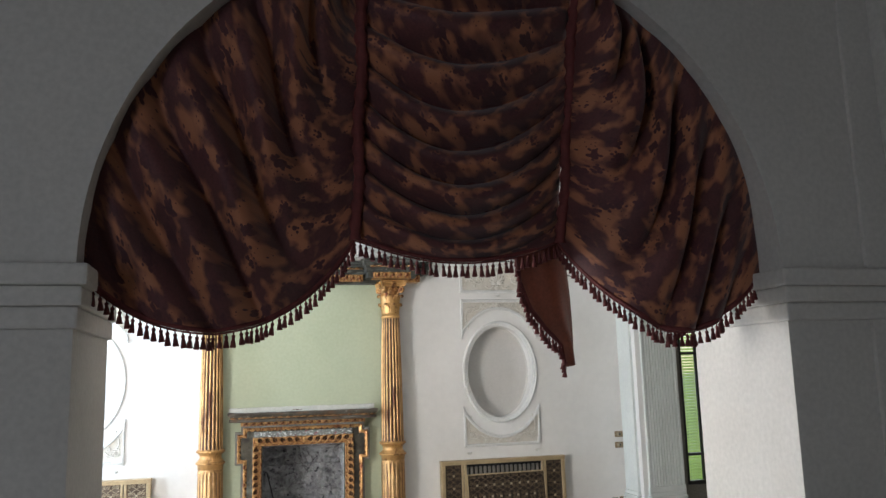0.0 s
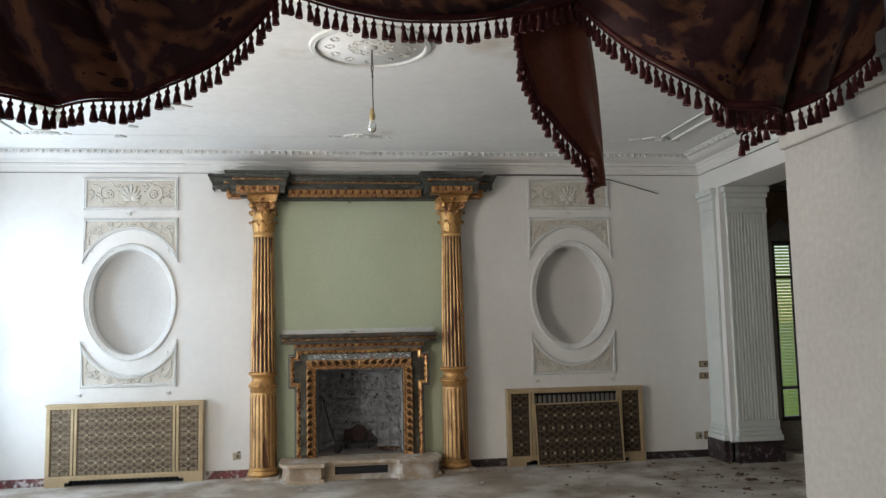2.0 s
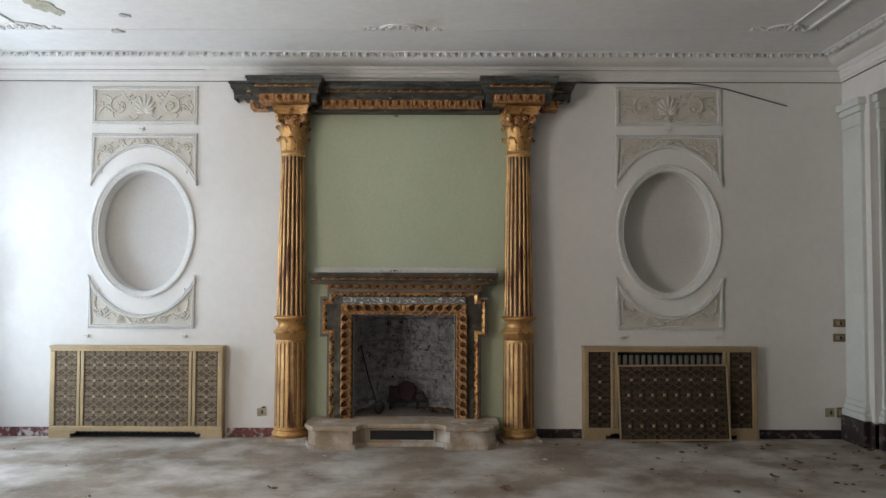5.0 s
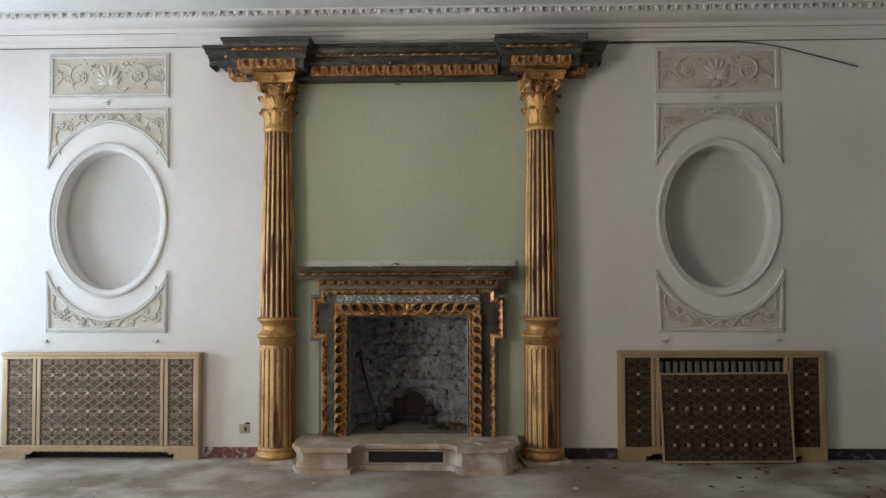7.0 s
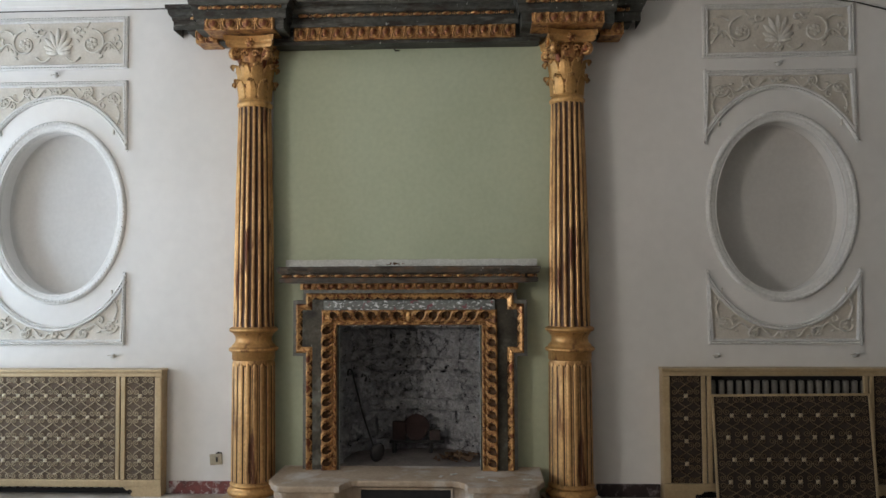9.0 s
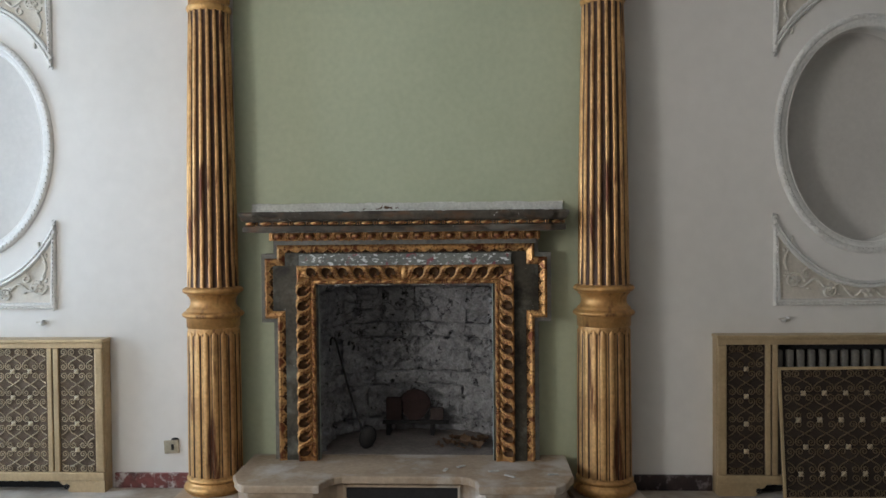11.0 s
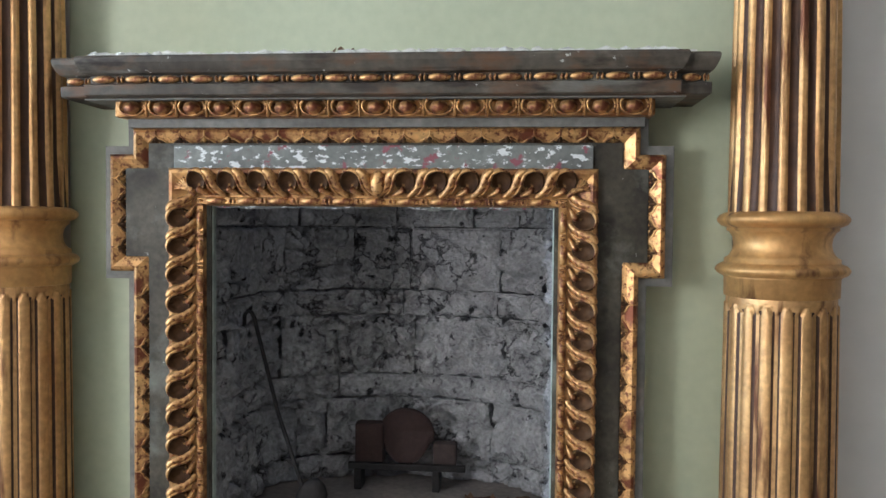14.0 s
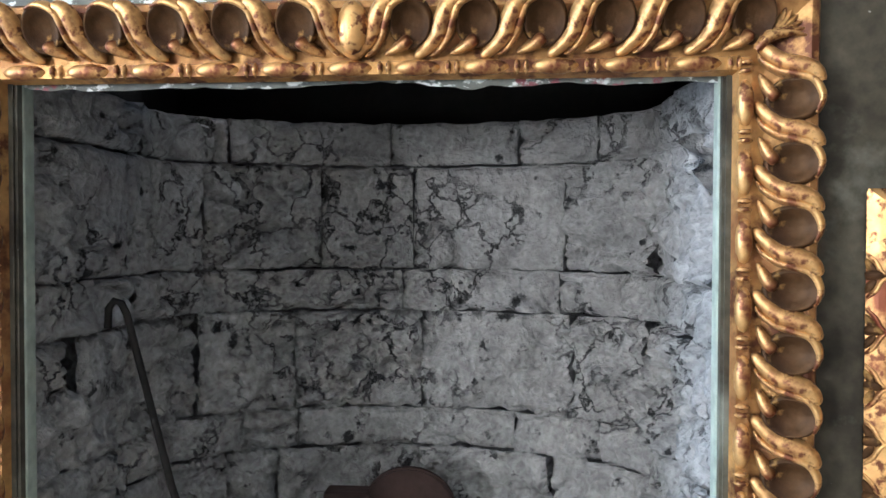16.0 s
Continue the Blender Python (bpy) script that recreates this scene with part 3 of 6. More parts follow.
frieze("frieze_trim", RIGHT_X - 0.31, RIGHT_X - 0.31, 3.0, WALL_Y - 0.32)
frieze("frieze_trim", LEFT_X + 0.31, LEFT_X + 0.31, 3.0, WALL_Y - 0.32)

# ceiling panel mouldings
PX0, PX1, PY0, PY1 = -2.62, 4.15, 3.4, 8.98
rails = []
for x in (PX0, PX1):
    s = 1 if x == PX0 else -1
    rails += [(x - 0.018, x + 0.018, PY0, PY1 - 0.02, TOP - 0.022, TOP + 0.01), (x + s * 0.17 - 0.012, x + s * 0.17 + 0.012, PY0, PY1 - 0.02, TOP - 0.015, TOP + 0.01)]
ob = boxes("ceiling_moulding_trim", rails, RELIEF, bevel=0.006)
tagged(ob, "white double plaster rails on the ceiling", "moulding", kind="structure")
bm = bmesh.new()
for i in range(280):
    r = bmesh.ops.create_icosphere(bm, subdivisions=1, radius=0.008)
    bmesh.ops.translate(bm, verts=r["verts"], vec=(PX0 + (PX1 - PX0) * (i + 0.5) / 280, PY1, TOP))
tagged(part("bead_line_trim", bm, RELIEF), "fine plaster bead line on the ceiling", "moulding", kind="structure")

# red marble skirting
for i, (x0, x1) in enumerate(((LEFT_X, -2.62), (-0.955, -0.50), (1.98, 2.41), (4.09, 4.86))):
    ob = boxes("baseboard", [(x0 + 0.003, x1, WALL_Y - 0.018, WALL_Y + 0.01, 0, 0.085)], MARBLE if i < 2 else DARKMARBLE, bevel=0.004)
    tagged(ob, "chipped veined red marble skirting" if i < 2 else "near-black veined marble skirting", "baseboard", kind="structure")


# corner pier with fluted pilasters
def pier(y_jamb, sign):
    e = thing("pier", RIGHT_X, y_jamb, 0, "pale painted corner pier with fluted pilaster and dark marble plinth", "pier", "piers of the bay opening")
    e.location = (RIGHT_X, y_jamb, 0)
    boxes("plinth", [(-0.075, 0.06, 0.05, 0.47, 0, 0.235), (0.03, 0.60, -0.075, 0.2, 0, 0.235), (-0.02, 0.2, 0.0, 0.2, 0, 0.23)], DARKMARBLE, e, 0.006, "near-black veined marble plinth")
    boxes("side_base", [(-0.07, 0.06, 0.055, 0.465, 0.236, 0.30), (-0.058, 0.05, 0.07, 0.45, 0.30, 0.35), (-0.045, 0.05, 0.08, 0.44, 0.35, 0.40)], PILASTER, e, 0.012)
    boxes("front_base", [(0.035, 0.595, -0.07, 0.2, 0.236, 0.30), (0.05, 0.58, -0.058, 0.2, 0.30, 0.35), (0.06, 0.57, -0.045, 0.2, 0.35, 0.40)], PILASTER, e, 0.012)
    boxes("side_shaft", [(-0.035, 0.05, 0.09, 0.43, 0.40, 2.92)], PILASTER, e, 0.006)
    # fluted face
    verts, faces = [], []
    cols = []
    nf, x0, x1 = 11, 0.10, 0.53
    cols.append((0.07, -0.035)); cols.append((x0, -0.035))
    for i in range(nf):
        w = (x1 - x0) / nf
        a = x0 + i * w
        for k in range(7):
            u = k / 6
            cols.append((a + w * (0.1 + 0.7 * u), -0.035 + 0.018 * math.sin(math.pi * u)))
        cols.append((a + w * 0.98, -0.035))
    cols += [(0.56, -0.035), (0.56, 0.2), (0.07, 0.2)]
    n = len(cols)
    for z in (0.40, 2.92):
        verts += [(x, y, z) for x, y in cols]
    faces = [(i, (i + 1) % n, n + (i + 1) % n, n + i) for i in range(n)]
    link_mesh("fluted_shaft", verts, faces, PILASTER, e)
    boxes("lower_flute_stop", [(0.06, 0.57, -0.04, 0.2, 0.40, 0.47)], PILASTER, e, 0.005)
    boxes("upper_flute_stop", [(0.06, 0.57, -0.04, 0.2, 2.86, 2.92)], PILASTER, e, 0.005)
    boxes("side_capital", [(-0.04, 0.05, 0.085, 0.435, 2.92, 3.04), (-0.055, 0.05, 0.07, 0.45, 3.04, 3.10), (-0.075, 0.05, 0.05, 0.47, 3.10, 3.168)], PILASTER, e, 0.012)
    boxes("front_capital", [(0.065, 0.565, -0.04, 0.2, 2.92, 3.04), (0.05, 0.58, -0.055, 0.2, 3.04, 3.10), (0.03, 0.60, -0.075, 0.2, 3.10, 3.168)], PILASTER, e, 0.012)
    bm = bmesh.new()
    for a in (-60, -30, 0, 30, 60):
        r = bmesh.ops.create_icosphere(bm, subdivisions=2, radius=0.03)
        bmesh.ops.transform(bm, verts=r["verts"], matrix=Matrix.Translation((0.315, -0.045, 2.96)) @ Matrix.Rotation(radians(a), 4, "Y") @ Matrix.Translation((0, 0, 0.025)) @ Matrix.Diagonal((0.32, 0.4, 0.8, 1)))
    part("palmette", bm, RELIEF, e, smooth=True)
    return e


pier(9.46, 1)
boxes_pier = boxes("wall_pier_core", [(RIGHT_X + 0.01, RIGHT_X + 0.56, 9.47, WALL_Y + 0.2, 0, 3.17)], PLASTER, bevel=0)
tagged(boxes_pier, "plaster core of the corner pier", "wall", kind="structure")


# ---- small shared shapes ----
def ball(bm, x, y, z, sx, sy, sz, ry=0.0, sub=2, rx=0.0, rz=0.0):
    r = bmesh.ops.create_icosphere(bm, subdivisions=sub, radius=1)
    bmesh.ops.transform(bm, verts=r["verts"], matrix=pose(x, y, z, rx, ry, rz) @ Matrix.Diagonal((sx, sy, sz, 1)))


def arc(cx, cz, rx, rz, a0, a1, n, y=0.0):
    return [(cx + rx * math.cos(radians(a0 + (a1 - a0) * i / n)), y, cz + rz * math.sin(radians(a0 + (a1 - a0) * i / n))) for i in range(n + 1)]


def spiral(cx, cz, r0, turns, start, sense, n=22, y=0.0):
    return [(cx + r0 * (1 - 0.85 * i / n) * math.cos(radians(start) + sense * 2 * math.pi * turns * i / n), y,
             cz + r0 * (1 - 0.85 * i / n) * math.sin(radians(start) + sense * 2 * math.pi * turns * i / n)) for i in range(n + 1)]


def band(name, pts, profile, mat, parent, closed=True, label=""):
    """A moulding along a path drawn in the wall's plane (x, z); profile is (inward, out of the wall)."""
    n = len(pts)
    dirs = []
    for i in range(n):
        p, c, q = (Vector(pts[(i + k) % n]) if closed else Vector(pts[min(max(i + k, 0), n - 1)]) for k in (-1, 0, 1))
        a = (c - p).normalized() if (c - p).length > 1e-6 else (q - c).normalized()
        b = (q - c).normalized() if (q - c).length > 1e-6 else a
        na, nb = Vector((-a.y, a.x)), Vector((-b.y, b.x))
        m = (na + nb).normalized()
        k = min(1 / max(m.dot(na), 0.35), 2.2)
        dirs.append(Vector((m.x * k, 0, m.y * k)))
    return sweep(name, profile, [(u, 0, v) for u, v in pts], mat, parent, closed=closed, out=lambda i: (dirs[i], Vector((0, -1, 0))), label=label)


# ---- plaster wall ornaments ----
def rosette_mesh():
    """A six-petalled flower head moulded in one piece."""
    verts, faces, n = [], [], 36
    for r, y in ((0.0, -0.020), (0.007, -0.019), (0.011, -0.011), (0.018, -0.013), (0.027, -0.016), (0.033, -0.011), (0.036, 0.0)):
        for k in range(n):
            a = 2 * math.pi * k / n
            petal = abs(math.cos(3 * a)) ** 0.6
            w = min(1.0, r / 0.02)
            rr = r * (1 - 0.26 * w * (1 - petal))
            verts.append((rr * math.cos(a), y + 0.006 * w * (1 - petal), rr * math.sin(a)))
    for q in range(6):
        faces += [(q * n + k, (q + 1) * n + k, (q + 1) * n + (k + 1) % n, q * n + (k + 1) % n) for k in range(n)]
    return link_mesh("rosette", verts, faces, ORNAMENT, None, True)


def carved_edge(pts, parent):
    """Small leaf tips carved along the frame of a panel."""
    bm = bmesh.new()
    loop = [Vector(p) for p in pts]
    run = 0.0
    for a, b in zip(loop, loop[1:] + loop[:1]):
        d = b - a
        L = d.length
        if L < 1e-6:
            continue
        d /= L
        nrm = Vector((-d.y, d.x))
        while run < L:
            p = a + d * run + nrm * 0.012
            ball(bm, p.x, -0.018, p.y, 0.011, 0.006, 0.0055, -math.degrees(math.atan2(d.y, d.x)) + 38, 1)
            run += 0.023
        run -= L
    tagged(part("carved_edge", bm, RELIEF, parent, smooth=True), kind="stuff")


FRAME_PROFILE = [(0, 0), (0.002, 0.014), (0.010, 0.020), (0.018, 0.014), (0.024, 0.022), (0.033, 0.022), (0.038, 0.010), (0.040, 0.002)]


def field_plate(pts, parent):
    bm = bmesh.new()
    vs = [bm.verts.new((u, -0.003, v)) for u, v in pts]
    for i in range(len(vs)):
        bm.edges.new((vs[i], vs[(i + 1) % len(vs)]))
    bmesh.ops.triangle_fill(bm, edges=bm.edges[:], use_beauty=True)
    return part("field", bm, FIELD, parent, "cream-stained sunken field")


def top_panel(x):
    e = thing("wall_relief", x, WALL_Y, 3.163, "white moulded plaster panel with shell and scroll relief", "wall panel", "plaster panels by the niches")
    pts = rect(-0.51, 0.51, -0.188, 0.188)
    band("frame", pts, FRAME_PROFILE, RELIEF, e)
    carved_edge(pts, e)
    field_plate(rect(-0.48, 0.48, -0.16, 0.16), e)
    for k in range(9):
        a = -108 + 27 * k
        ln = 0.046 + 0.046 * max(0.0, math.cos(radians(a * 0.75))) ** 1.5
        bm = bmesh.new()
        ball(bm, 0.9 * ln * math.sin(radians(a * 0.8)), -0.010, -0.07 + 1.0 * ln * math.cos(radians(a * 0.8)), 0.0185, 0.017, ln, a * 0.8, 2)
        part("shell_flute", bm, ORNAMENT, e, smooth=True)
    paths = []
    for s in (-1, 1):
        paths += [spiral(s * 0.245, 0.0, 0.10, 1.3, 90, -s), [(s * (0.06 + 0.10 * i / 8), 0, -0.10 - 0.03 * math.sin(math.pi * i / 8)) for i in range(9)],
                  [(s * (0.30 + 0.15 * i / 10), 0, -0.08 + 0.11 * math.sin(math.pi * i / 10) * (1 - i / 20)) for i in range(11)], spiral(s * 0.43, -0.01, 0.05, 1.0, 200, s),
                  spiral(s * 0.13, 0.09, 0.035, 1.0, 0, s), [(s * (0.33 + 0.10 * i / 8), 0, 0.07 + 0.03 * math.sin(2.5 * i / 8)) for i in range(9)]]
    tagged(tubes("scroll", paths, 0.0075, ORNAMENT, e, 6, 1.5), kind="stuff").location.y = -0.007
    bm = bmesh.new()
    for s in (-1, 1):
        for k in range(5):
            ball(bm, s * (0.31 + 0.032 * k), -0.006, -0.10 + 0.02 * (k % 2) + 0.035 * k, 0.022, 0.008, 0.009, s * (-35 - 20 * k), 1)
            ball(bm, s * (0.14 + 0.02 * k), -0.006, 0.02 + 0.03 * k, 0.020, 0.008, 0.008, s * (50 - 25 * k), 1)
    tagged(part("leaf_sprays", bm, ORNAMENT, e, smooth=True), kind="stuff")
    for s in (-1, 1):
        again(ROSETTE, s * 0.245, 0, 0, ry=s * 20, s=(1.25, 1.2, 1.25), parent=e)
    return e


def spandrel(x, z, flip):
    """A panel whose edge follows the niche; flip turns it upside down."""
    e = thing("wall_relief", x, WALL_Y, z, "white moulded plaster spandrel panel with flower scrolls", "wall panel", "plaster panels by the niches")
    f = -1 if flip else 1
    top, tip = 0.935, 0.425
    curve = [(0.602 * math.cos(a), 0.80 * math.sin(a)) for a in [radians(180 - 32.1 - (180 - 64.2) * i / 28) for i in range(29)]]
    pts = [(-0.51, top), (-0.51, tip)] + curve[1:-1] + [(0.51, tip), (0.51, top)]
    pts = [(u, f * v) for u, v in pts]
    if flip:
        pts = pts[::-1]
    band("frame", pts, FRAME_PROFILE, RELIEF, e)
    carved_edge(pts, e)
    inner = [(-0.485, top - 0.025), (-0.485, tip + 0.10)] + [(u * 0.985, v * 1.035) for u, v in curve[2:-2]] + [(0.485, tip + 0.10), (0.485, top - 0.025)]
    field_plate([(u, f * v) for u, v in inner], e)
    paths, leaves = [], bmesh.new()
    for s in (-1, 1):
        paths += [spiral(s * 0.40, f * 0.80, 0.058, 1.1, 0, s * f), spiral(s * 0.215, f * 0.855, 0.045, 1.1, 60, -s * f),
                  [(s * (0.04 + 0.16 * i / 12), 0, f * (0.85 + 0.035 * math.sin(2 * math.pi * i / 12))) for i in range(13)],
                  [(s * (0.24 + 0.17 * i / 12), 0, f * (0.83 - 0.04 * i / 12 - 0.03 * math.sin(2 * math.pi * i / 12))) for i in range(13)],
                  [(s * (0.43 + 0.02 * math.sin(5 * i / 10)), 0, f * (0.75 - 0.20 * i / 10)) for i in range(11)], spiral(s * 0.33, f * 0.76, 0.028, 1.0, 90, s * f)]
        for k in range(7):
            ball(leaves, s * (0.10 + 0.055 * k), -0.006, f * (0.86 - 0.012 * k + 0.03 * math.sin(k * 1.9)), 0.018, 0.008, 0.008, s * f * (40 * math.sin(k * 2.3)), 1)
            ball(leaves, s * (0.45 - 0.012 * (k % 2)), -0.006, f * (0.77 - 0.035 * k), 0.009, 0.007, 0.016, s * 25 * (-1) ** k, 1)
    tagged(tubes("scroll", paths, 0.0066, ORNAMENT, e, 6, 1.5), kind="stuff").location.y = -0.007
    tagged(part("leaf_sprays", leaves, ORNAMENT, e, smooth=True), kind="stuff")
    for s in (-1, 1):
        again(ROSETTE, s * 0.40, 0, f * 0.80, parent=e)
        again(ROSETTE, s * 0.215, 0, f * 0.855, s=(0.85, 1, 0.85), parent=e)
    again(ROSETTE, 0, 0, f * 0.855, s=(1.1, 1.1, 1.1), parent=e)
    return e


def niche_ring(x):
    pts = ellipse(0, 0, 0.508, 0.652, 96)
    prof = [(0, 0), (0.003, 0.012), (0.012, 0.020), (0.028, 0.020), (0.034, 0.012), (0.046, 0.010), (0.060, 0.004), (0.070, -0.010), (0.0735, -0.024), (0.074, -0.05)]
    e = thing("niche_surround", x, WALL_Y, NICHE_Z, "white oval plaster moulding round an empty niche", "moulding", "oval niche surrounds")
    band("ring", pts, prof, RELIEF, e)
    bm = bmesh.new()
    for i in range(110):
        a = 2 * math.pi * i / 110
        ball(bm, 0.488 * math.cos(a), -0.020, 0.632 * math.sin(a), 0.012, 0.006, 0.0055, -math.degrees(a) + 40, 1)
    tagged(part("rope_edge", bm, RELIEF, e, smooth=True), kind="stuff")
    return e


ROSETTE = rosette_mesh()
for nx in NICHE_X:
    e = top_panel(nx)
    spandrel(nx, NICHE_Z, False)
    spandrel(nx, NICHE_Z, True)
    niche_ring(nx)
# the pattern rosette joins the first panel as its centre flower
ROSETTE.parent = e
ROSETTE.location = (0, -0.004, -0.118)

# broken hooks and pins over and under the panels
for x, z in ((-1.80, 2.93), (3.25, 2.93), (-2.29, 0.945), (-1.36, 0.945), (2.80, 0.945), (3.71, 0.95)):
    bm = bmesh.new()
    ball(bm, 0, -0.012, 0, 0.018, 0.014, 0.015)
    ball(bm, 0.014, -0.03, 0.012, 0.010, 0.022, 0.008, 0, 1)
    h = part("wall_hook", bm, RELIEF, smooth=True)
    h.location = (x, WALL_Y, z)
    tagged(h, "broken plastered wall hook stub", "hook", "broken hooks on the wall")
    tubes("pin", [[(-0.032, -0.02, 0.004), (0.0, -0.022, 0.006), (0.028, -0.014, -0.003)]], 0.003, FIELD, h)


# ---- gilt columns ----
def fluted(name, r0, r1, z0, z1, count, depth, kind, mats, parent):
    """A shaft; kind 'flute' cuts dark grooves between gilt fillets, 'reed' fills them with gilt rods that end in round tops."""
    seg = 10
    n = count * seg
    rows = 26 if kind == "reed" else 10
    verts, faces, idx = [], [], []
    for j in range(rows + 1):
        t = j / rows
        if kind == "reed":
            t = 0.94 * j / (rows - 12) if j < rows - 12 else 0.94 + 0.06 * (j - rows + 12) / 12
        z = z0 + (z1 - z0) * t
        r = r0 + (r1 - r0) * t ** 1.6
        for i in range(n):
            u = (i % seg) / seg
            d = 0.0
            if kind == "flute":
                if 0.32 <= u:
                    d = -depth * math.sin(math.pi * (u - 0.32) / 0.68) ** 0.6
                if t < 0.012 or t > 0.985:
                    d *= 0.2
            else:
                zl = (z1 - 0.02 - z) / 0.022
                half = 0.36 * min(1, max(0.0, zl)) ** 0.5 if zl < 1 else 0.36
                w = abs(u - 0.5)
                d = -0.0065 if half > 0 and abs(w - half) < 0.055 else (0.0045 * math.cos(w / 0.36 * 1.4) if w < half else 0.0)
            a = 2 * math.pi * i / n
            verts.append(((r + d) * math.cos(a), (r + d) * math.sin(a), z))
    for j in range(rows):
        for i in range(n):
            faces.append((j * n + i, j * n + (i + 1) % n, (j + 1) * n + (i + 1) % n, (j + 1) * n + i))
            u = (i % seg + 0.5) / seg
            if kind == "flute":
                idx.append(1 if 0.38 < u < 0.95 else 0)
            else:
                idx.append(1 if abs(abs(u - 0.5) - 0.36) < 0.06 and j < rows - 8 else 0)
    return link_mesh(name, verts, faces, mats, parent, True, idx)


def torus_profile(z, h, r, bulge, n=7):
    return [(r + bulge * math.sin(math.pi * i / n) ** 0.7, z + h * i / n) for i in range(n + 1)]


def column(x, y):
    e = thing("column", x, y, 0, "worn gilded fluted column with leafy capital", "column", "gilt columns beside the fireplace")
    boxes("plinth", [(-0.185, 0.185, -0.185, 0.12, 0, 0.035)], HEARTH, e, 0.008, "dusty stone plinth slab")
    lathe("base", [(0.15, 0.035)] + torus_profile(0.036, 0.055, 0.148, 0.022) + [(0.148, 0.095)] + torus_profile(0.097, 0.028, 0.142, 0.012) + [(0.139, 0.13), (0.137, 0.135)], GOLD_SOFT, e, 48)
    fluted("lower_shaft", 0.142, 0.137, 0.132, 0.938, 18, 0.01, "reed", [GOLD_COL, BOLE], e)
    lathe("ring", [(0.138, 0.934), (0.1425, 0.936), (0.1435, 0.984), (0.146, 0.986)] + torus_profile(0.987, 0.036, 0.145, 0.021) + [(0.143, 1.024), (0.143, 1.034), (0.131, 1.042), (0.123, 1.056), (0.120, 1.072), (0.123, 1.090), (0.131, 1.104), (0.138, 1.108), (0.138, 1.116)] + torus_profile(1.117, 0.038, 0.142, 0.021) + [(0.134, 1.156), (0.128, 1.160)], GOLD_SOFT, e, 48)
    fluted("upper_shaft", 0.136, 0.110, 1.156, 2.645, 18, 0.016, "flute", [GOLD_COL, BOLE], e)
    lathe("necking", [(0.107, 2.64)] + torus_profile(2.642, 0.04, 0.108, 0.012) + [(0.104, 2.69), (0.106, 2.70)], GOLD_SOFT, e, 40)
    lathe("bell", [(0.098, 2.695), (0.096, 2.80), (0.104, 2.92), (0.118, 2.99), (0.13, 3.03)], GOLDFACE, e, 32)

    def leaf(high, curl):
        """An acanthus leaf that hugs the bell and rolls over at its tip."""
        verts, faces, nq, nj = [], [], 11, 16
        for j in range(nj + 1):
            t = j / nj
            if t < 0.68:
                k = t / 0.68
                out, z = 0.004 + 0.014 * k * k, high * k
            else:
                a = (t - 0.68) / 0.32 * 3.5
                out, z = 0.018 + curl * (1 - math.cos(a)), high + curl * 1.1 * math.sin(a)
            w = 0.039 * (0.80 + 0.20 * math.sin(math.pi * min(1, t * 1.5))) * (1 - 0.45 * max(0, t - 0.6) / 0.4)
            lob = 1 + 0.13 * math.cos(j * 1.9)
            for q in range(nq):
                u = 2 * q / (nq - 1) - 1
                verts.append((u * w * lob, out - 0.012 * u * u + (0.0085 if q % 2 else 0.0) + (0.004 if q == nq // 2 else 0), z - 0.012 * abs(u) * t))
        for j in range(nj):
            for q in range(nq - 1):
                faces.append((j * nq + q, j * nq + q + 1, (j + 1) * nq + q + 1, (j + 1) * nq + q))
        return verts, faces

    lv, lf = leaf(0.115, 0.0165)
    first = None
    for row, (z, r, off, k) in enumerate(((2.695, 0.100, 0, 1.0), (2.79, 0.098, 22.5, 1.12))):
        for i in range(8):
            m = pose(0, 0, z, 0, 0, i * 45 + off) @ Matrix.Translation((0, r, 0)) @ Matrix.Diagonal((k, k, k, 1))
            if first is None:
                first = link_mesh("acanthus_leaf", lv, lf, GOLD_SOFT, e, True)
                first.data.shade_smooth()
                first.matrix_basis = m
                o = first
            else:
                o = new("acanthus_leaf", first.data); o.parent = e; o.matrix_basis = m
    vol = None
    for i in range(4):
        m = pose(0, 0, 2.995, 0, 0, 45 + 90 * i) @ Matrix.Translation((0.148, 0, 0))
        if vol is None:
            vol = tubes("volute", [spiral(0, 0, 0.042, 1.6, 100, -1, 26), [(-0.05 + 0.06 * i / 8, 0, -0.09 + 0.13 * (i / 8) ** 0.8) for i in range(9)], [(-0.030, 0, 0.0), (0.0, 0, 0.001), (0.030, 0, 0.0)]], 0.0125, GOLD, e, 7, 1.9)
            vol.matrix_basis = m
        else:
            o = new("volute", vol.data); o.parent = e; o.matrix_basis = m
    for sx, sy in ((0, -1), (-1, 0), (1, 0)):
        bm = bmesh.new()
        ball(bm, 0, 0, 0, 0.024, 0.014, 0.024)
        for k in range(6):
            ball(bm, 0.022 * math.cos(k * 1.047), -0.002, 0.022 * math.sin(k * 1.047), 0.011, 0.008, 0.011, 0, 1)
        o = part("fleuron", bm, GOLD, e, smooth=True)
        o.matrix_basis = pose(0.135 * sx, 0.135 * sy, 3.065, 0, 0, 90 * sx)
        bm = bmesh.new()
        for s in (-1, 1):
            for k in range(10):
                a = k * 0.62
                ball(bm, s * 0.035 + 0.024 * (1 - k * 0.075) * math.cos(a) * s, 0, 0.024 * (1 - k * 0.075) * math.sin(a), 0.009, 0.010, 0.009, 0, 1)
        o = part("helix", bm, GOLD, e, smooth=True)
        o.matrix_basis = pose(0.122 * sx, 0.122 * sy, 2.995, 0, 0, 90 * sx)
    bm = bmesh.new()
    pts = []
    for s in range(4):
        for k in range(8):
            u = -1 + 2 * k / 8
            rr = 0.128 + 0.035 * u * u
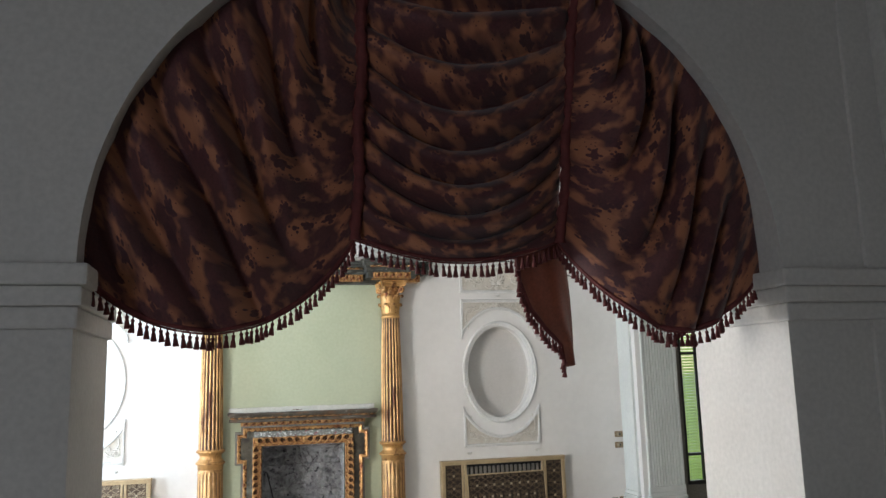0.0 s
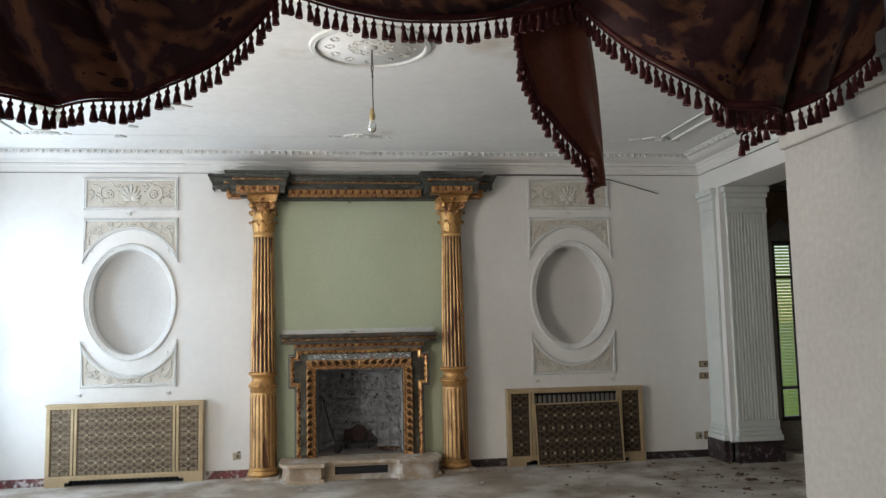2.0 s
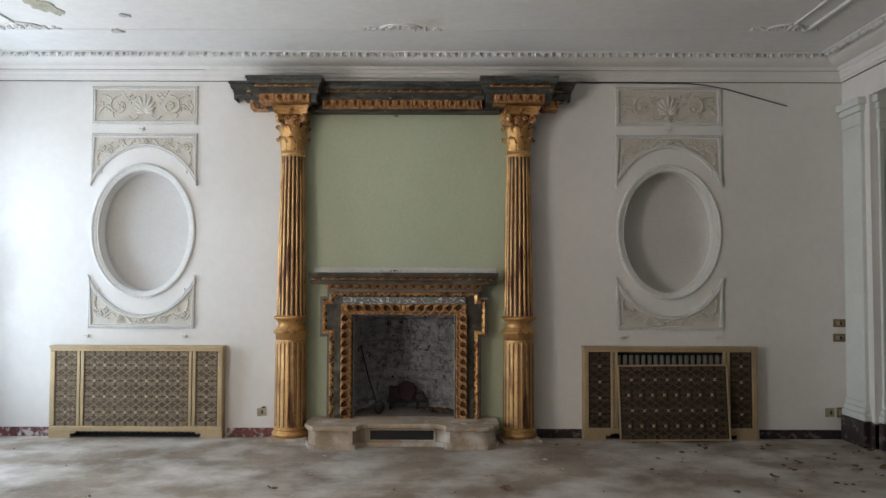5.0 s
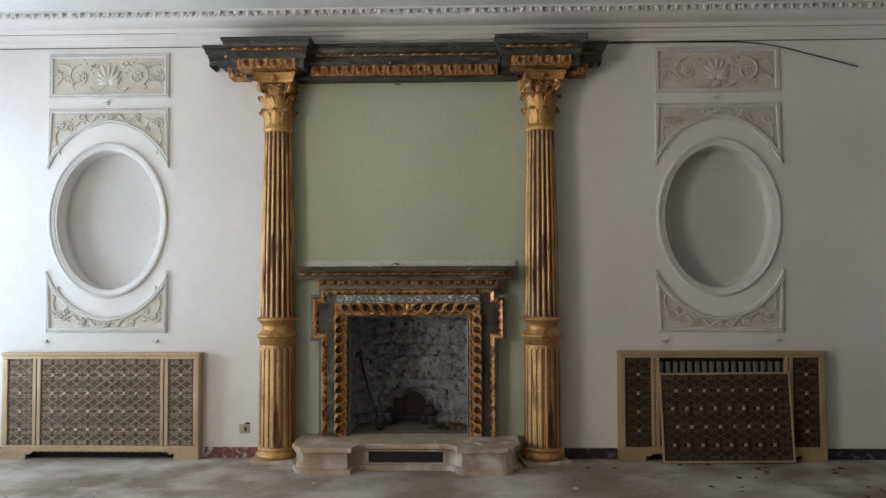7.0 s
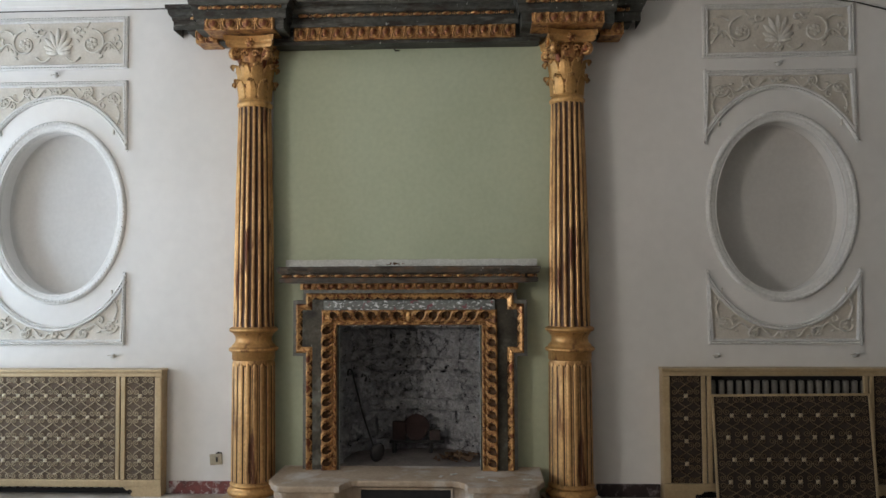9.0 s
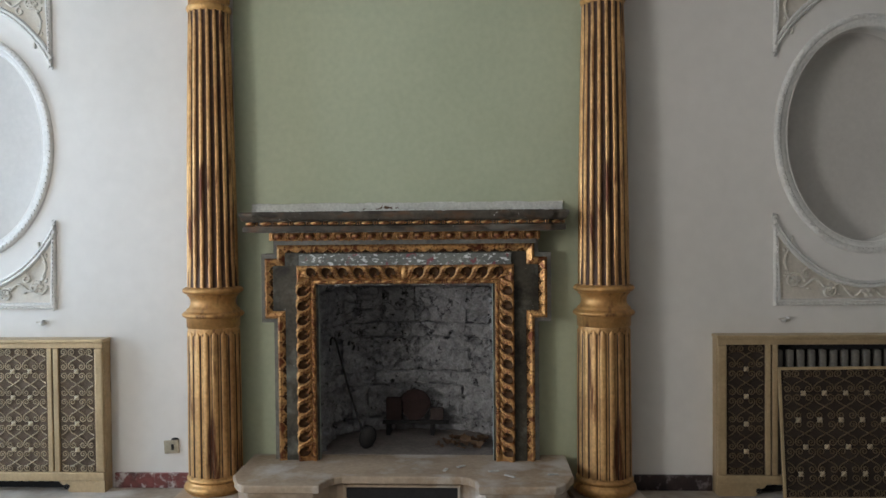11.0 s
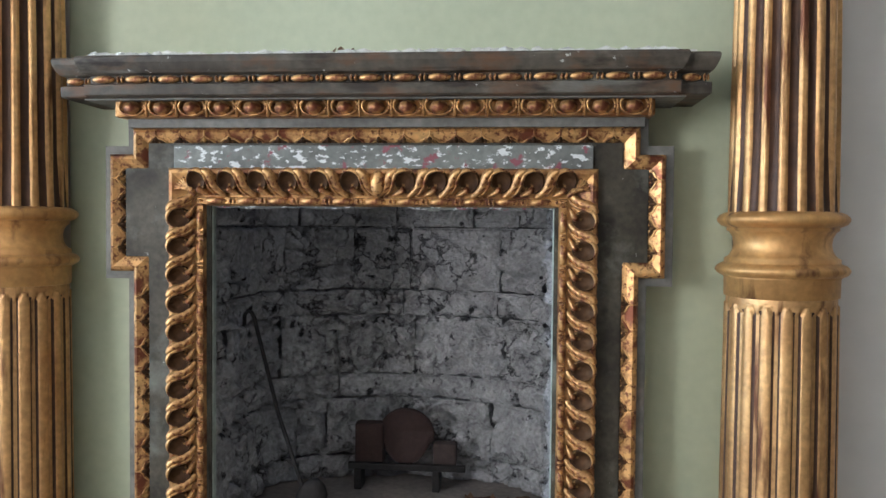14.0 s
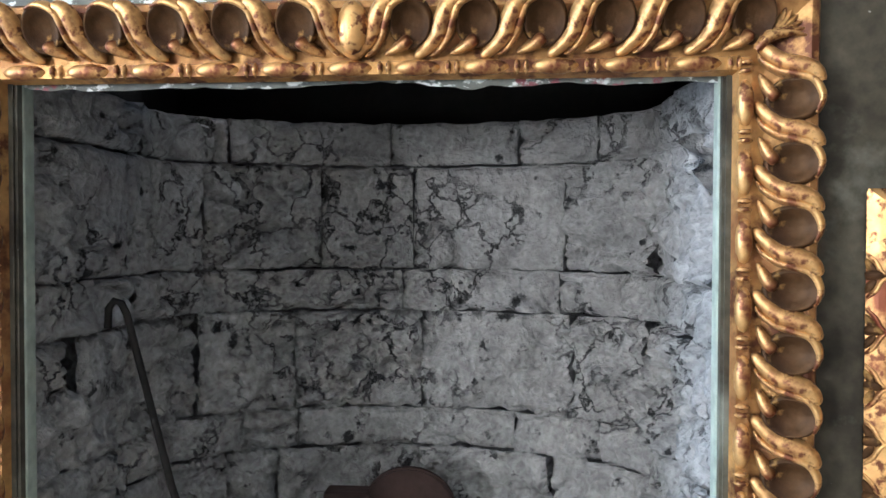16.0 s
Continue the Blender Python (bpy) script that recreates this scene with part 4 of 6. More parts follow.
            v = Vector((u * 0.163, -rr)); v.rotate(Matrix.Rotation(s * math.pi / 2, 2))
            pts.append(v)
    rings = [[bm.verts.new((p.x * k, p.y * k, z)) for p in pts] for k, z in ((0.90, 3.035), (0.97, 3.05), (0.97, 3.07), (1.03, 3.08), (1.04, 3.112))]
    for a, b in zip(rings, rings[1:]):
        for i in range(len(pts)):
            bm.faces.new((a[i], a[(i + 1) % len(pts)], b[(i + 1) % len(pts)], b[i]))
    bm.faces.new(rings[0]); bm.faces.new(rings[-1])
    part("abacus", bm, GOLD_SOFT, e)
    return e


COL_L, COL_R, COL_Y = -0.328, 1.802, 9.82
col = column(COL_L, COL_Y)
copy_thing(col, pose(COL_R, COL_Y, 0, 0, 0, 9))

# ---- green chimney breast panel ----
GX0, GX1 = COL_L + 0.10, COL_R - 0.10
bm = bmesh.new()
f = bm.faces.new([bm.verts.new((x, WALL_Y - 0.022, z)) for x, z in ((GX0, 0), (FIRE[0] - 0.15, 0), (FIRE[0] - 0.15, 1.46), (FIRE[1] + 0.15, 1.46), (FIRE[1] + 0.15, 0), (GX1, 0), (GX1, 3.12), (GX0, 3.12))])
r = bmesh.ops.extrude_face_region(bm, geom=[f])
bmesh.ops.translate(bm, verts=[v for v in r["geom"] if isinstance(v, bmesh.types.BMVert)], vec=(0, 0.032, 0))
ob = part("panel_green", bm, GREEN)
tagged(ob, "sage green painted chimney breast with scuffs", "wall panel", kind="structure")


# ---- gilt running ornaments ----
def bead_mesh(long=0.062, r=0.011):
    bm = bmesh.new()
    ball(bm, 0, 0, 0, long / 2, r, r, sub=2)
    for k in (0.011, 0.022):
        ball(bm, long / 2 + k - 0.002, 0, 0, 0.0045, r * 0.95, r * 0.95, sub=1)
    return part("bead", bm, GOLD, smooth=True)


def egg_mesh(w=0.026, h=0.038):
    bm = bmesh.new()
    ball(bm, 0, -0.006, 0, w, 0.020, h * 0.9, sub=2)
    return part("egg", bm, GOLD, smooth=True)


def dart_mesh(w=0.040, h=0.044):
    path = [(w * math.sin(radians(a)), -0.006, 0.008 - h * math.cos(radians(a))) for a in range(-125, 126, 25)]
    return tubes("egg_rim", [path, [(w * 1.12, -0.004, h * 0.8), (w * 1.12, -0.008, 0), (w * 1.12, -0.003, -h)]], 0.005, GOLD, None, 6, 1.4)


class Runner:
    """Sets copies of one small ornament along a line; the first use is the pattern itself."""
    def __init__(self, ob):
        self.ob, self.used = ob, False

    def put(self, m, parent):
        if not self.used:
            self.used, o = True, self.ob
        else:
            o = new(self.ob.name.split(".")[0], self.ob.data)
        o.parent = parent
        o.matrix_basis = m
        return o


BEAD, EGG, RIM = Runner(bead_mesh()), Runner(egg_mesh()), Runner(dart_mesh())


def bead_row(parent, x0, x1, y, z, pitch, s=1.0):
    k = max(1, round((x1 - x0) / pitch))
    p = (x1 - x0) / k
    for i in range(k):
        BEAD.put(pose(x0 + p * (i + 0.42), y, z) @ Matrix.Diagonal((p / 0.088, s, s, 1)), parent)


def egg_row(parent, x0, x1, y, z, pitch, s=1.0):
    k = max(1, round((x1 - x0) / pitch))
    p = (x1 - x0) / k
    for i in range(k):
        m = pose(x0 + p * (i + 0.5), y, z, random.uniform(-4, 4)) @ Matrix.Diagonal((p / 0.09 * random.uniform(0.95, 1.03), 1, s, 1))
        EGG.put(m, parent)
        RIM.put(m, parent)


# ---- entablature over the columns ----
ent = thing("entablature", MID, WALL_Y, 3.1, "dark grey painted entablature with gilt egg and bead mouldings", "entablature")
W = lambda x: x - MID
ey = lambda y: y - WALL_Y
BX = ((-0.372, 0.355), (1.790, 0.362))
boxes("core", [(W(-0.80), W(2.24), ey(9.80), -0.005, 0.085, 0.26), (W(-0.70), W(2.15), ey(9.80), -0.006, 0.006, 0.086)], SLATE, ent, 0.004)


def crown(name, x0, x1, y, top, parent):
    prof = [(0, -0.165), (0.0, -0.105), (0.008, -0.100), (0.010, -0.078), (0.022, -0.070), (0.030, -0.052), (0.030, -0.030), (0.044, -0.026), (0.046, -0.003), (0.040, 0.0), (-0.14, 0.0), (-0.14, -0.165)]
    # mitred returns at both ends
    path = [(x0, 0.0), (x0, y), (x1, y), (x1, 0.0)]
    d = [Vector((-1, 0, 0)), Vector((-1, -1, 0)), Vector((1, -1, 0)), Vector((1, 0, 0))]
    return sweep(name, prof[:-2], [(px, py, top) for px, py in path], SLATE, parent, out=lambda i: (d[i], Vector((0, 0, 1))))


def lid(name, x0, x1, y, z, parent):
    return boxes(name, [(x0 - 0.03, x1 + 0.03, y - 0.03, -0.005, z - 0.02, z)], SLATE, parent, 0.004)


crown("crown", W(-0.88), W(2.29), ey(9.76), 0.250, ent)
lid("lid", W(-0.88), W(2.29), ey(9.76), 0.2465, ent)
boxes("gilt_band", [(W(-0.05), W(1.46), ey(9.772), -0.008, 0.0, 0.088)], GOLDFACE, ent, 0.006, "worn gilt egg band")
boxes("fascia", [(W(-0.20), W(1.62), ey(9.79), -0.023, -0.026, 0.0)], SLATE, ent, 0.003)
random.seed(52)
boxes("paint_chips", [(x, x + random.uniform(0.015, 0.06), ey(9.771) - 0.004, ey(9.771), 0.086, 0.086 + random.uniform(0.006, 0.016)) for x in [W(random.uniform(0.25, 1.40)) for _ in range(16)]], DUST, ent, 0.0)
egg_row(ent, W(-0.04), W(1.45), ey(9.768), 0.047, 0.083)
bead_row(ent, W(-0.02), W(1.44), ey(9.742), 0.158, 0.10, 1.15)
for cx, hw in BX:
    boxes("block", [(W(cx - hw + 0.06), W(cx + hw - 0.06), ey(9.60), ey(9.80), 0.03, 0.25)], SLATE, ent, 0.005)
    crown("block_crown", W(cx - hw + 0.045), W(cx + hw - 0.045), ey(9.595), 0.262, ent)
    lid("block_lid", W(cx - hw + 0.045), W(cx + hw - 0.045), ey(9.595), 0.2585, ent)
    boxes("block_gilt_band", [(W(cx - 0.235), W(cx + 0.235), ey(9.585), ey(9.80), 0.022, 0.098)], GOLDFACE, ent, 0.008, "worn gilt egg band")
    egg_row(ent, W(cx - 0.225), W(cx + 0.225), ey(9.580), 0.06, 0.10)
    bead_row(ent, W(cx - 0.28), W(cx + 0.28), ey(9.577), 0.17, 0.10, 1.15)
for s, x in ((-1, -0.655), (1, 2.10)):
    boxes("end_gilt_band", [(W(x - 0.075), W(x + 0.075), ey(9.772), -0.008, -0.003, 0.083)], GOLDFACE, ent, 0.006)
    egg_row(ent, W(x - 0.075), W(x + 0.075), ey(9.768), 0.045, 0.08)
    bead_row(ent, W(x - 0.11), W(x + 0.11), ey(9.742), 0.158, 0.10, 1.15)
boxes("loose_board", [(W(1.48), W(1.86), -0.3, -0.02, 0.2635, 0.282)], SLATE, ent, 0.003)


# ---- fireplace surround ----
FX, FY = 0.731, 9.80
fs = thing("fireplace_surround", FX, WALL_Y, 0.2, "dark painted fireplace surround with flaking paint and gilt carving", "fireplace")
Z = 0.2


def fz(z):
    return z - Z


def fy(y):
    return y - WALL_Y


def slab(name, pts, y0, y1, mat, label=""):
    bm = bmesh.new()
    vs = [bm.verts.new((u, y0, v)) for u, v in pts]
    f = bm.faces.new(vs)
    r = bmesh.ops.extrude_face_region(bm, geom=[f])
    bmesh.ops.translate(bm, verts=[v for v in r["geom"] if isinstance(v, bmesh.types.BMVert)], vec=(0, y1 - y0, 0))
    bmesh.ops.bevel(bm, geom=[e for e in bm.edges if abs(e.verts[0].co.y - y0) < 1e-5 and abs(e.verts[1].co.y - y0) < 1e-5], offset=0.004, segments=2, affect="EDGES")
    return part(name, bm, mat, fs, label)


def eared(low, up, ear, ztop, ze0, ze1, inner, zin):
    """Outline of the surround with ears, round the opening."""
    r = [(low, 0.0), (low, fz(ze0)), (ear, fz(ze0)), (ear, fz(ze1)), (up, fz(ze1)), (up, fz(ztop))]
    left = [(-u, v) for u, v in r[::-1]]
    return r + left + [(-inner, 0.0), (-inner, fz(zin)), (inner, fz(zin)), (inner, 0.0)]


slab("backing", eared(0.722, 0.722, 0.790, 1.415, 0.955, 1.330, 0.56, 1.24), fy(9.815), -0.023, EDGE, "grey painted backing with eared outline")
slab("face", eared(0.655, 0.655, 0.722, 1.34, 1.015, 1.270, 0.475, 1.18), fy(9.797), fy(9.83), SLATE_FACE, "dark worn face between the gilt mouldings")
boxes("frieze_board", [(-0.575, 0.575, fy(9.785), fy(9.81), fz(1.262), fz(1.329))], SLATE_FLAKED, fs, 0.003, "grey frieze with white flaked paint")

# leaf moulding follows the eared outline
leaf_path = [(0.698, 0.0), (0.698, fz(0.978)), (0.766, fz(0.978)), (0.766, fz(1.305)), (0.698, fz(1.305)), (0.698, fz(1.378)),
             (-0.698, fz(1.378)), (-0.698, fz(1.305)), (-0.766, fz(1.305)), (-0.766, fz(0.978)), (-0.698, fz(0.978)), (-0.698, 0.0)]
LEAFP = [(0, 0), (0.0, 0.016), (0.006, 0.026), (0.014, 0.030), (0.030, 0.022), (0.044, 0.012), (0.048, 0.0)]
o = band("leaf_moulding", leaf_path, LEAFP, GOLD, fs, closed=False, label="gilt leaf moulding worn to red bole")
o.location = (0, fy(9.815), 0)


def leaf_height(c):
    for (c0, h0), (c1, h1) in zip(LEAFP[1:], LEAFP[2:]):
        if c <= c1:
            return h0 + (h1 - h0) * max(0.0, c - c0) / (c1 - c0)
    return 0.0


def leaf_motif(kind):
    """One rib of the moulding that forks into an arch, or the small leaf under the arch."""
    if kind == "rib":
        sets = [([(0.0, 0.006), (0.0, 0.014), (0.0, 0.024)], 0.0028, 0.003, 0.0035),
                ([(0.0, 0.020), (0.006, 0.028), (0.019, 0.034), (0.030, 0.043)], 0.0032, 0.003, 0.004),
                ([(0.0, 0.020), (-0.006, 0.028), (-0.019, 0.034), (-0.030, 0.043)], 0.0032, 0.003, 0.004)]
    else:
        sets = [([(0.0, 0.026), (0.002, 0.034), (0.0, 0.045)], 0.006, 0.008, 0.006), ([(0.004, 0.034), (0.012, 0.038), (0.022, 0.045)], 0.004, 0.005, 0.004),
                ([(-0.004, 0.034), (-0.012, 0.038), (-0.022, 0.045)], 0.004, 0.005, 0.004)]
    verts, faces = [], []
    for points, w0, w1, h in sets:
        v, f = stroke(points, w0, w1, h, 5)
        faces += [tuple(len(verts) + q for q in g) for g in f]
        verts += [(x, y - leaf_height(z), z) for x, y, z in v]
    return verts, faces


def leaf_carving(kind, mat):
    mv, mf = leaf_motif(kind)
    verts, faces = [], []
    for a, b in zip(leaf_path, leaf_path[1:]):
        a, b = Vector(a), Vector(b)
        L, d = (b - a).length, (b - a).normalized()
        nrm = Vector((-d.y, d.x))
        if L < 0.1:
            continue
        k = max(1, round((L - 0.05) / 0.070))
        for j in range(k):
            s = 0.035 + (L - 0.07) * (j + 0.5) / k
            base = len(verts)
            for x, y, z in mv:
                p = a + d * (s + x) + nrm * z
                verts.append((p.x, fy(9.815) + y, p.y))
            faces += [tuple(base + q for q in f) for f in mf]
    ob = link_mesh("leaf_carving", verts, faces, mat, fs, True)
    bm = bmesh.new(); bm.from_mesh(ob.data)
    bmesh.ops.recalc_face_normals(bm, faces=bm.faces)
    bm.to_mesh(ob.data); bm.free()
    ob.data.shade_smooth()
    tagged(ob, kind="stuff")


# large gilt frame with curling lobes and an inner bead row
frame_path = [(0.588, 0.0), (0.588, fz(1.266)), (-0.588, fz(1.266)), (-0.588, 0.0)]
BIG = [(0, 0), (0.0, 0.018), (0.005, 0.028), (0.014, 0.030), (0.040, 0.018), (0.065, 0.010), (0.080, 0.010), (0.082, 0.018), (0.098, 0.018), (0.103, 0.0)]
o = band("gilt_frame", frame_path, BIG, GOLDFACE, fs, closed=False, label="broad gilt frame round the fire opening")
o.location = (0, fy(9.80), 0)


def stroke(points, w0, w1, hgt, k=7):
    """A rounded ridge along points (x, z), tapering from w0 to w1."""
    pts = [Vector((p[0], p[1])) for p in points]
    fine = []
    for i in range(len(pts) - 1):
        p0, p1, p2, p3 = pts[max(i - 1, 0)], pts[i], pts[i + 1], pts[min(i + 2, len(pts) - 1)]
        for s in range(4):
            t = s / 4
            fine.append(0.5 * ((2 * p1) + (p2 - p0) * t + (2 * p0 - 5 * p1 + 4 * p2 - p3) * t * t + (3 * p1 - p0 - 3 * p2 + p3) * t ** 3))
    fine.append(pts[-1])
    verts, faces, n = [], [], len(fine)
    for i, p in enumerate(fine):
        t = i / (n - 1)
        d = (fine[min(i + 1, n - 1)] - fine[max(i - 1, 0)]).normalized()
        nx = Vector((-d.y, d.x))
        w = (w0 + (w1 - w0) * t) * max(0.03, math.sin(math.pi * min(1, max(0, 0.03 + 0.95 * t)))) ** 0.45
        for q in range(k):
            a = math.pi * q / (k - 1)
            e = p + nx * w * math.cos(a)
            verts.append((e.x, -hgt * (w / max(w0, w1)) ** 0.7 * math.sin(a), e.y))
    for i in range(n - 1):
        for q in range(k - 1):
            faces.append((i * k + q, (i + 1) * k + q, (i + 1) * k + q + 1, i * k + q + 1))
    return verts, faces


def ridge_ob(name, points, w0, w1, h, mat):
    v, f = stroke(points, w0, w1, h)
    ob = link_mesh(name, v, f, mat, None, True)
    bm = bmesh.new(); bm.from_mesh(ob.data)
    bmesh.ops.recalc_face_normals(bm, faces=bm.faces)
    bm.to_mesh(ob.data); bm.free()
    ob.data.shade_smooth()
    return ob


def hollow_mesh():
    """A shallow scooped bowl."""
    verts, faces, n = [], [], 20
    for r, y in ((1.12, 0.006), (1.0, -0.006), (0.9, -0.005), (0.65, 0.002), (0.35, 0.006)):
        verts += [(0.0265 * r * math.cos(2 * math.pi * k / n), y, 0.034 * r * math.sin(2 * math.pi * k / n)) for k in range(n)]
    for q in range(4):
        faces += [(q * n + k, q * n + (k + 1) % n, (q + 1) * n + (k + 1) % n, (q + 1) * n + k) for k in range(n)]
    faces.append(tuple(4 * n + k for k in range(n)))
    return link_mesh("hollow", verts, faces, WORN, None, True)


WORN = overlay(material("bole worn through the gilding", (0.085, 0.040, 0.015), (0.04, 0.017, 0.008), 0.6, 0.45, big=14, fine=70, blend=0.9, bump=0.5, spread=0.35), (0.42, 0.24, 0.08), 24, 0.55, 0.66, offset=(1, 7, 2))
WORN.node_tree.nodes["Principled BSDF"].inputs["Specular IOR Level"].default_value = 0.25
leaf_carving("rib", GOLD)
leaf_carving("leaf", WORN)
LOBE = Runner(ridge_ob("lobe", [(0.006, 0.040), (0.022, 0.030), (0.031, 0.010), (0.039, -0.012), (0.060, -0.034), (0.070, -0.038)], 0.0160, 0.0095, 0.021, GOLD))
LOBE2 = Runner(ridge_ob("lobe_rim", [(-0.034, 0.034), (-0.012, 0.041), (0.010, 0.030), (0.018, 0.008), (0.023, -0.010), (0.036, -0.030), (0.048, -0.038)], 0.0075, 0.006, 0.017, GOLD))
BUD = Runner(ridge_ob("bud", [(-0.014, -0.014), (-0.006, -0.020), (0.006, -0.028), (0.022, -0.036)], 0.0125, 0.006, 0.020, GOLD))
HOLLOW = Runner(hollow_mesh())


def put_lobe(x, z, ry, mir, ln):
    base = pose(x, fy(9.774), z, 0, ry, 0) @ pose(0, 0, 0, 20) @ Matrix.Diagonal((mir * ln, 1, 0.94, 1))
    for r in (LOBE, LOBE2, BUD):
        r.put(base @ Matrix.Diagonal((1, random.uniform(0.9, 1.1), 1, 1)), fs)
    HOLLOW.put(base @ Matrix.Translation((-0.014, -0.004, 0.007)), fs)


random.seed(17)
ztop = fz(1.266 - 0.040)
for i in range(12):
    x = -0.515 + 1.03 * (i + 0.5) / 12
    put_lobe(x + (0.018 if x > 0 else -0.018), ztop, 0, -1 if x > 0 else 1, 0.98)
bm = bmesh.new()
ball(bm, 0, fy(9.768), ztop, 0.021, 0.016, 0.036, 0, 2)
part("centre_leaf", bm, GOLD, fs, smooth=True)
for side in (-1, 1):
    for i in range(12):
        z = 0.03 + (fz(1.266) - 0.115) * (i + 0.5) / 12
        put_lobe(side * (0.588 - 0.040), z, side * 90, -side, 0.94)
    # mitre leaf in the corner
    for k in range(6):
        o = ridge_ob("corner_leaf", [(0.0, 0.0), (0.02, 0.012 - 0.004 * k), (0.045, 0.010 - 0.006 * k), (0.066, -0.004 * k)], 0.010, 0.003, 0.013, GOLD)
        o.parent = fs
        o.matrix_basis = pose(side * 0.508, fy(9.776), fz(1.19), 0, side * (-15 - 12 * k), 0) @ pose(0, 0, 0, 8) @ Matrix.Diagonal((side, 1, 1, 1))
bead_row(fs, -0.49, 0.49, fy(9.784), fz(1.176), 0.088, 1.0)
for side in (-1, 1):
    k = 11
    for i in range(k):
        z = 0.02 + (fz(1.176) - 0.02) * (i + 0.42) / k
        BEAD.put(pose(side * 0.498, fy(9.782), z, 0, -90, 0) @ Matrix.Diagonal(((fz(1.176) - 0.02) / k / 0.088, 1.0, 1.0, 1)), fs)

# cornice of the surround: grey fillet, gilt eggs, grey band, beads and crown, stepped forward in the middle
boxes("fillet", [(-0.71, 0.71, fy(9.79), -0.023, fz(1.378), fz(1.405))], EDGE, fs, 0.004)
boxes("gilt_egg_band", [(-0.728, 0.728, fy(9.752), -0.023, fz(1.403), fz(1.447))], GOLDFACE, fs, 0.006, "gilt egg moulding worn to red bole")
egg_row(fs, -0.715, 0.715, fy(9.748), fz(1.425), 0.084, 0.58)
SH = [(-0.07, 0.0), (0.0, 0.0), (0.004, 0.004), (0.004, 0.030), (-0.008, 0.034), (-0.008, 0.056), (0.006, 0.060), (0.012, 0.068), (0.020, 0.086), (0.022, 0.098), (0.018, 0.104)]


def shelf_run(name, hw, y, zoff, label=""):
    path = [(-hw, -0.023), (-hw, fy(y)), (hw, fy(y)), (hw, -0.023)]
    d = [Vector((-1, 0, 0)), Vector((-1, -1, 0)), Vector((1, -1, 0)), Vector((1, 0, 0))]
    return sweep(name, SH, [(px, py, fz(1.449) + zoff) for px, py in path], SMOKED, fs, out=lambda i: (d[i], Vector((0, 0, 1))), label=label)


shelf_run("cornice_run", 0.855, 9.715, 0.0, "dark worn cornice with dusty edge")
shelf_run("cornice_break", 0.775, 9.690, 0.001)
boxes("shelf_board", [(-0.868, 0.868, fy(9.705), -0.023, fz(1.535), fz(1.556)), (-0.785, 0.785, fy(9.682), fy(9.72), fz(1.536), fz(1.5575))], SMOKED, fs, 0.004, "dark mantel shelf")
boxes("soffit", [(-0.80, 0.80, fy(9.725), -0.023, fz(1.445), fz(1.50))], EDGE, fs, 0.003)
bead_row(fs, -0.765, 0.765, fy(9.692), fz(1.494), 0.092, 0.95)
for s in (-1, 1):
    bead_row(fs, s * 0.815 - 0.035, s * 0.815 + 0.035, fy(9.717), fz(1.493), 0.075, 0.95)
# opening lining
LINING = material("pale green painted lining", (0.38, 0.44, 0.39), (0.27, 0.31, 0.27), 0.6, big=8, fine=50)
for side in (-1, 1):
    lo, hi = sorted((side * 0.472, side * 0.492))
    boxes("lining", [(lo, hi, fy(9.812), fy(9.836), 0.0, fz(1.172))], LINING, fs, 0.003, "pale green painted inner edge")
verts, faces = [], []
for k in range(81):
    x = -0.472 + 0.944 * k / 80
    z = fz(1.158) + 0.010 * noise.noise(Vector((x * 9, 1.3, 0))) + 0.006 * noise.noise(Vector((x * 31, 4.1, 0)))
    verts += [(x, fy(9.813), z), (x, fy(9.836), z + 0.004), (x, fy(9.836), fz(1.2)), (x, fy(9.813), fz(1.2))]
for k in range(80):
    for q in range(4):
        faces.append((4 * k + q, 4 * k + (q + 1) % 4, 4 * k + 4 + (q + 1) % 4, 4 * k + 4 + q))
link_mesh("lintel", verts, faces, SLATE_FLAKED, fs, False, None, "broken plaster edge over the fire opening")

# bare white plaster left on the wall along the back of the shelf
verts, faces = [], []
for k in range(121):
    x = -0.865 + 1.73 * k / 120
    top = 0.050 + 0.007 * noise.noise(Vector((x * 8, 2.2, 0))) + 0.004 * noise.noise(Vector((x * 37, 5.0, 0)))
    verts += [(x, -0.040, 0.0), (x, -0.021, 0.0), (x, -0.021, top), (x, -0.036, top - 0.004)]
for k in range(120):
    faces += [(4 * k + q, 4 * k + (q + 1) % 4, 4 * k + 4 + (q + 1) % 4, 4 * k + 4 + q) for q in range(4)]
faces += [(0, 1, 2, 3), (483, 482, 481, 480)]
o = link_mesh("plaster_strip_trim", verts, faces, DUST)
o.location = (FX, WALL_Y, 1.558)
tagged(o, "ragged bare white plaster strip behind the mantel shelf", "trim", kind="structure")

# plaster dust lying along the shelf
bm = bmesh.new()
random.seed(4)
for i in range(150):
    x = random.uniform(-0.80, 0.84)
    ball(bm, x, random.uniform(fy(9.72), -0.04), 0.0, random.uniform(0.006, 0.03), random.uniform(0.006, 0.02), random.uniform(0.003, 0.008), random.uniform(0, 8), 1, rz=random.uniform(0, 180))
for i in range(170):
    x = random.uniform(-0.52, 0.77) if i % 6 else random.uniform(-0.77, -0.5)
    ball(bm, x, fy(9.690) + random.uniform(0.0, 0.03), 0.0, random.uniform(0.010, 0.034), random.uniform(0.006, 0.016), random.uniform(0.006, 0.014), random.uniform(0, 8), 1, rz=random.uniform(-20, 20))
r = bmesh.ops.create_cube(bm, size=1)
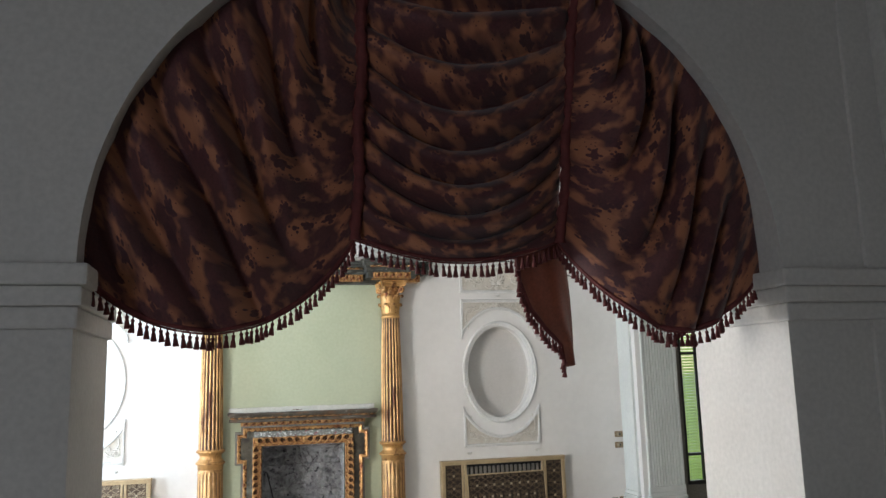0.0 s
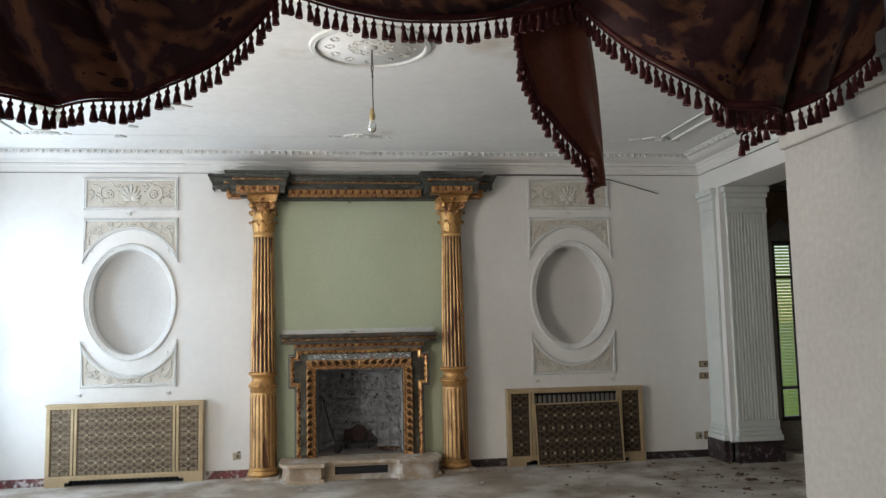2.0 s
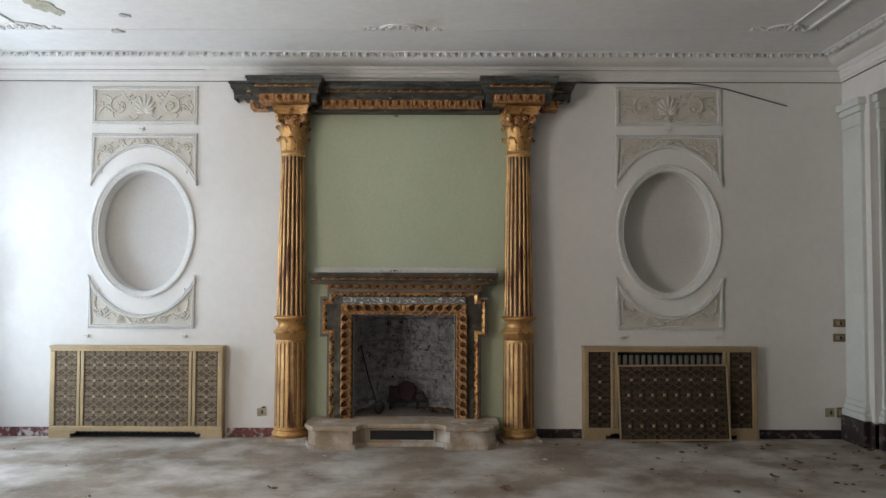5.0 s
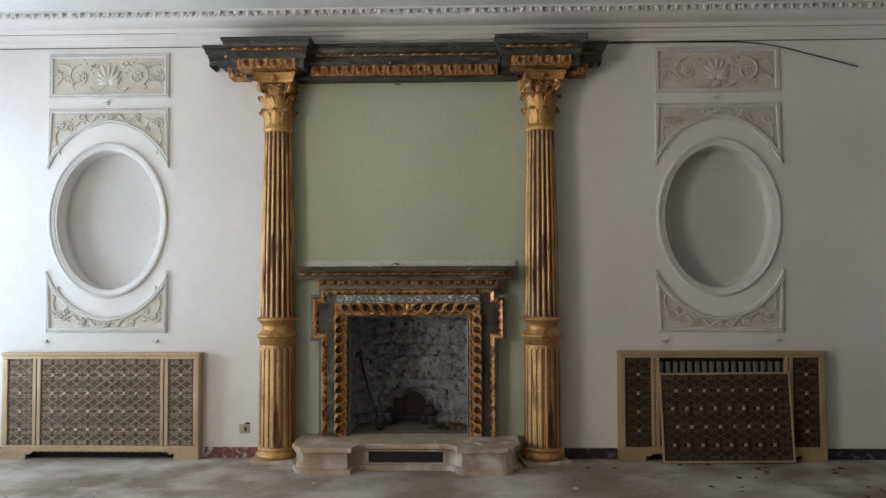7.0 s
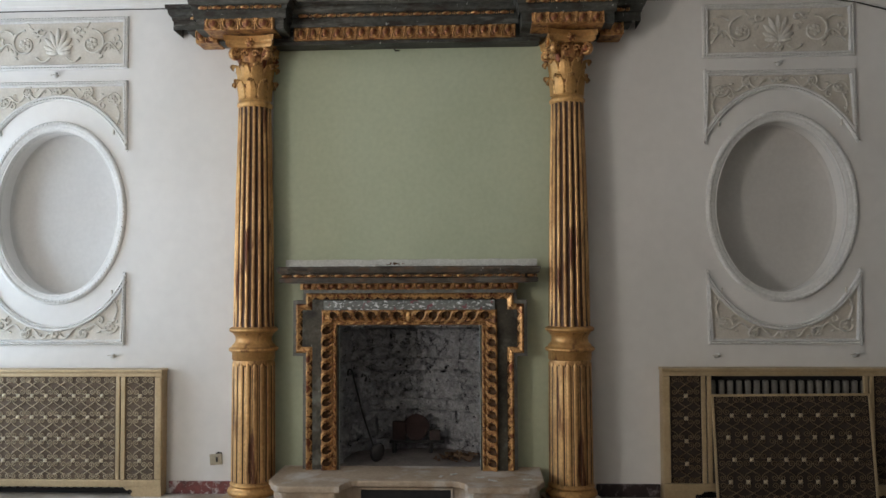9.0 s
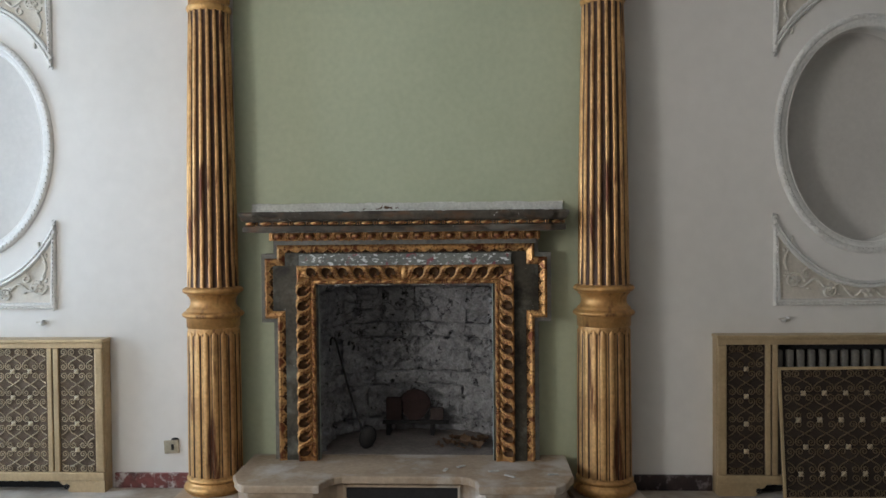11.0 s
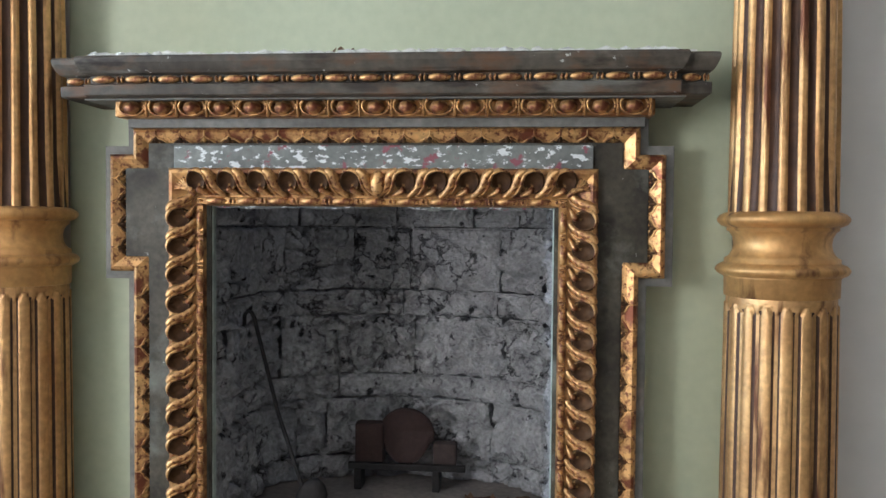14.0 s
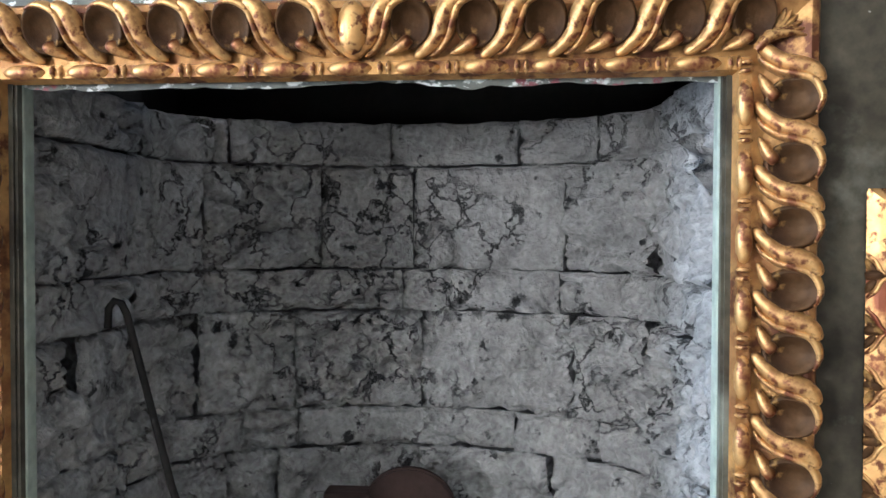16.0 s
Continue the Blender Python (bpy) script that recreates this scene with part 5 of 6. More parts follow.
bmesh.ops.transform(bm, verts=r["verts"], matrix=Matrix.Translation((0, -0.10, 0.0)) @ Matrix.Diagonal((1.64, 0.14, 0.006, 1)))
o = part("plaster_dust", bm, DUST)
o.location = (FX, WALL_Y, 1.5575)
tagged(o, "white plaster dust and crumbs lying on the mantel shelf", "debris", kind="stuff")


# ---- dry leaves ----
def leaf_shape(name, r, parent=None, mat=None):
    verts, faces = [(0, 0, 0)], []
    n = 14
    for i in range(n):
        a = 2 * math.pi * i / n
        k = r * (0.55 + 0.45 * abs(math.cos(2.5 * a))) * random.uniform(0.8, 1.1)
        verts.append((k * math.cos(a), k * math.sin(a) * 0.8, random.uniform(-0.1, 0.55) * r * (0.6 + 0.4 * math.sin(a * 2))))
    top = [(x, y, z + 0.0012) for x, y, z in verts]
    faces = [(0, 1 + i, 1 + (i + 1) % n) for i in range(n)]
    m = len(verts)
    faces += [(m, m + 1 + (i + 1) % n, m + 1 + i) for i in range(n)] + [(1 + i, m + 1 + i, m + 1 + (i + 1) % n, 1 + (i + 1) % n) for i in range(n)]
    return link_mesh(name, verts + top, faces, mat or LEAF, parent)


random.seed(11)
for i, (x, y, z, r) in enumerate(((0.60, 9.75, 1.563, 0.028), (0.655, 9.74, 1.565, 0.030), (0.70, 9.76, 1.564, 0.022), (0.52, 9.77, 1.563, 0.018), (1.02, 10.12, 0.212, 0.06), (1.09, 10.16, 0.214, 0.065), (0.97, 10.10, 0.212, 0.045), (1.05, 10.07, 0.228, 0.055), (1.13, 10.11, 0.213, 0.05), (0.99, 10.2, 0.214, 0.06), (1.06, 10.13, 0.235, 0.055), (0.93, 10.13, 0.214, 0.05), (1.15, 10.2, 0.216, 0.055), (1.02, 10.0, 0.214, 0.04), (0.90, 10.05, 0.213, 0.04), (1.11, 10.03, 0.216, 0.045))):
    o = leaf_shape("dry_leaf", r)
    o.matrix_basis = pose(x, y, z + 0.1 * r, random.uniform(-25, 25), random.uniform(-25, 25), random.uniform(0, 360))
    tagged(o, "curled dry brown leaf on the mantel shelf" if z > 1 else "curled dry brown leaf on the firebox floor", "leaf", "dry leaves")


# ---- hearth ----
hearth = thing("hearth", FX, 9.6, 0, "tan stone hearth with breakfront blocks and dusty top", "hearth")


def hearth_outline(g):
    """Half plan of the hearth, g metres outside the body."""
    left = [(-0.86 - g, 0.32), (-0.86 - g, -0.07 - g * 0.4), (-0.845 - g, -0.085 - g)] + [(-0.735 + 0.0 - g * 0.3 - 0.11 * math.cos(radians(a)), -0.235 - g + 0.15 - 0.15 * math.sin(radians(a))) for a in (25, 50, 75, 90)]
    left += [(-0.405 + g, -0.235 - g)] + [(-0.315 + g - 0.09 * math.cos(radians(a)), -0.235 - g + 0.155 * math.sin(radians(a))) for a in (15, 40, 65, 90)]
    return left + [(-x, y) for x, y in left[::-1]]


def prism(name, pts, z0, z1, mat, parent, bevel=0.006, label=""):
    bm = bmesh.new()
    f = bm.faces.new([bm.verts.new((x, y, z0)) for x, y in pts])
    r = bmesh.ops.extrude_face_region(bm, geom=[f])
    bmesh.ops.translate(bm, verts=[v for v in r["geom"] if isinstance(v, bmesh.types.BMVert)], vec=(0, 0, z1 - z0))
    es = [e for e in bm.edges if abs(e.verts[0].co.z - e.verts[1].co.z) < 1e-6]
    bmesh.ops.bevel(bm, geom=es, offset=bevel, segments=3, affect="EDGES", profile=0.7)
    return part(name, bm, mat, parent, label)


prism("base_step", hearth_outline(0.006), 0.0, 0.04, HEARTH, hearth)
prism("body", hearth_outline(-0.022), 0.038, 0.164, HEARTH, hearth)
prism("top_slab", hearth_outline(0.012), 0.162, 0.202, HEARTH, hearth, 0.013, "dusty tan stone top with moulded edge")
boxes("vent_frame", [(-0.30, 0.30, -0.078, -0.02, 0.045, 0.058), (-0.30, 0.30, -0.078, -0.02, 0.142, 0.155), (-0.30, -0.285, -0.078, -0.02, 0.05, 0.15), (0.285, 0.30, -0.078, -0.02, 0.05, 0.15)], HEARTH, hearth, 0.003)
# solid black block paints the darkness inside the slot
boxes("vent_slot", [(-0.287, 0.287, -0.066, -0.02, 0.056, 0.144)], JOINT_VOID, hearth, 0, "ash vent slot, its dark inside painted black")
for x, y, a in ((1.20, 9.60, 20), (1.28, 9.52, -30), (1.03, 9.68, 50), (1.50, 9.55, 15), (0.95, 9.62, 80)):
    o = boxes("plaster_chip", [(-0.028, 0.028, -0.009, 0.009, 0, 0.006)], DUST, None, 0.002)
    o.matrix_basis = pose(x, y, 0.203, 0, 3, a)
    tagged(o, "small white plaster chip lying on the hearth", "debris", "plaster chips on the hearth")

# ---- firebox ----
firebox = thing("firebox", FX, 10.2, 0.2, "sooty curved brick firebox behind the surround", "firebox")
boxes("firebox_floor", [(-0.62, 0.62, -0.29, 0.46, -0.08, 0.0045)], material("sooty tiles", (0.22, 0.19, 0.17), (0.11, 0.095, 0.09), 0.85, big=5, fine=50, bump=0.3), firebox, 0.0)
# black sheets behind the joints; above the bricks they paint the void's shade
boxes("joint_void_backing", [(-0.80, 0.80, 0.42, 0.50, -0.05, 1.5), (-0.66, -0.58, -0.30, 0.46, -0.05, 1.2), (0.58, 0.66, -0.30, 0.46, -0.05, 1.2), (-0.7, 0.7, 0.13, 0.5, 1.20, 1.5)], JOINT_VOID, firebox, 0)


def fire_path(s):
    """Point and outward normal at s in 0..1 along the curved lining, seen from above."""
    side = 0.26
    if s < side:
        t = s / side
        p = Vector((-0.495 + 0.025 * t, -0.366 + 0.446 * t))
        n = Vector((1, -0.1))
    elif s > 1 - side:
        t = (1 - s) / side
        p = Vector((0.495 - 0.025 * t, -0.366 + 0.446 * t))
        n = Vector((-1, -0.1))
    else:
        t = (s - side) / (1 - 2 * side)
        a = radians(166 - 152 * t)
        p = Vector((0.484 * math.cos(a), 0.03 + 0.245 * math.sin(a)))
        n = Vector((-math.cos(a) * 0.6, -math.sin(a)))
    return p, n.normalized()


def rough_brick(s0, s1, z0, z1, seed):
    nu, nv = max(4, int((s1 - s0) * 230)), max(4, int((z1 - z0) / 0.0065))
    verts, faces = [], []
    g = 0.0008
    off = random.uniform(-0.006, 0.008)
    for j in range(nv + 1):
        for i in range(nu + 1):
            u, v = i / nu, j / nv
            p, n = fire_path(s0 + 0.0003 + (s1 - s0 - 0.0006) * u)
            z = z0 + g + (z1 - z0 - 2 * g) * v
            edge = min(u * (s1 - s0) * 1.9, (1 - u) * (s1 - s0) * 1.9, v * (z1 - z0), (1 - v) * (z1 - z0))
            q = Vector((p.x * 7 + seed, p.y * 7, z * 7))
            ridge = noise.noise(q * 1.3)
            worn = max(0.0, min(1.0, 0.55 + 1.6 * noise.noise(q * 0.45 + Vector((3, 8, 1))))) if z1 - z0 > 0.15 else 0.25
            d = off + (0.010 + 0.040 * worn) * noise.fractal(q * 1.9, 0.7, 2.2, 6) - 0.055 * max(0, 0.10 - abs(ridge)) / 0.10 * (0.4 + 0.6 * noise.noise(q * 0.5 + Vector((9, 2, 4))))
            d -= 0.016 * max(0, 1 - edge / max(0.003, 0.012 + 0.016 * noise.noise(q * 3.5))) ** 2
            verts.append((p.x + n.x * d, p.y + n.y * d, z + 0.004 * noise.noise(q * 3)))
    for j in range(nv):
        for i in range(nu):
            a = j * (nu + 1) + i
            faces.append((a, a + 1, a + nu + 2, a + nu + 1))
    base = len(verts)
    rim = [i for i in range(nu + 1)] + [(j * (nu + 1) + nu) for j in range(1, nv + 1)] + [nv * (nu + 1) + i for i in range(nu - 1, -1, -1)] + [j * (nu + 1) for j in range(nv - 1, 0, -1)]
    for r in rim:
        v = verts[r]
        c = Vector((v[0] * 1.10, v[1] * 1.10 + 0.035, v[2]))
        verts.append(tuple(c))
    for k in range(len(rim)):
        k2 = (k + 1) % len(rim)
        faces.append((rim[k], rim[k2], base + k2, base + k))
    return link_mesh("brick", verts, faces, SOOT, firebox, True)


random.seed(21)
courses = [(0.0, 0.084), (0.084, 0.29), (0.29, 0.376), (0.376, 0.59), (0.59, 0.68), (0.68, 0.905), (0.905, 1.0)]
for c, (z0, z1) in enumerate(courses):
    if z1 - z0 > 0.15:
        cuts = [0, 0.13, 0.265, 0.37, 0.49, 0.62, 0.735, 0.87, 1.0]
    else:
        cuts = [0, 0.20, 0.33, 0.45, 0.55, 0.68, 0.80, 1.0]
    cuts = [0] + [x + random.uniform(-0.05, 0.05) + (0.04 if c % 4 == 1 else -0.01) for x in cuts[1:-1]] + [1.0]
    for a, b in zip(cuts, cuts[1:]):
        rough_brick(a, b, z0, z1, c * 3.7 + a * 11)

# andirons, plate and reddish bricks at the back
plate = thing("fire_plate", 0.732, 10.36, 0.285, "rusty black round iron plate standing on a low grate", "fireback")
verts = [(0.098 * math.cos(a) * (1 if math.sin(a) > -0.2 else 0.86), -0.012 + 0.02 * math.cos(a) ** 2, 0.098 + 0.098 * math.sin(a)) for a in [2 * math.pi * i / 36 for i in range(36)]]
bm = bmesh.new()
f = bm.faces.new([bm.verts.new(v) for v in verts])
r = bmesh.ops.extrude_face_region(bm, geom=[f])
bmesh.ops.translate(bm, verts=[v for v in r["geom"] if isinstance(v, bmesh.types.BMVert)], vec=(0, 0.022, 0))
bmesh.ops.bevel(bm, geom=[e for e in bm.edges], offset=0.005, segments=2, affect="EDGES")
part("plate", bm, RUST, plate)
boxes("grate_bar", [(-0.195, 0.21, -0.04, -0.018, -0.012, 0.010)], BLACK, plate, 0.004)
for x in (-0.16, 0.11):
    boxes("grate_foot", [(x - 0.013, x + 0.013, -0.045, 0.03, -0.081, -0.008)], BLACK, plate, 0.004)
for x, w, h in ((0.605, 0.098, 0.14), (0.868, 0.08, 0.075)):
    o = boxes("loose_brick", [(-w / 2, w / 2, -0.03, 0.03, 0, h)], RUST if w > 0.09 else material("reddish brick", (0.06, 0.04, 0.035), (0.035, 0.024, 0.022), 0.9, big=8, fine=50), None, 0.008)
    o.location = (x, 10.375, 0.286)
    tagged(o, "small sooty reddish brick standing at the firebox back", "brick", "loose bricks in the firebox")
poker = thing("fire_shovel", 0.467, 10.00, 0.205, "black iron fire shovel with hooked handle leaning in the firebox", "fire tool")
tubes("rod", [[(0.0, 0.01, 0.09), (-0.08, 0.0, 0.34), (-0.142, -0.008, 0.59), (-0.149, -0.01, 0.622), (-0.158, -0.01, 0.640), (-0.170, -0.01, 0.644), (-0.179, -0.012, 0.632), (-0.180, -0.012, 0.60)]], 0.0065, BLACK, poker, 8)
bm = bmesh.new()
ball(bm, 0.022, 0.01, 0.068, 0.050, 0.012, 0.070, 18, 2)
part("blade", bm, BLACK, poker, smooth=True)


# ---- radiator covers ----
def lattice(name, w, h, cols, rows, parent, x, y, z, stagger=False, mat=None):
    """Brass scroll grille of ogees and curls, w by h, with rosettes at the crossings."""
    cw, ch = w / (cols + 1), h / (rows + 0.75)
    z0 = ch * 0.87
    paths, spots = [], []
    rad = min(cw, ch) * 0.185
    for r in range(-1, rows + 1):
        shift = -cw * 0.28 if stagger and r % 2 == 0 else 0.0
        for k in range(-1, cols + 1):
            cx, cz = (k + 1) * cw, z0 + r * ch
            if 0 <= r < rows and 0 <= k < cols:
                spots.append((cx + shift, cz))
            lift = 0.18 if 0 <= r < rows else 0.27
            for sx in (-1, 1):
                for sz in (-1, 1):
                    # half a heart: from its tip between the rosette rows along the flank and into the curl
                    line = [(cx, 0, cz + sz * ch * 0.52), (cx + sx * cw * 0.10, 0, cz + sz * ch * 0.45), (cx + sx * cw * 0.30, 0, cz + sz * ch * 0.375), (cx + sx * cw * 0.43, 0, cz + sz * ch * (lift + 0.10))]
                    line += spiral(cx + sx * (cw * 0.46 - rad), cz + sz * ch * lift, rad, 1.3, 0 if sx > 0 else 180, -sx * sz, 16)
                    line = [p for p in line if 0.004 < p[0] < w - 0.004 and 0.004 < p[2] < h - 0.004]
                    if len(line) > 2:
                        paths.append(line)
    g = tubes(name, paths, 0.0036, mat or LATTICE, parent, 4, 1.0)
    g.location = (x, y, z)
    for cx, cz in spots:
        (SHADE_STUDS if mat else STUDS).put(pose(cx, -0.006, cz) @ Matrix.Diagonal((1.3, 1.2, 1.3, 1)), g)
    return g


def stud_mesh(mat):
    bm = bmesh.new()
    for k in range(4):
        ball(bm, 0.007 * math.cos(k * 1.571 + 0.785), 0, 0.007 * math.sin(k * 1.571 + 0.785), 0.007, 0.005, 0.007, 0, 1)
    ball(bm, 0, -0.003, 0, 0.006, 0.005, 0.006, 0, 1)
    return part("stud", bm, mat, smooth=True)


# second stud colour is darker for the less lit right cover
STUDS, SHADE_STUDS = Runner(stud_mesh(STUD)), Runner(stud_mesh(LATTICE))


def radiator_cover(x0, x1, top, opened):
    w = x1 - x0
    label = "cream and brass radiator cover with its centre grille taken out" if opened else "cream and brass radiator cover with scrollwork grilles"
    e = thing("radiator_cover", x0, WALL_Y, 0, label, "radiator cover", "radiator covers")
    d = -0.095
    boxes("top_rail", [(-0.006, w + 0.006, d - 0.018, -0.002, top - 0.020, top)], BRASS, e, 0.006)
    boxes("upper_rail", [(0.0, w, d - 0.004, d + 0.022, top - 0.052, top - 0.021)], BRASS, e, 0.005)
    boxes("lower_rail", [(0.0, w, d - 0.008, d + 0.022, 0.062, 0.112)], BRASS, e, 0.007)
    for a, b in ((0.0, 0.05), (w - 0.05, w)):
        boxes("end_stile", [(a, b, d - 0.006, d + 0.022, 0.112, top - 0.052)], BRASS, e, 0.010)
    for a in (0.0, w - 0.02):
        boxes("side_panel", [(a, a + 0.02, d + 0.023, -0.002, 0.0, top - 0.021)], BRASS, e, 0.002)
    sp = 0.205
    div = ((0.05 + sp, 0.05 + sp + 0.066), (w - 0.05 - sp - 0.066, w - 0.05 - sp))
    for a, b in div:
        boxes("divider", [(a, a + 0.028, d - 0.004, d + 0.02, 0.112, top - 0.052)], BRASS, e, 0.005)
        boxes("divider", [(b - 0.030, b, d - 0.004, d + 0.02, 0.112, top - 0.052)], BRASS, e, 0.005)
    for s in (0, 1):
        pts = [(0, 0), (0.20, 0), (0.212, 0.012), (0.202, 0.026), (0.215, 0.036), (0.245, 0.044), (0.262, 0.063), (0.0, 0.063)]
        if s:
            pts = [(w - u, v) for u, v in pts[::-1]]
        bm = bmesh.new()
        f = bm.faces.new([bm.verts.new((u, d - 0.006, v)) for u, v in pts])
        r = bmesh.ops.extrude_face_region(bm, geom=[f])
        bmesh.ops.translate(bm, verts=[v for v in r["geom"] if isinstance(v, bmesh.types.BMVert)], vec=(0, 0.026, 0))
        part("bracket_foot", bm, BRASS, e)
        tubes("foot_scroll", [spiral(0.218 if not s else w - 0.218, 0.030, 0.016, 1.3, 0, -1 if not s else 1, 16, d - 0.006)], 0.005, BLACK, e, 5)
    h = top - 0.052 - 0.112
    for a, b in ((0.05, 0.05 + sp), (w - 0.05 - sp, w - 0.05)):
        # opened cover has no cloth: a black sheet paints its dark interior
        boxes("backing", [(a, b, d + 0.012, d + 0.016, 0.112, top - 0.052)], DARK_INSIDE if opened else MESH, e, 0)
        lattice("side_grille", b - a, h, 1, 4, e, a, d + 0.004, 0.112, mat=LATTICE_SHADE if opened else None)
    a, b = div[0][1], div[1][0]
    # shade inside the cover is painted as a black sheet
    boxes("inside", [(0.03, w - 0.03, -0.012, -0.003, 0.0, top - 0.03)], JOINT_VOID, e, 0, "black sheet painted as the shaded inside of the cover")
    fin = None
    k = int((w - 0.3) / 0.058)
    for i in range(k):
        m = pose(0.15 + i * 0.058, -0.045, 0.0)
        if fin is None:
            fin = boxes("radiator_section", [(0, 0.036, -0.022, 0.022, 0.045, top - 0.085)], RADIATOR, e, 0.012)
            fin.matrix_basis = m
        else:
            o = new("radiator_section", fin.data); o.parent = e; o.matrix_basis = m
    if not opened:
        boxes("backing", [(a, b, d + 0.012, d + 0.016, 0.112, top - 0.052)], MESH, e, 0)
        lattice("centre_grille", b - a, h, 9, 4, e, a, d + 0.004, 0.112)
    return e


radiator_cover(-2.60, -0.972, 0.862, False)
radiator_cover(2.415, 4.045, 0.872, True)
loose = thing("loose_grille", 2.745, WALL_Y - 0.235, 0, "loose brass scrollwork grille leaning against the radiator cover", "grille")
loose.matrix_basis = pose(2.735, WALL_Y - 0.178, 0.004, -6.0, -0.5, 0)
GW, GH = 1.03, 0.70
boxes("rim", [(0, GW, -0.008, 0.008, 0, 0.016), (0, GW, -0.008, 0.008, GH - 0.016, GH), (0, 0.016, -0.008, 0.008, 0.014, GH - 0.014), (GW - 0.016, GW, -0.008, 0.008, 0.014, GH - 0.014)], BRASS, loose, 0.003)
# black sheet paints the darkness seen through the loose grille
boxes("backing", [(0.014, GW - 0.014, 0.003, 0.006, 0.014, GH - 0.014)], DARK_INSIDE, loose, 0)
lattice("grille", GW - 0.03, GH - 0.03, 8, 4, loose, 0.015, -0.003, 0.015, True, LATTICE_SHADE)


# ---- curtain in the arch ----
CY = 2.43
curtain = thing("curtain", ARCH_X, CY, 2.2, "wine red brocade swag curtain with cream flowers and tasselled fringe", "curtain")


def arch_point(deg):
    return Vector((ARCH_R * 1.01 * math.cos(radians(deg)), ARCH_Z - 2.2 + ARCH_R * 1.01 * math.sin(radians(deg))))


EL, ER, JZ = 0.338 - ARCH_X, 1.008 - ARCH_X, 0.122


def edge_z(x):
    return ARCH_Z - 2.2 + math.sqrt((ARCH_R * 1.01) ** 2 - x * x)


def swag_points(kind, u, v):
    if kind == "left":
        a = Vector((EL, edge_z(EL) + (JZ - edge_z(EL)) * v))
        start = math.degrees(math.acos(EL / (ARCH_R * 1.01)))
        b = arch_point(start + (180 - start) * v)
        sag = 0.205 * v ** 1.5
    elif kind == "right":
        a = Vector((ER, edge_z(ER) + (JZ - edge_z(ER)) * v))
        start = math.degrees(math.acos(ER / (ARCH_R * 1.01)))
        b = arch_point(start - start * v)
        p = a.lerp(b, u)
        return Vector((p.x, p.y - 0.93 * v ** 1.5 * u ** 0.8 * (1 - u) ** 1.12))
    else:
        a = Vector((EL, edge_z(EL) + (JZ - edge_z(EL)) * v))
        b = Vector((ER, edge_z(ER) + (JZ - edge_z(ER)) * v))
        sag = 0.075 * v + 0.15 * math.sin(math.pi * v) ** 0.8 - 0.055 * (1 - v)
        p = a.lerp(b, u)
        return Vector((p.x, p.y - sag * 4 * u * (1 - u)))
    p = a.lerp(b, u)
    skew = u ** 0.85 * (1 - u) ** 0.9 * 3.6
    return Vector((p.x, p.y - sag * skew))


def swag(kind, nu=90, nv=150):
    verts, faces, uvs = [], [], []
    rnd = random.Random({"left": 3, "right": 8, "mid": 5}[kind])
    ph = [rnd.uniform(0, 6.28) for _ in range(6)]
    for j in range(nv + 1):
        v = j / nv
        for i in range(nu + 1):
            u = i / nu
            p = swag_points(kind, u, v)
            body = math.sin(math.pi * u) ** 0.55
            if kind == "mid":
                f = v * 8.5 + 0.25 * math.sin(3 * u + ph[0])
                fold = (abs(math.sin(math.pi * f)) - 0.5) * 0.11 * body * (1 - 0.75 * v ** 6) + 0.012 * math.sin(11 * v + 4 * u + ph[1])
                bulge = 0.05 * body
            else:
                f = v * 6.5 * (0.55 + 0.45 * u) + 1.7 * (u * 0.9) ** 1.2 + 0.12 * math.sin(9 * u + ph[2])
                near = min(1, u * 2.2) ** 1.2 * (min(1, (1 - u) * 4) if kind == "right" else 1)
                fold = (abs(math.sin(math.pi * f)) - 0.5) * 0.12 * body * near * (1 - 0.6 * v ** 5) + 0.014 * math.sin(7 * v + 6 * u + ph[3])
                bulge = 0.06 * body + 0.03 * math.sin(2 * math.pi * u + ph[4])
            y = -(fold + bulge) + 0.008 * noise.noise(Vector((u * 6, v * 6, ph[5])))
            if kind == "right":
                y -= 0.23 * (1 - v) + 0.17 * v * (1 - (1 - u) ** 5)
            else:
                y -= 0.23 * ((1 - v) if kind == "mid" else 1 - v * (1 - u ** 4))
            verts.append((p.x, y, p.y))
            uvs.append((p.x * 1.0 + 0.6 * fold, v * 1.35 + (0.0 if kind == "mid" else 0.25 * u)))
    for j in range(nv):
        for i in range(nu):
            a = j * (nu + 1) + i
            faces.append((a, a + 1, a + nu + 2, a + nu + 1))
    ob = link_mesh("swag", verts, faces, BROCADE, curtain, True)
    layer = ob.data.uv_layers.new(name="uv")
    for loop in ob.data.loops:
        layer.data[loop.index].uv = uvs[loop.vertex_index]
    s = ob.modifiers.new("thickness", "SOLIDIFY"); s.thickness = 0.004
    bottom = [Vector(verts[nv * (nu + 1) + i]) for i in range(nu + 1)]
    return ob, bottom


def tassel_mesh():
    prof = [(0.0018, 0.0), (0.0022, -0.010), (0.0052, -0.012), (0.0056, -0.017), (0.0038, -0.020), (0.0060, -0.028), (0.0088, -0.043), (0.0084, -0.046)]
    verts, faces, n = [], [], 7
    for r, z in prof:
        for i in range(n):
            a = 2 * math.pi * i / n
            verts.append((r * math.cos(a), r * math.sin(a), z))
    for j in range(len(prof) - 1):
        for i in range(n):
            faces.append((j * n + i, (j + 1) * n + i, (j + 1) * n + (i + 1) % n, j * n + (i + 1) % n))
    faces.append(tuple((len(prof) - 1) * n + i for i in range(n)))
    return link_mesh("tassel", verts, faces, BRAID, None, True)


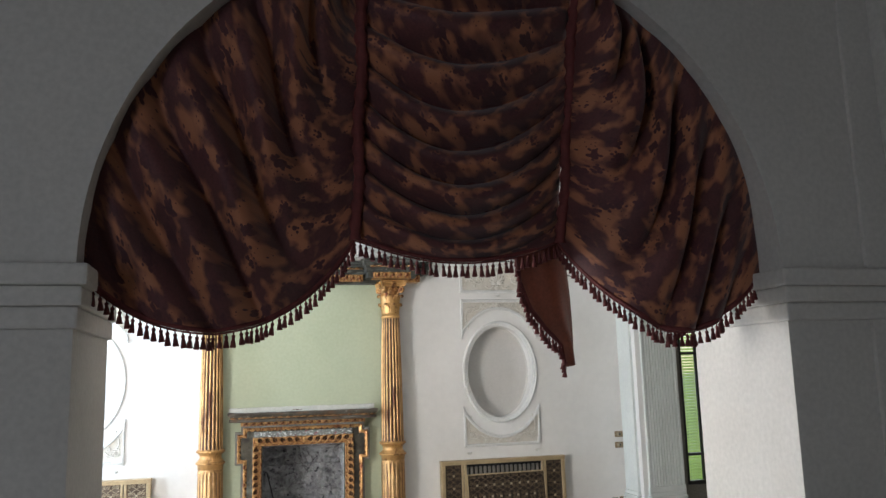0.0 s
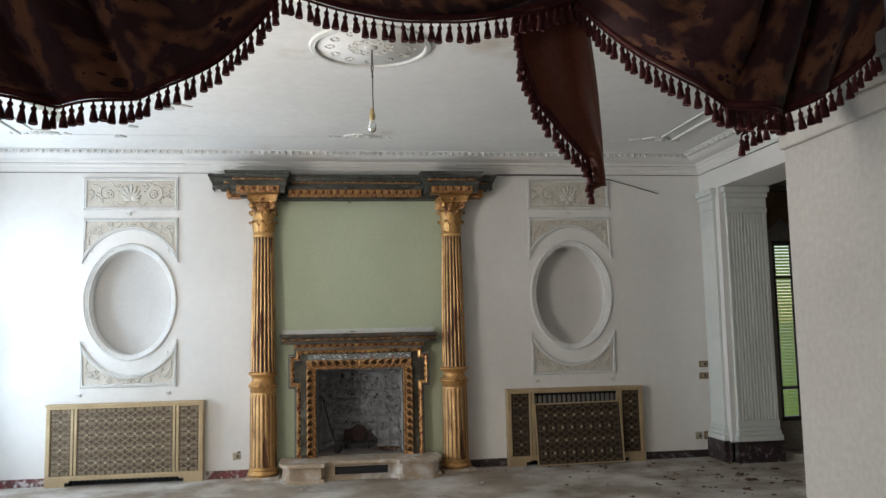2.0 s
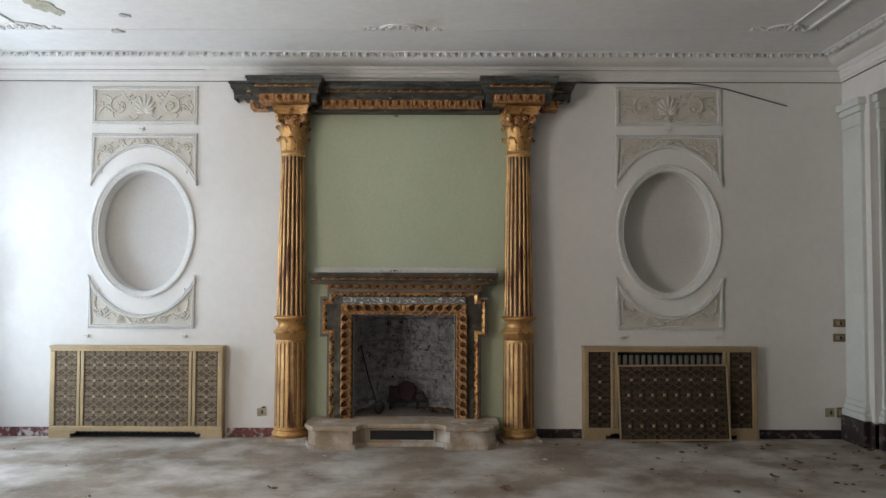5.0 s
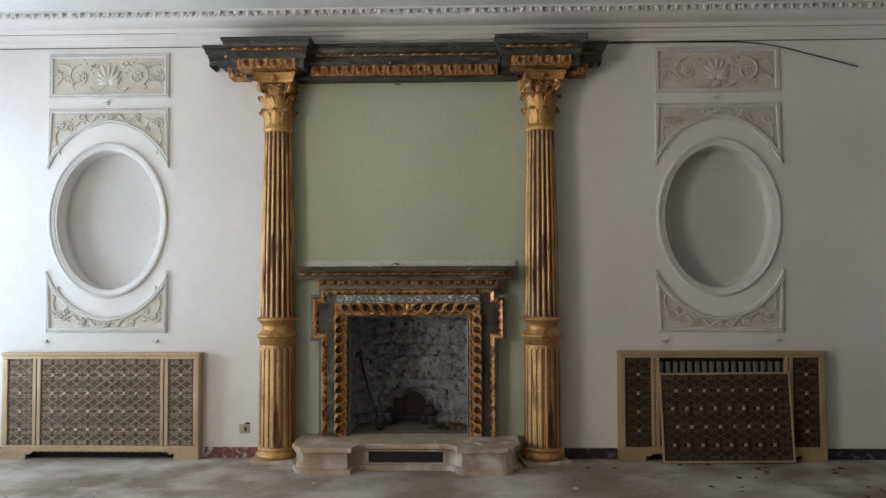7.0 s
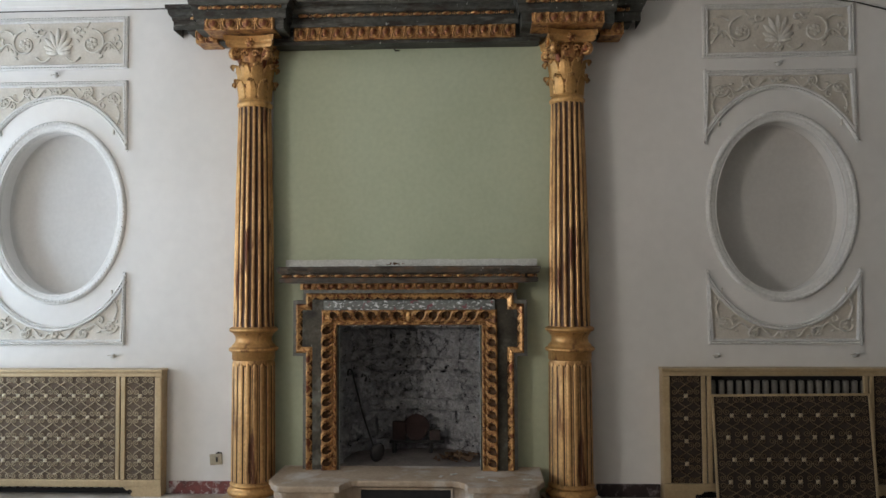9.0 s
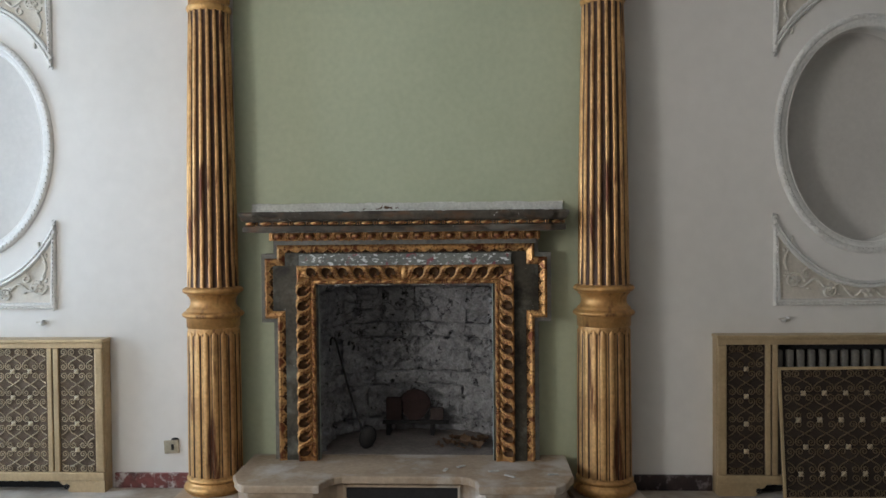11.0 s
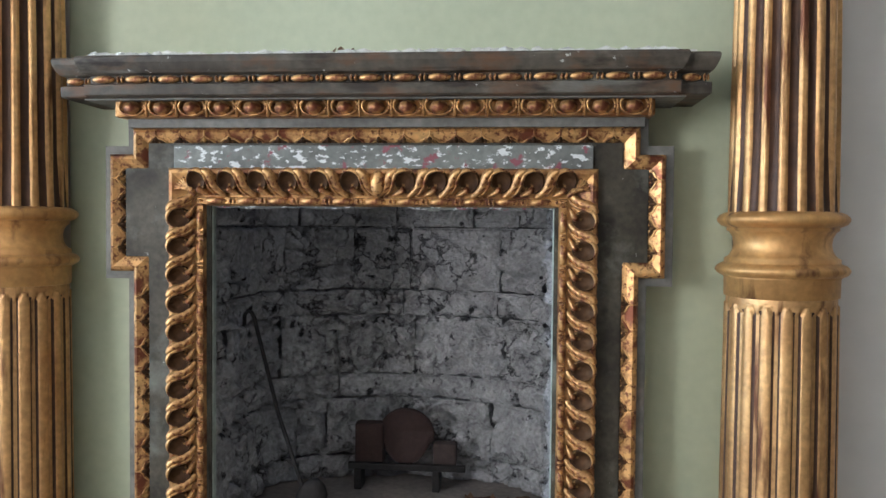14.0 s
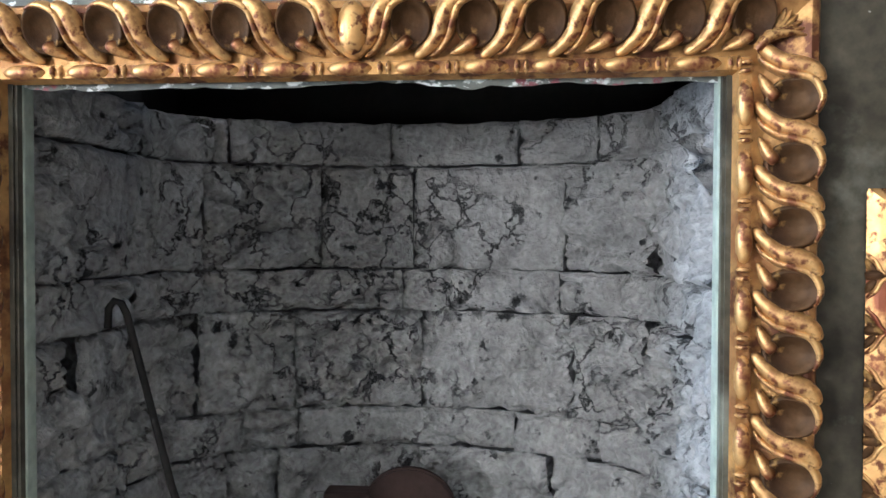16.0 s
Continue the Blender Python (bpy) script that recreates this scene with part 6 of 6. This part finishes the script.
TASSEL = Runner(tassel_mesh())


def fringe(line, parent, pitch=0.0205, first=0.0):
    """Braid along the edge and tassels hanging from it."""
    tubes("braid", [[tuple(p + Vector((0, -0.003, 0.006))) for p in line]], 0.007, BRAID, parent, 6, 0.7)
    tubes("cord", [[tuple(p + Vector((0, 0.0, -0.004))) for p in line]], 0.003, BRAID, parent, 5)
    rnd = random.Random(len(line))
    run = first
    for a, b in zip(line, line[1:]):
        L = (b - a).length
        while run < L:
            p = a.lerp(b, run / L)
            TASSEL.put(pose(p.x, p.y, p.z - 0.003, rnd.uniform(-6, 6), rnd.uniform(-7, 7), rnd.uniform(0, 360)) @ Matrix.Diagonal((1, 1, rnd.uniform(0.92, 1.06), 1)), parent)
            run += pitch
        run -= L


for kind in ("left", "mid", "right"):
    ob, low = swag(kind)
    fringe(low, ob)

# gathered upright bands between the swags
for x in (EL, ER):
    verts, faces = [], []
    top = edge_z(x)
    for j in range(61):
        z = top + (JZ - 0.01 - top) * j / 60
        w = 0.018 + 0.004 * math.sin(j * 1.7)
        for q in range(7):
            a = math.pi * q / 6
            verts.append((x + w * math.cos(a) + 0.004 * math.sin(j * 0.3), -0.035 - 0.23 * (1 - j / 60) - 0.022 * math.sin(a) - 0.004 * math.sin(j * 2.1), z))
    for j in range(60):
        for q in range(6):
            faces.append((j * 7 + q, j * 7 + q + 1, j * 7 + q + 8, j * 7 + q + 7))
    link_mesh("gathered_band", verts, faces, BRAID, curtain, True)


# satin-lined tail hanging behind the swags
def tail(points_l, points_r, mat, y0, y1, label):
    verts, faces = [], []
    n, m = 24, 12
    left = []
    for j in range(n + 1):
        t = j / n
        k = t * (len(points_l) - 1)
        a = min(int(k), len(points_l) - 2)
        l, r = Vector(points_l[a]).lerp(Vector(points_l[a + 1]), k - a), Vector(points_r[a]).lerp(Vector(points_r[a + 1]), k - a)
        for i in range(m + 1):
            u = i / m
            p = l.lerp(r, u)
            y = y0 + (y1 - y0) * t + 0.018 * math.sin(u * 7 + 1.5 * t) * (0.5 + 0.5 * t)
            verts.append((p.x, y, p.y))
            if i == 0:
                left.append(Vector(verts[-1]))
    for j in range(n):
        for i in range(m):
            a = j * (m + 1) + i
            faces.append((a, a + 1, a + m + 2, a + m + 1))
    ob = link_mesh("tail", verts, faces, mat, curtain, True, None, label)
    s = ob.modifiers.new("thickness", "SOLIDIFY"); s.thickness = 0.004
    return left


L = [(0.855 - ARCH_X, 0.10), (0.862 - ARCH_X, -0.02), (0.90 - ARCH_X, -0.11), (0.955 - ARCH_X, -0.175), (1.012 - ARCH_X, -0.225), (1.024 - ARCH_X, -0.295)]
Rr = [(1.01 - ARCH_X, 0.12), (1.028 - ARCH_X, 0.04), (1.040 - ARCH_X, -0.06), (1.046 - ARCH_X, -0.14), (1.05 - ARCH_X, -0.215), (1.056 - ARCH_X, -0.285)]
L, Rr = [(x + 0.012, z + 0.01) for x, z in L], [(x + 0.012, z + 0.01) for x, z in Rr]


def farther(points, y0, y1):
    """The tail hangs away from the arch towards the room: its foot lies deeper, and wider in step."""
    out = []
    for i, (x, z) in enumerate(points):
        t = i / (len(points) - 1)
        f = 1 + (y1 - y0) * t / CY
        out.append(((x + ARCH_X) * f - ARCH_X, (z + 2.2 - 1.89) * f + 1.89 - 2.2))
    return out


L, Rr = farther(L, 0.03, 0.145), farther(Rr, 0.03, 0.145)
edge = tail(L, Rr, SATIN, 0.0, 0.145, "russet satin tail with fringe")
fringe(edge, curtain, 0.018)
L2 = [(1.30 - ARCH_X, 0.05), (1.33 - ARCH_X, -0.05), (1.36 - ARCH_X, -0.11), (1.395 - ARCH_X, -0.178)]
R2 = [(1.60 - ARCH_X, 0.05), (1.56 - ARCH_X, -0.05), (1.52 - ARCH_X, -0.09), (1.475 - ARCH_X, -0.128)]
edge = tail(L2, R2, BROCADE, 0.02, 0.01, "short brocade tail")
fringe([Vector((x - ARCH_X, 0.01, z)) for x, z in ((1.395, -0.178), (1.42, -0.163), (1.45, -0.145), (1.475, -0.128), (1.52, -0.098))], curtain, 0.018)

# ---- ceiling rose, lamp, ornaments, damage ----
rose = thing("ceiling_rose", 0.728, 6.27, TOP, "round white plaster ceiling rose with small flowers", "ceiling rose")
lathe("rim", [(0.436, 0.0), (0.434, -0.014), (0.422, -0.020), (0.412, -0.014), (0.404, -0.022), (0.392, -0.022), (0.386, -0.006), (0.384, 0.0)], RELIEF, rose, 64)
lathe("disc", [(0.39, 0.0), (0.388, -0.005), (0.0, -0.006)], CEILING, rose, 64)
fl = None
for i in range(24):
    a = 2 * math.pi * i / 12
    r = 0.29 if i < 12 else 0.13
    m = pose(r * math.cos(a + 0.26 * (i > 11)), r * math.sin(a + 0.26 * (i > 11)), -0.008, -90, 0, math.degrees(a)) @ Matrix.Diagonal((1.0, 1.2, 1.0, 1))
    o = new("flower", ROSETTE.data); o.parent = rose; o.matrix_basis = m
lathe("boss", [(0.05, 0.0), (0.048, -0.014), (0.035, -0.022), (0.02, -0.024)], RELIEF, rose, 24)
lamp = thing("pendant_bulb", 0.728, 6.27, TOP + 0.004, "bare unlit light bulb hanging on a twisted wire", "pendant lamp")
tubes("wire", [[(0, 0, 0.0), (0.006, 0, -0.08), (-0.004, 0, -0.17), (0.008, 0, -0.22), (0.004, 0, -0.30), (0.008, 0, -0.46)], [(0.01, 0.004, 0.0), (0.0, 0, -0.08), (0.012, 0, -0.16), (0.0, 0, -0.23)]], 0.004, CABLE, lamp, 6)
o = lathe("holder", [(0.006, -0.455), (0.014, -0.462), (0.016, -0.49), (0.021, -0.495), (0.021, -0.53), (0.017, -0.535)], SOCKET, lamp, 20)
o = lathe("bulb", [(0.015, -0.532), (0.016, -0.545), (0.026, -0.565), (0.031, -0.59), (0.026, -0.615), (0.012, -0.628), (0.002, -0.63)], GLASS, lamp, 20)
o.visible_shadow = False
for o in lamp.children:
    o.location.x = 0.004


def ceiling_ornament(x, y, rz, sx, name="ceiling_ornament"):
    e = thing(name, x, y, TOP, "white plaster leaf ornament on the ceiling moulding", "ceiling ornament", "ceiling ornaments")
    e.matrix_basis = pose(x, y, TOP, 0, 0, rz)
    bm = bmesh.new()
    rnd = random.Random(6)
    for i in range(46):
        u = rnd.uniform(-1, 1)
        ball(bm, u * 0.34 * sx, rnd.uniform(-0.03, 0.03) - 0.10 * (1 - abs(u)) * rnd.random(), -0.004, rnd.uniform(0.012, 0.026), rnd.uniform(0.008, 0.016), 0.014, 0, 1, rz=rnd.uniform(0, 180))
    part("leaves", bm, RELIEF, e, smooth=True)
    tubes("arched_rail", [[(0.17 * sx * math.cos(radians(a)), -0.02 - 0.12 * math.sin(radians(a)), -0.006) for a in range(0, 181, 15)]], 0.012, RELIEF, e, 6)
    return e


ceiling_ornament(0.735, 8.96, 0, 1.0)
ceiling_ornament(PX1 - 0.20, 8.94, 0, 0.85)
ceiling_ornament(PX0 + 0.20, 8.94, 0, 0.85)

DAMP = material("mouldy bare plaster", (0.50, 0.47, 0.38), (0.30, 0.30, 0.19), 0.9, big=7, fine=40, bump=0.5, depth=0.008)
FLAKE = material("curled paint flake", (0.6, 0.59, 0.56), (0.42, 0.4, 0.37), 0.8, big=8, fine=40)


def patch(name, x, y, rx, ry, rz, mat, label, seed, h=0.004):
    rnd = random.Random(seed)
    n = 26
    rr = [1 + 0.38 * math.sin(3 * k * 0.24 + seed) * rnd.random() + rnd.uniform(-0.22, 0.22) for k in range(n)]
    verts = [(rx * rr[k] * math.cos(2 * math.pi * k / n), ry * rr[k] * math.sin(2 * math.pi * k / n), 0) for k in range(n)]
    low = [(u * 0.96, v * 0.96, -h) for u, v, _ in verts]
    faces = [tuple(n + k for k in range(n))] + [(k, (k + 1) % n, n + (k + 1) % n, n + k) for k in range(n)]
    o = link_mesh(name, verts + low, faces, mat)
    o.matrix_basis = pose(x, y, TOP, 0, 0, rz)
    return tagged(o, label, "damage", kind="structure")


for i, (x, y, a, b, r) in enumerate(((-2.07, 7.74, 0.075, 0.15, 8), (-2.045, 7.98, 0.12, 0.20, -6), (-2.05, 8.22, 0.07, 0.13, 14), (-2.0, 8.44, 0.10, 0.17, -10))):
    patch("damp_patch", x, y, a, b, r, DAMP, "greenish mouldy patch where ceiling paint has fallen", 1 + i, 0.003 + 0.0012 * i)
for i, (x, y, a, b, r) in enumerate(((-1.02, 7.94, 0.07, 0.06, 10), (-0.90, 7.83, 0.13, 0.018, 25), (-1.20, 7.52, 0.06, 0.03, 0), (-1.10, 7.50, 0.06, 0.02, 20), (-1.46, 8.62, 0.045, 0.035, 30), (-1.68, 9.02, 0.05, 0.05, 70))):
    patch("paint_flake", x, y, a, b, r, FLAKE, "curled flake of loose ceiling paint", 5 + i, 0.012)

# ---- wall fittings ----
def switch(x, z, w, h, mat, inner, label, name="light_switch", group="", tilt=0):
    e = thing(name, x, WALL_Y, z, label, "wall fitting", group)
    e.matrix_basis = pose(x, WALL_Y, z, 0, tilt, 0)
    boxes("cover", [(-w / 2, w / 2, -0.010, 0.002, -h / 2, h / 2)], mat, e, 0.004)
    insert = boxes("insert", [(-w * 0.28, w * 0.28, -0.013, -0.008, -h * 0.27, h * 0.27)], inner, e, 0.002)
    boxes("rocker", [(w * 0.02, w * 0.20, -0.016, -0.012, -h * 0.22, h * 0.22)], BLACK, insert, 0.002)
    return e


switch(4.865, 1.094, 0.115, 0.075, BROWNPLATE, PLATE, "bronze wall switch plate with ivory insert", group="switches by the pier")
switch(4.862, 0.955, 0.115, 0.075, BROWNPLATE, PLATE, "bronze wall switch plate with ivory insert", group="switches by the pier")
switch(4.76, 0.25, 0.085, 0.085, PLATE, PLATE, "ivory wall socket plate", "wall_socket", "sockets by the pier")
switch(4.868, 0.25, 0.085, 0.095, BROWNPLATE, PLATE, "bronze wall socket plate", "wall_socket", "sockets by the pier")
so = switch(-0.625, 0.233, 0.085, 0.075, PLATE, PLATE, "ivory socket hanging out of its hole in the wall", "wall_socket", tilt=-4)
# flat black bump paints the dark of the hole, no opening is cut
bm = bmesh.new()
ball(bm, 0.022, -0.001, 0.036, 0.024, 0.004, 0.015)
part("hole", bm, JOINT_VOID, so, smooth=True)
cab = tubes("cable", [[(2.36, WALL_Y - 0.012, 3.392), (2.9, WALL_Y - 0.010, 3.394), (3.45, WALL_Y - 0.012, 3.388), (3.62, WALL_Y - 0.016, 3.37), (3.80, WALL_Y - 0.020, 3.335), (4.05, WALL_Y - 0.022, 3.265), (4.385, WALL_Y - 0.030, 3.168)]], 0.0055, CABLE)
tagged(cab, "dark loose cable drooping along the top of the wall", "cable")
nail = tubes("nail", [[(0.62, WALL_Y - 0.024, 3.075), (0.63, WALL_Y - 0.04, 3.058), (0.66, WALL_Y - 0.034, 3.060)]], 0.005, BLACK)
tagged(nail, "bent hook stuck in the green panel", "hook")

# ---- bay window with closed shutters ----
win = thing("window_1", 6.59, BAY_Y, 0.36, "tall dark framed window with yellow-green louvred shutters closed outside", "window")
boxes("window_frame", [(-0.66, -0.615, 0.02, 0.09, 0, 2.24), (0.615, 0.66, 0.02, 0.09, 0, 2.24), (-0.66, 0.66, 0.02, 0.09, 2.19, 2.24), (-0.66, 0.66, 0.02, 0.09, 0, 0.05)], WOODDARK, win, 0.004)
for x in (-0.375, 0.0, 0.375):
    boxes("mullion", [(x - 0.018, x + 0.018, 0.03, 0.075, 0.05, 2.19)], WOODDARK, win, 0.003)
for z in (0.40, 1.78):
    boxes("transom", [(-0.615, 0.615, 0.032, 0.073, z - 0.018, z + 0.018)], WOODDARK, win, 0.003)
o = boxes("pane", [(-0.615, 0.615, 0.052, 0.056, 0.05, 2.19)], GLASS, win, 0)
o.visible_shadow = False
slat = None
for i in range(56):
    m = pose(0, 0.20, 0.02 + i * 0.0405, 38, 0, 0)
    if slat is None:
        slat = boxes("shutter_slat", [(-0.66, 0.66, -0.024, 0.024, -0.004, 0.004)], SHUTTER, win, 0.002)
        slat.matrix_basis = m
    else:
        o = new("shutter_slat", slat.data); o.parent = win; o.matrix_basis = m
bt = thing("bay_valance", 6.3, BAY_Y - 0.1, 2.6, "brown draped valance over the bay window", "valance")
verts, faces = [], []
for j in range(13):
    for i in range(41):
        u, v = i / 40, j / 12
        verts.append((-0.75 + 1.9 * u, -0.05 - 0.04 * math.sin(14 * u + 3 * v), 0.62 - v * (0.34 + 0.30 * abs(math.cos(2.2 * math.pi * u)))))
for j in range(12):
    for i in range(40):
        a = j * 41 + i
        faces.append((a, a + 1, a + 42, a + 41))
o = link_mesh("drape", verts, faces, BROWN, bt, True)
s = o.modifiers.new("thickness", "SOLIDIFY"); s.thickness = 0.006
verts, faces = [], []
for j in range(9):
    for i in range(17):
        verts.append((-0.62 + 0.16 * i / 16 * (1 - 0.4 * j / 8), -0.02 - 0.03 * math.sin(i * 1.3), 0.5 - 0.75 * j / 8))
for j in range(8):
    for i in range(16):
        a = j * 17 + i
        faces.append((a, a + 1, a + 18, a + 17))
o = link_mesh("side_fall", verts, faces, BROWN, bt, True)
s = o.modifiers.new("thickness", "SOLIDIFY"); s.thickness = 0.006

# ---- litter on the floor ----
def scatter(name, mat, label, seed, count, zone, size):
    """Flat ragged crumbs lying on the floor, as one mesh."""
    rnd = random.Random(seed)
    verts, faces = [], []
    for i in range(count):
        x, y = zone(rnd)
        s = rnd.uniform(*size) * (2.4 if rnd.random() > 0.92 else 1)
        turn, asp = rnd.uniform(0, 6.28), rnd.uniform(0.25, 0.9)
        b, n = len(verts), 7
        for k in range(n):
            a = 2 * math.pi * k / n
            r = s * rnd.uniform(0.5, 1.2)
            u, v = r * math.cos(a), r * math.sin(a) * asp
            px, py = x + u * math.cos(turn) - v * math.sin(turn), y + u * math.sin(turn) + v * math.cos(turn)
            verts.append((px, py, 0.0005)); verts.append((px, py, 0.002 + rnd.uniform(0, 0.35) * s))
        verts.append((x, y, 0.003 + 0.3 * s))
        for k in range(n):
            k2 = (k + 1) % n
            faces.append((b + 2 * k, b + 2 * k2, b + 2 * k2 + 1, b + 2 * k + 1))
            faces.append((b + 2 * k + 1, b + 2 * k2 + 1, b + 2 * n))
    return tagged(link_mesh(name, verts, faces, mat), label, "debris", kind="stuff")


scatter("floor_litter", LEAF, "dark crumbs and leaf litter scattered on the floor", 31, 150, lambda r: (r.triangular(2.0, 5.6, 4.9), r.uniform(6.0, 9.75)), (0.008, 0.03))
scatter("floor_grit", LEAF, "dark grit scattered on the floor", 33, 90, lambda r: (r.uniform(-3.2, 4.5), r.uniform(5.0, 9.7)), (0.004, 0.012))
scatter("plaster_crumbs", DUST, "white plaster crumbs scattered on the floor", 35, 120, lambda r: (r.uniform(-3.2, 3.5), r.uniform(5.5, 9.7)), (0.004, 0.012))
random.seed(41)
for x, y, r in ((4.6, 8.7, 0.07), (4.9, 8.3, 0.06), (3.6, 8.4, 0.05), (4.3, 8.0, 0.06), (5.1, 8.9, 0.05), (4.0, 8.9, 0.045), (1.55, 8.05, 0.05), (-0.1, 8.0, 0.04), (3.3, 7.7, 0.05)):
    o = leaf_shape("dry_leaf", r)
    o.matrix_basis = pose(x, y, 0.012, random.uniform(-12, 12), random.uniform(-12, 12), random.uniform(0, 360))
    tagged(o, "dry brown leaf lying on the dusty floor", "leaf", "dry leaves")
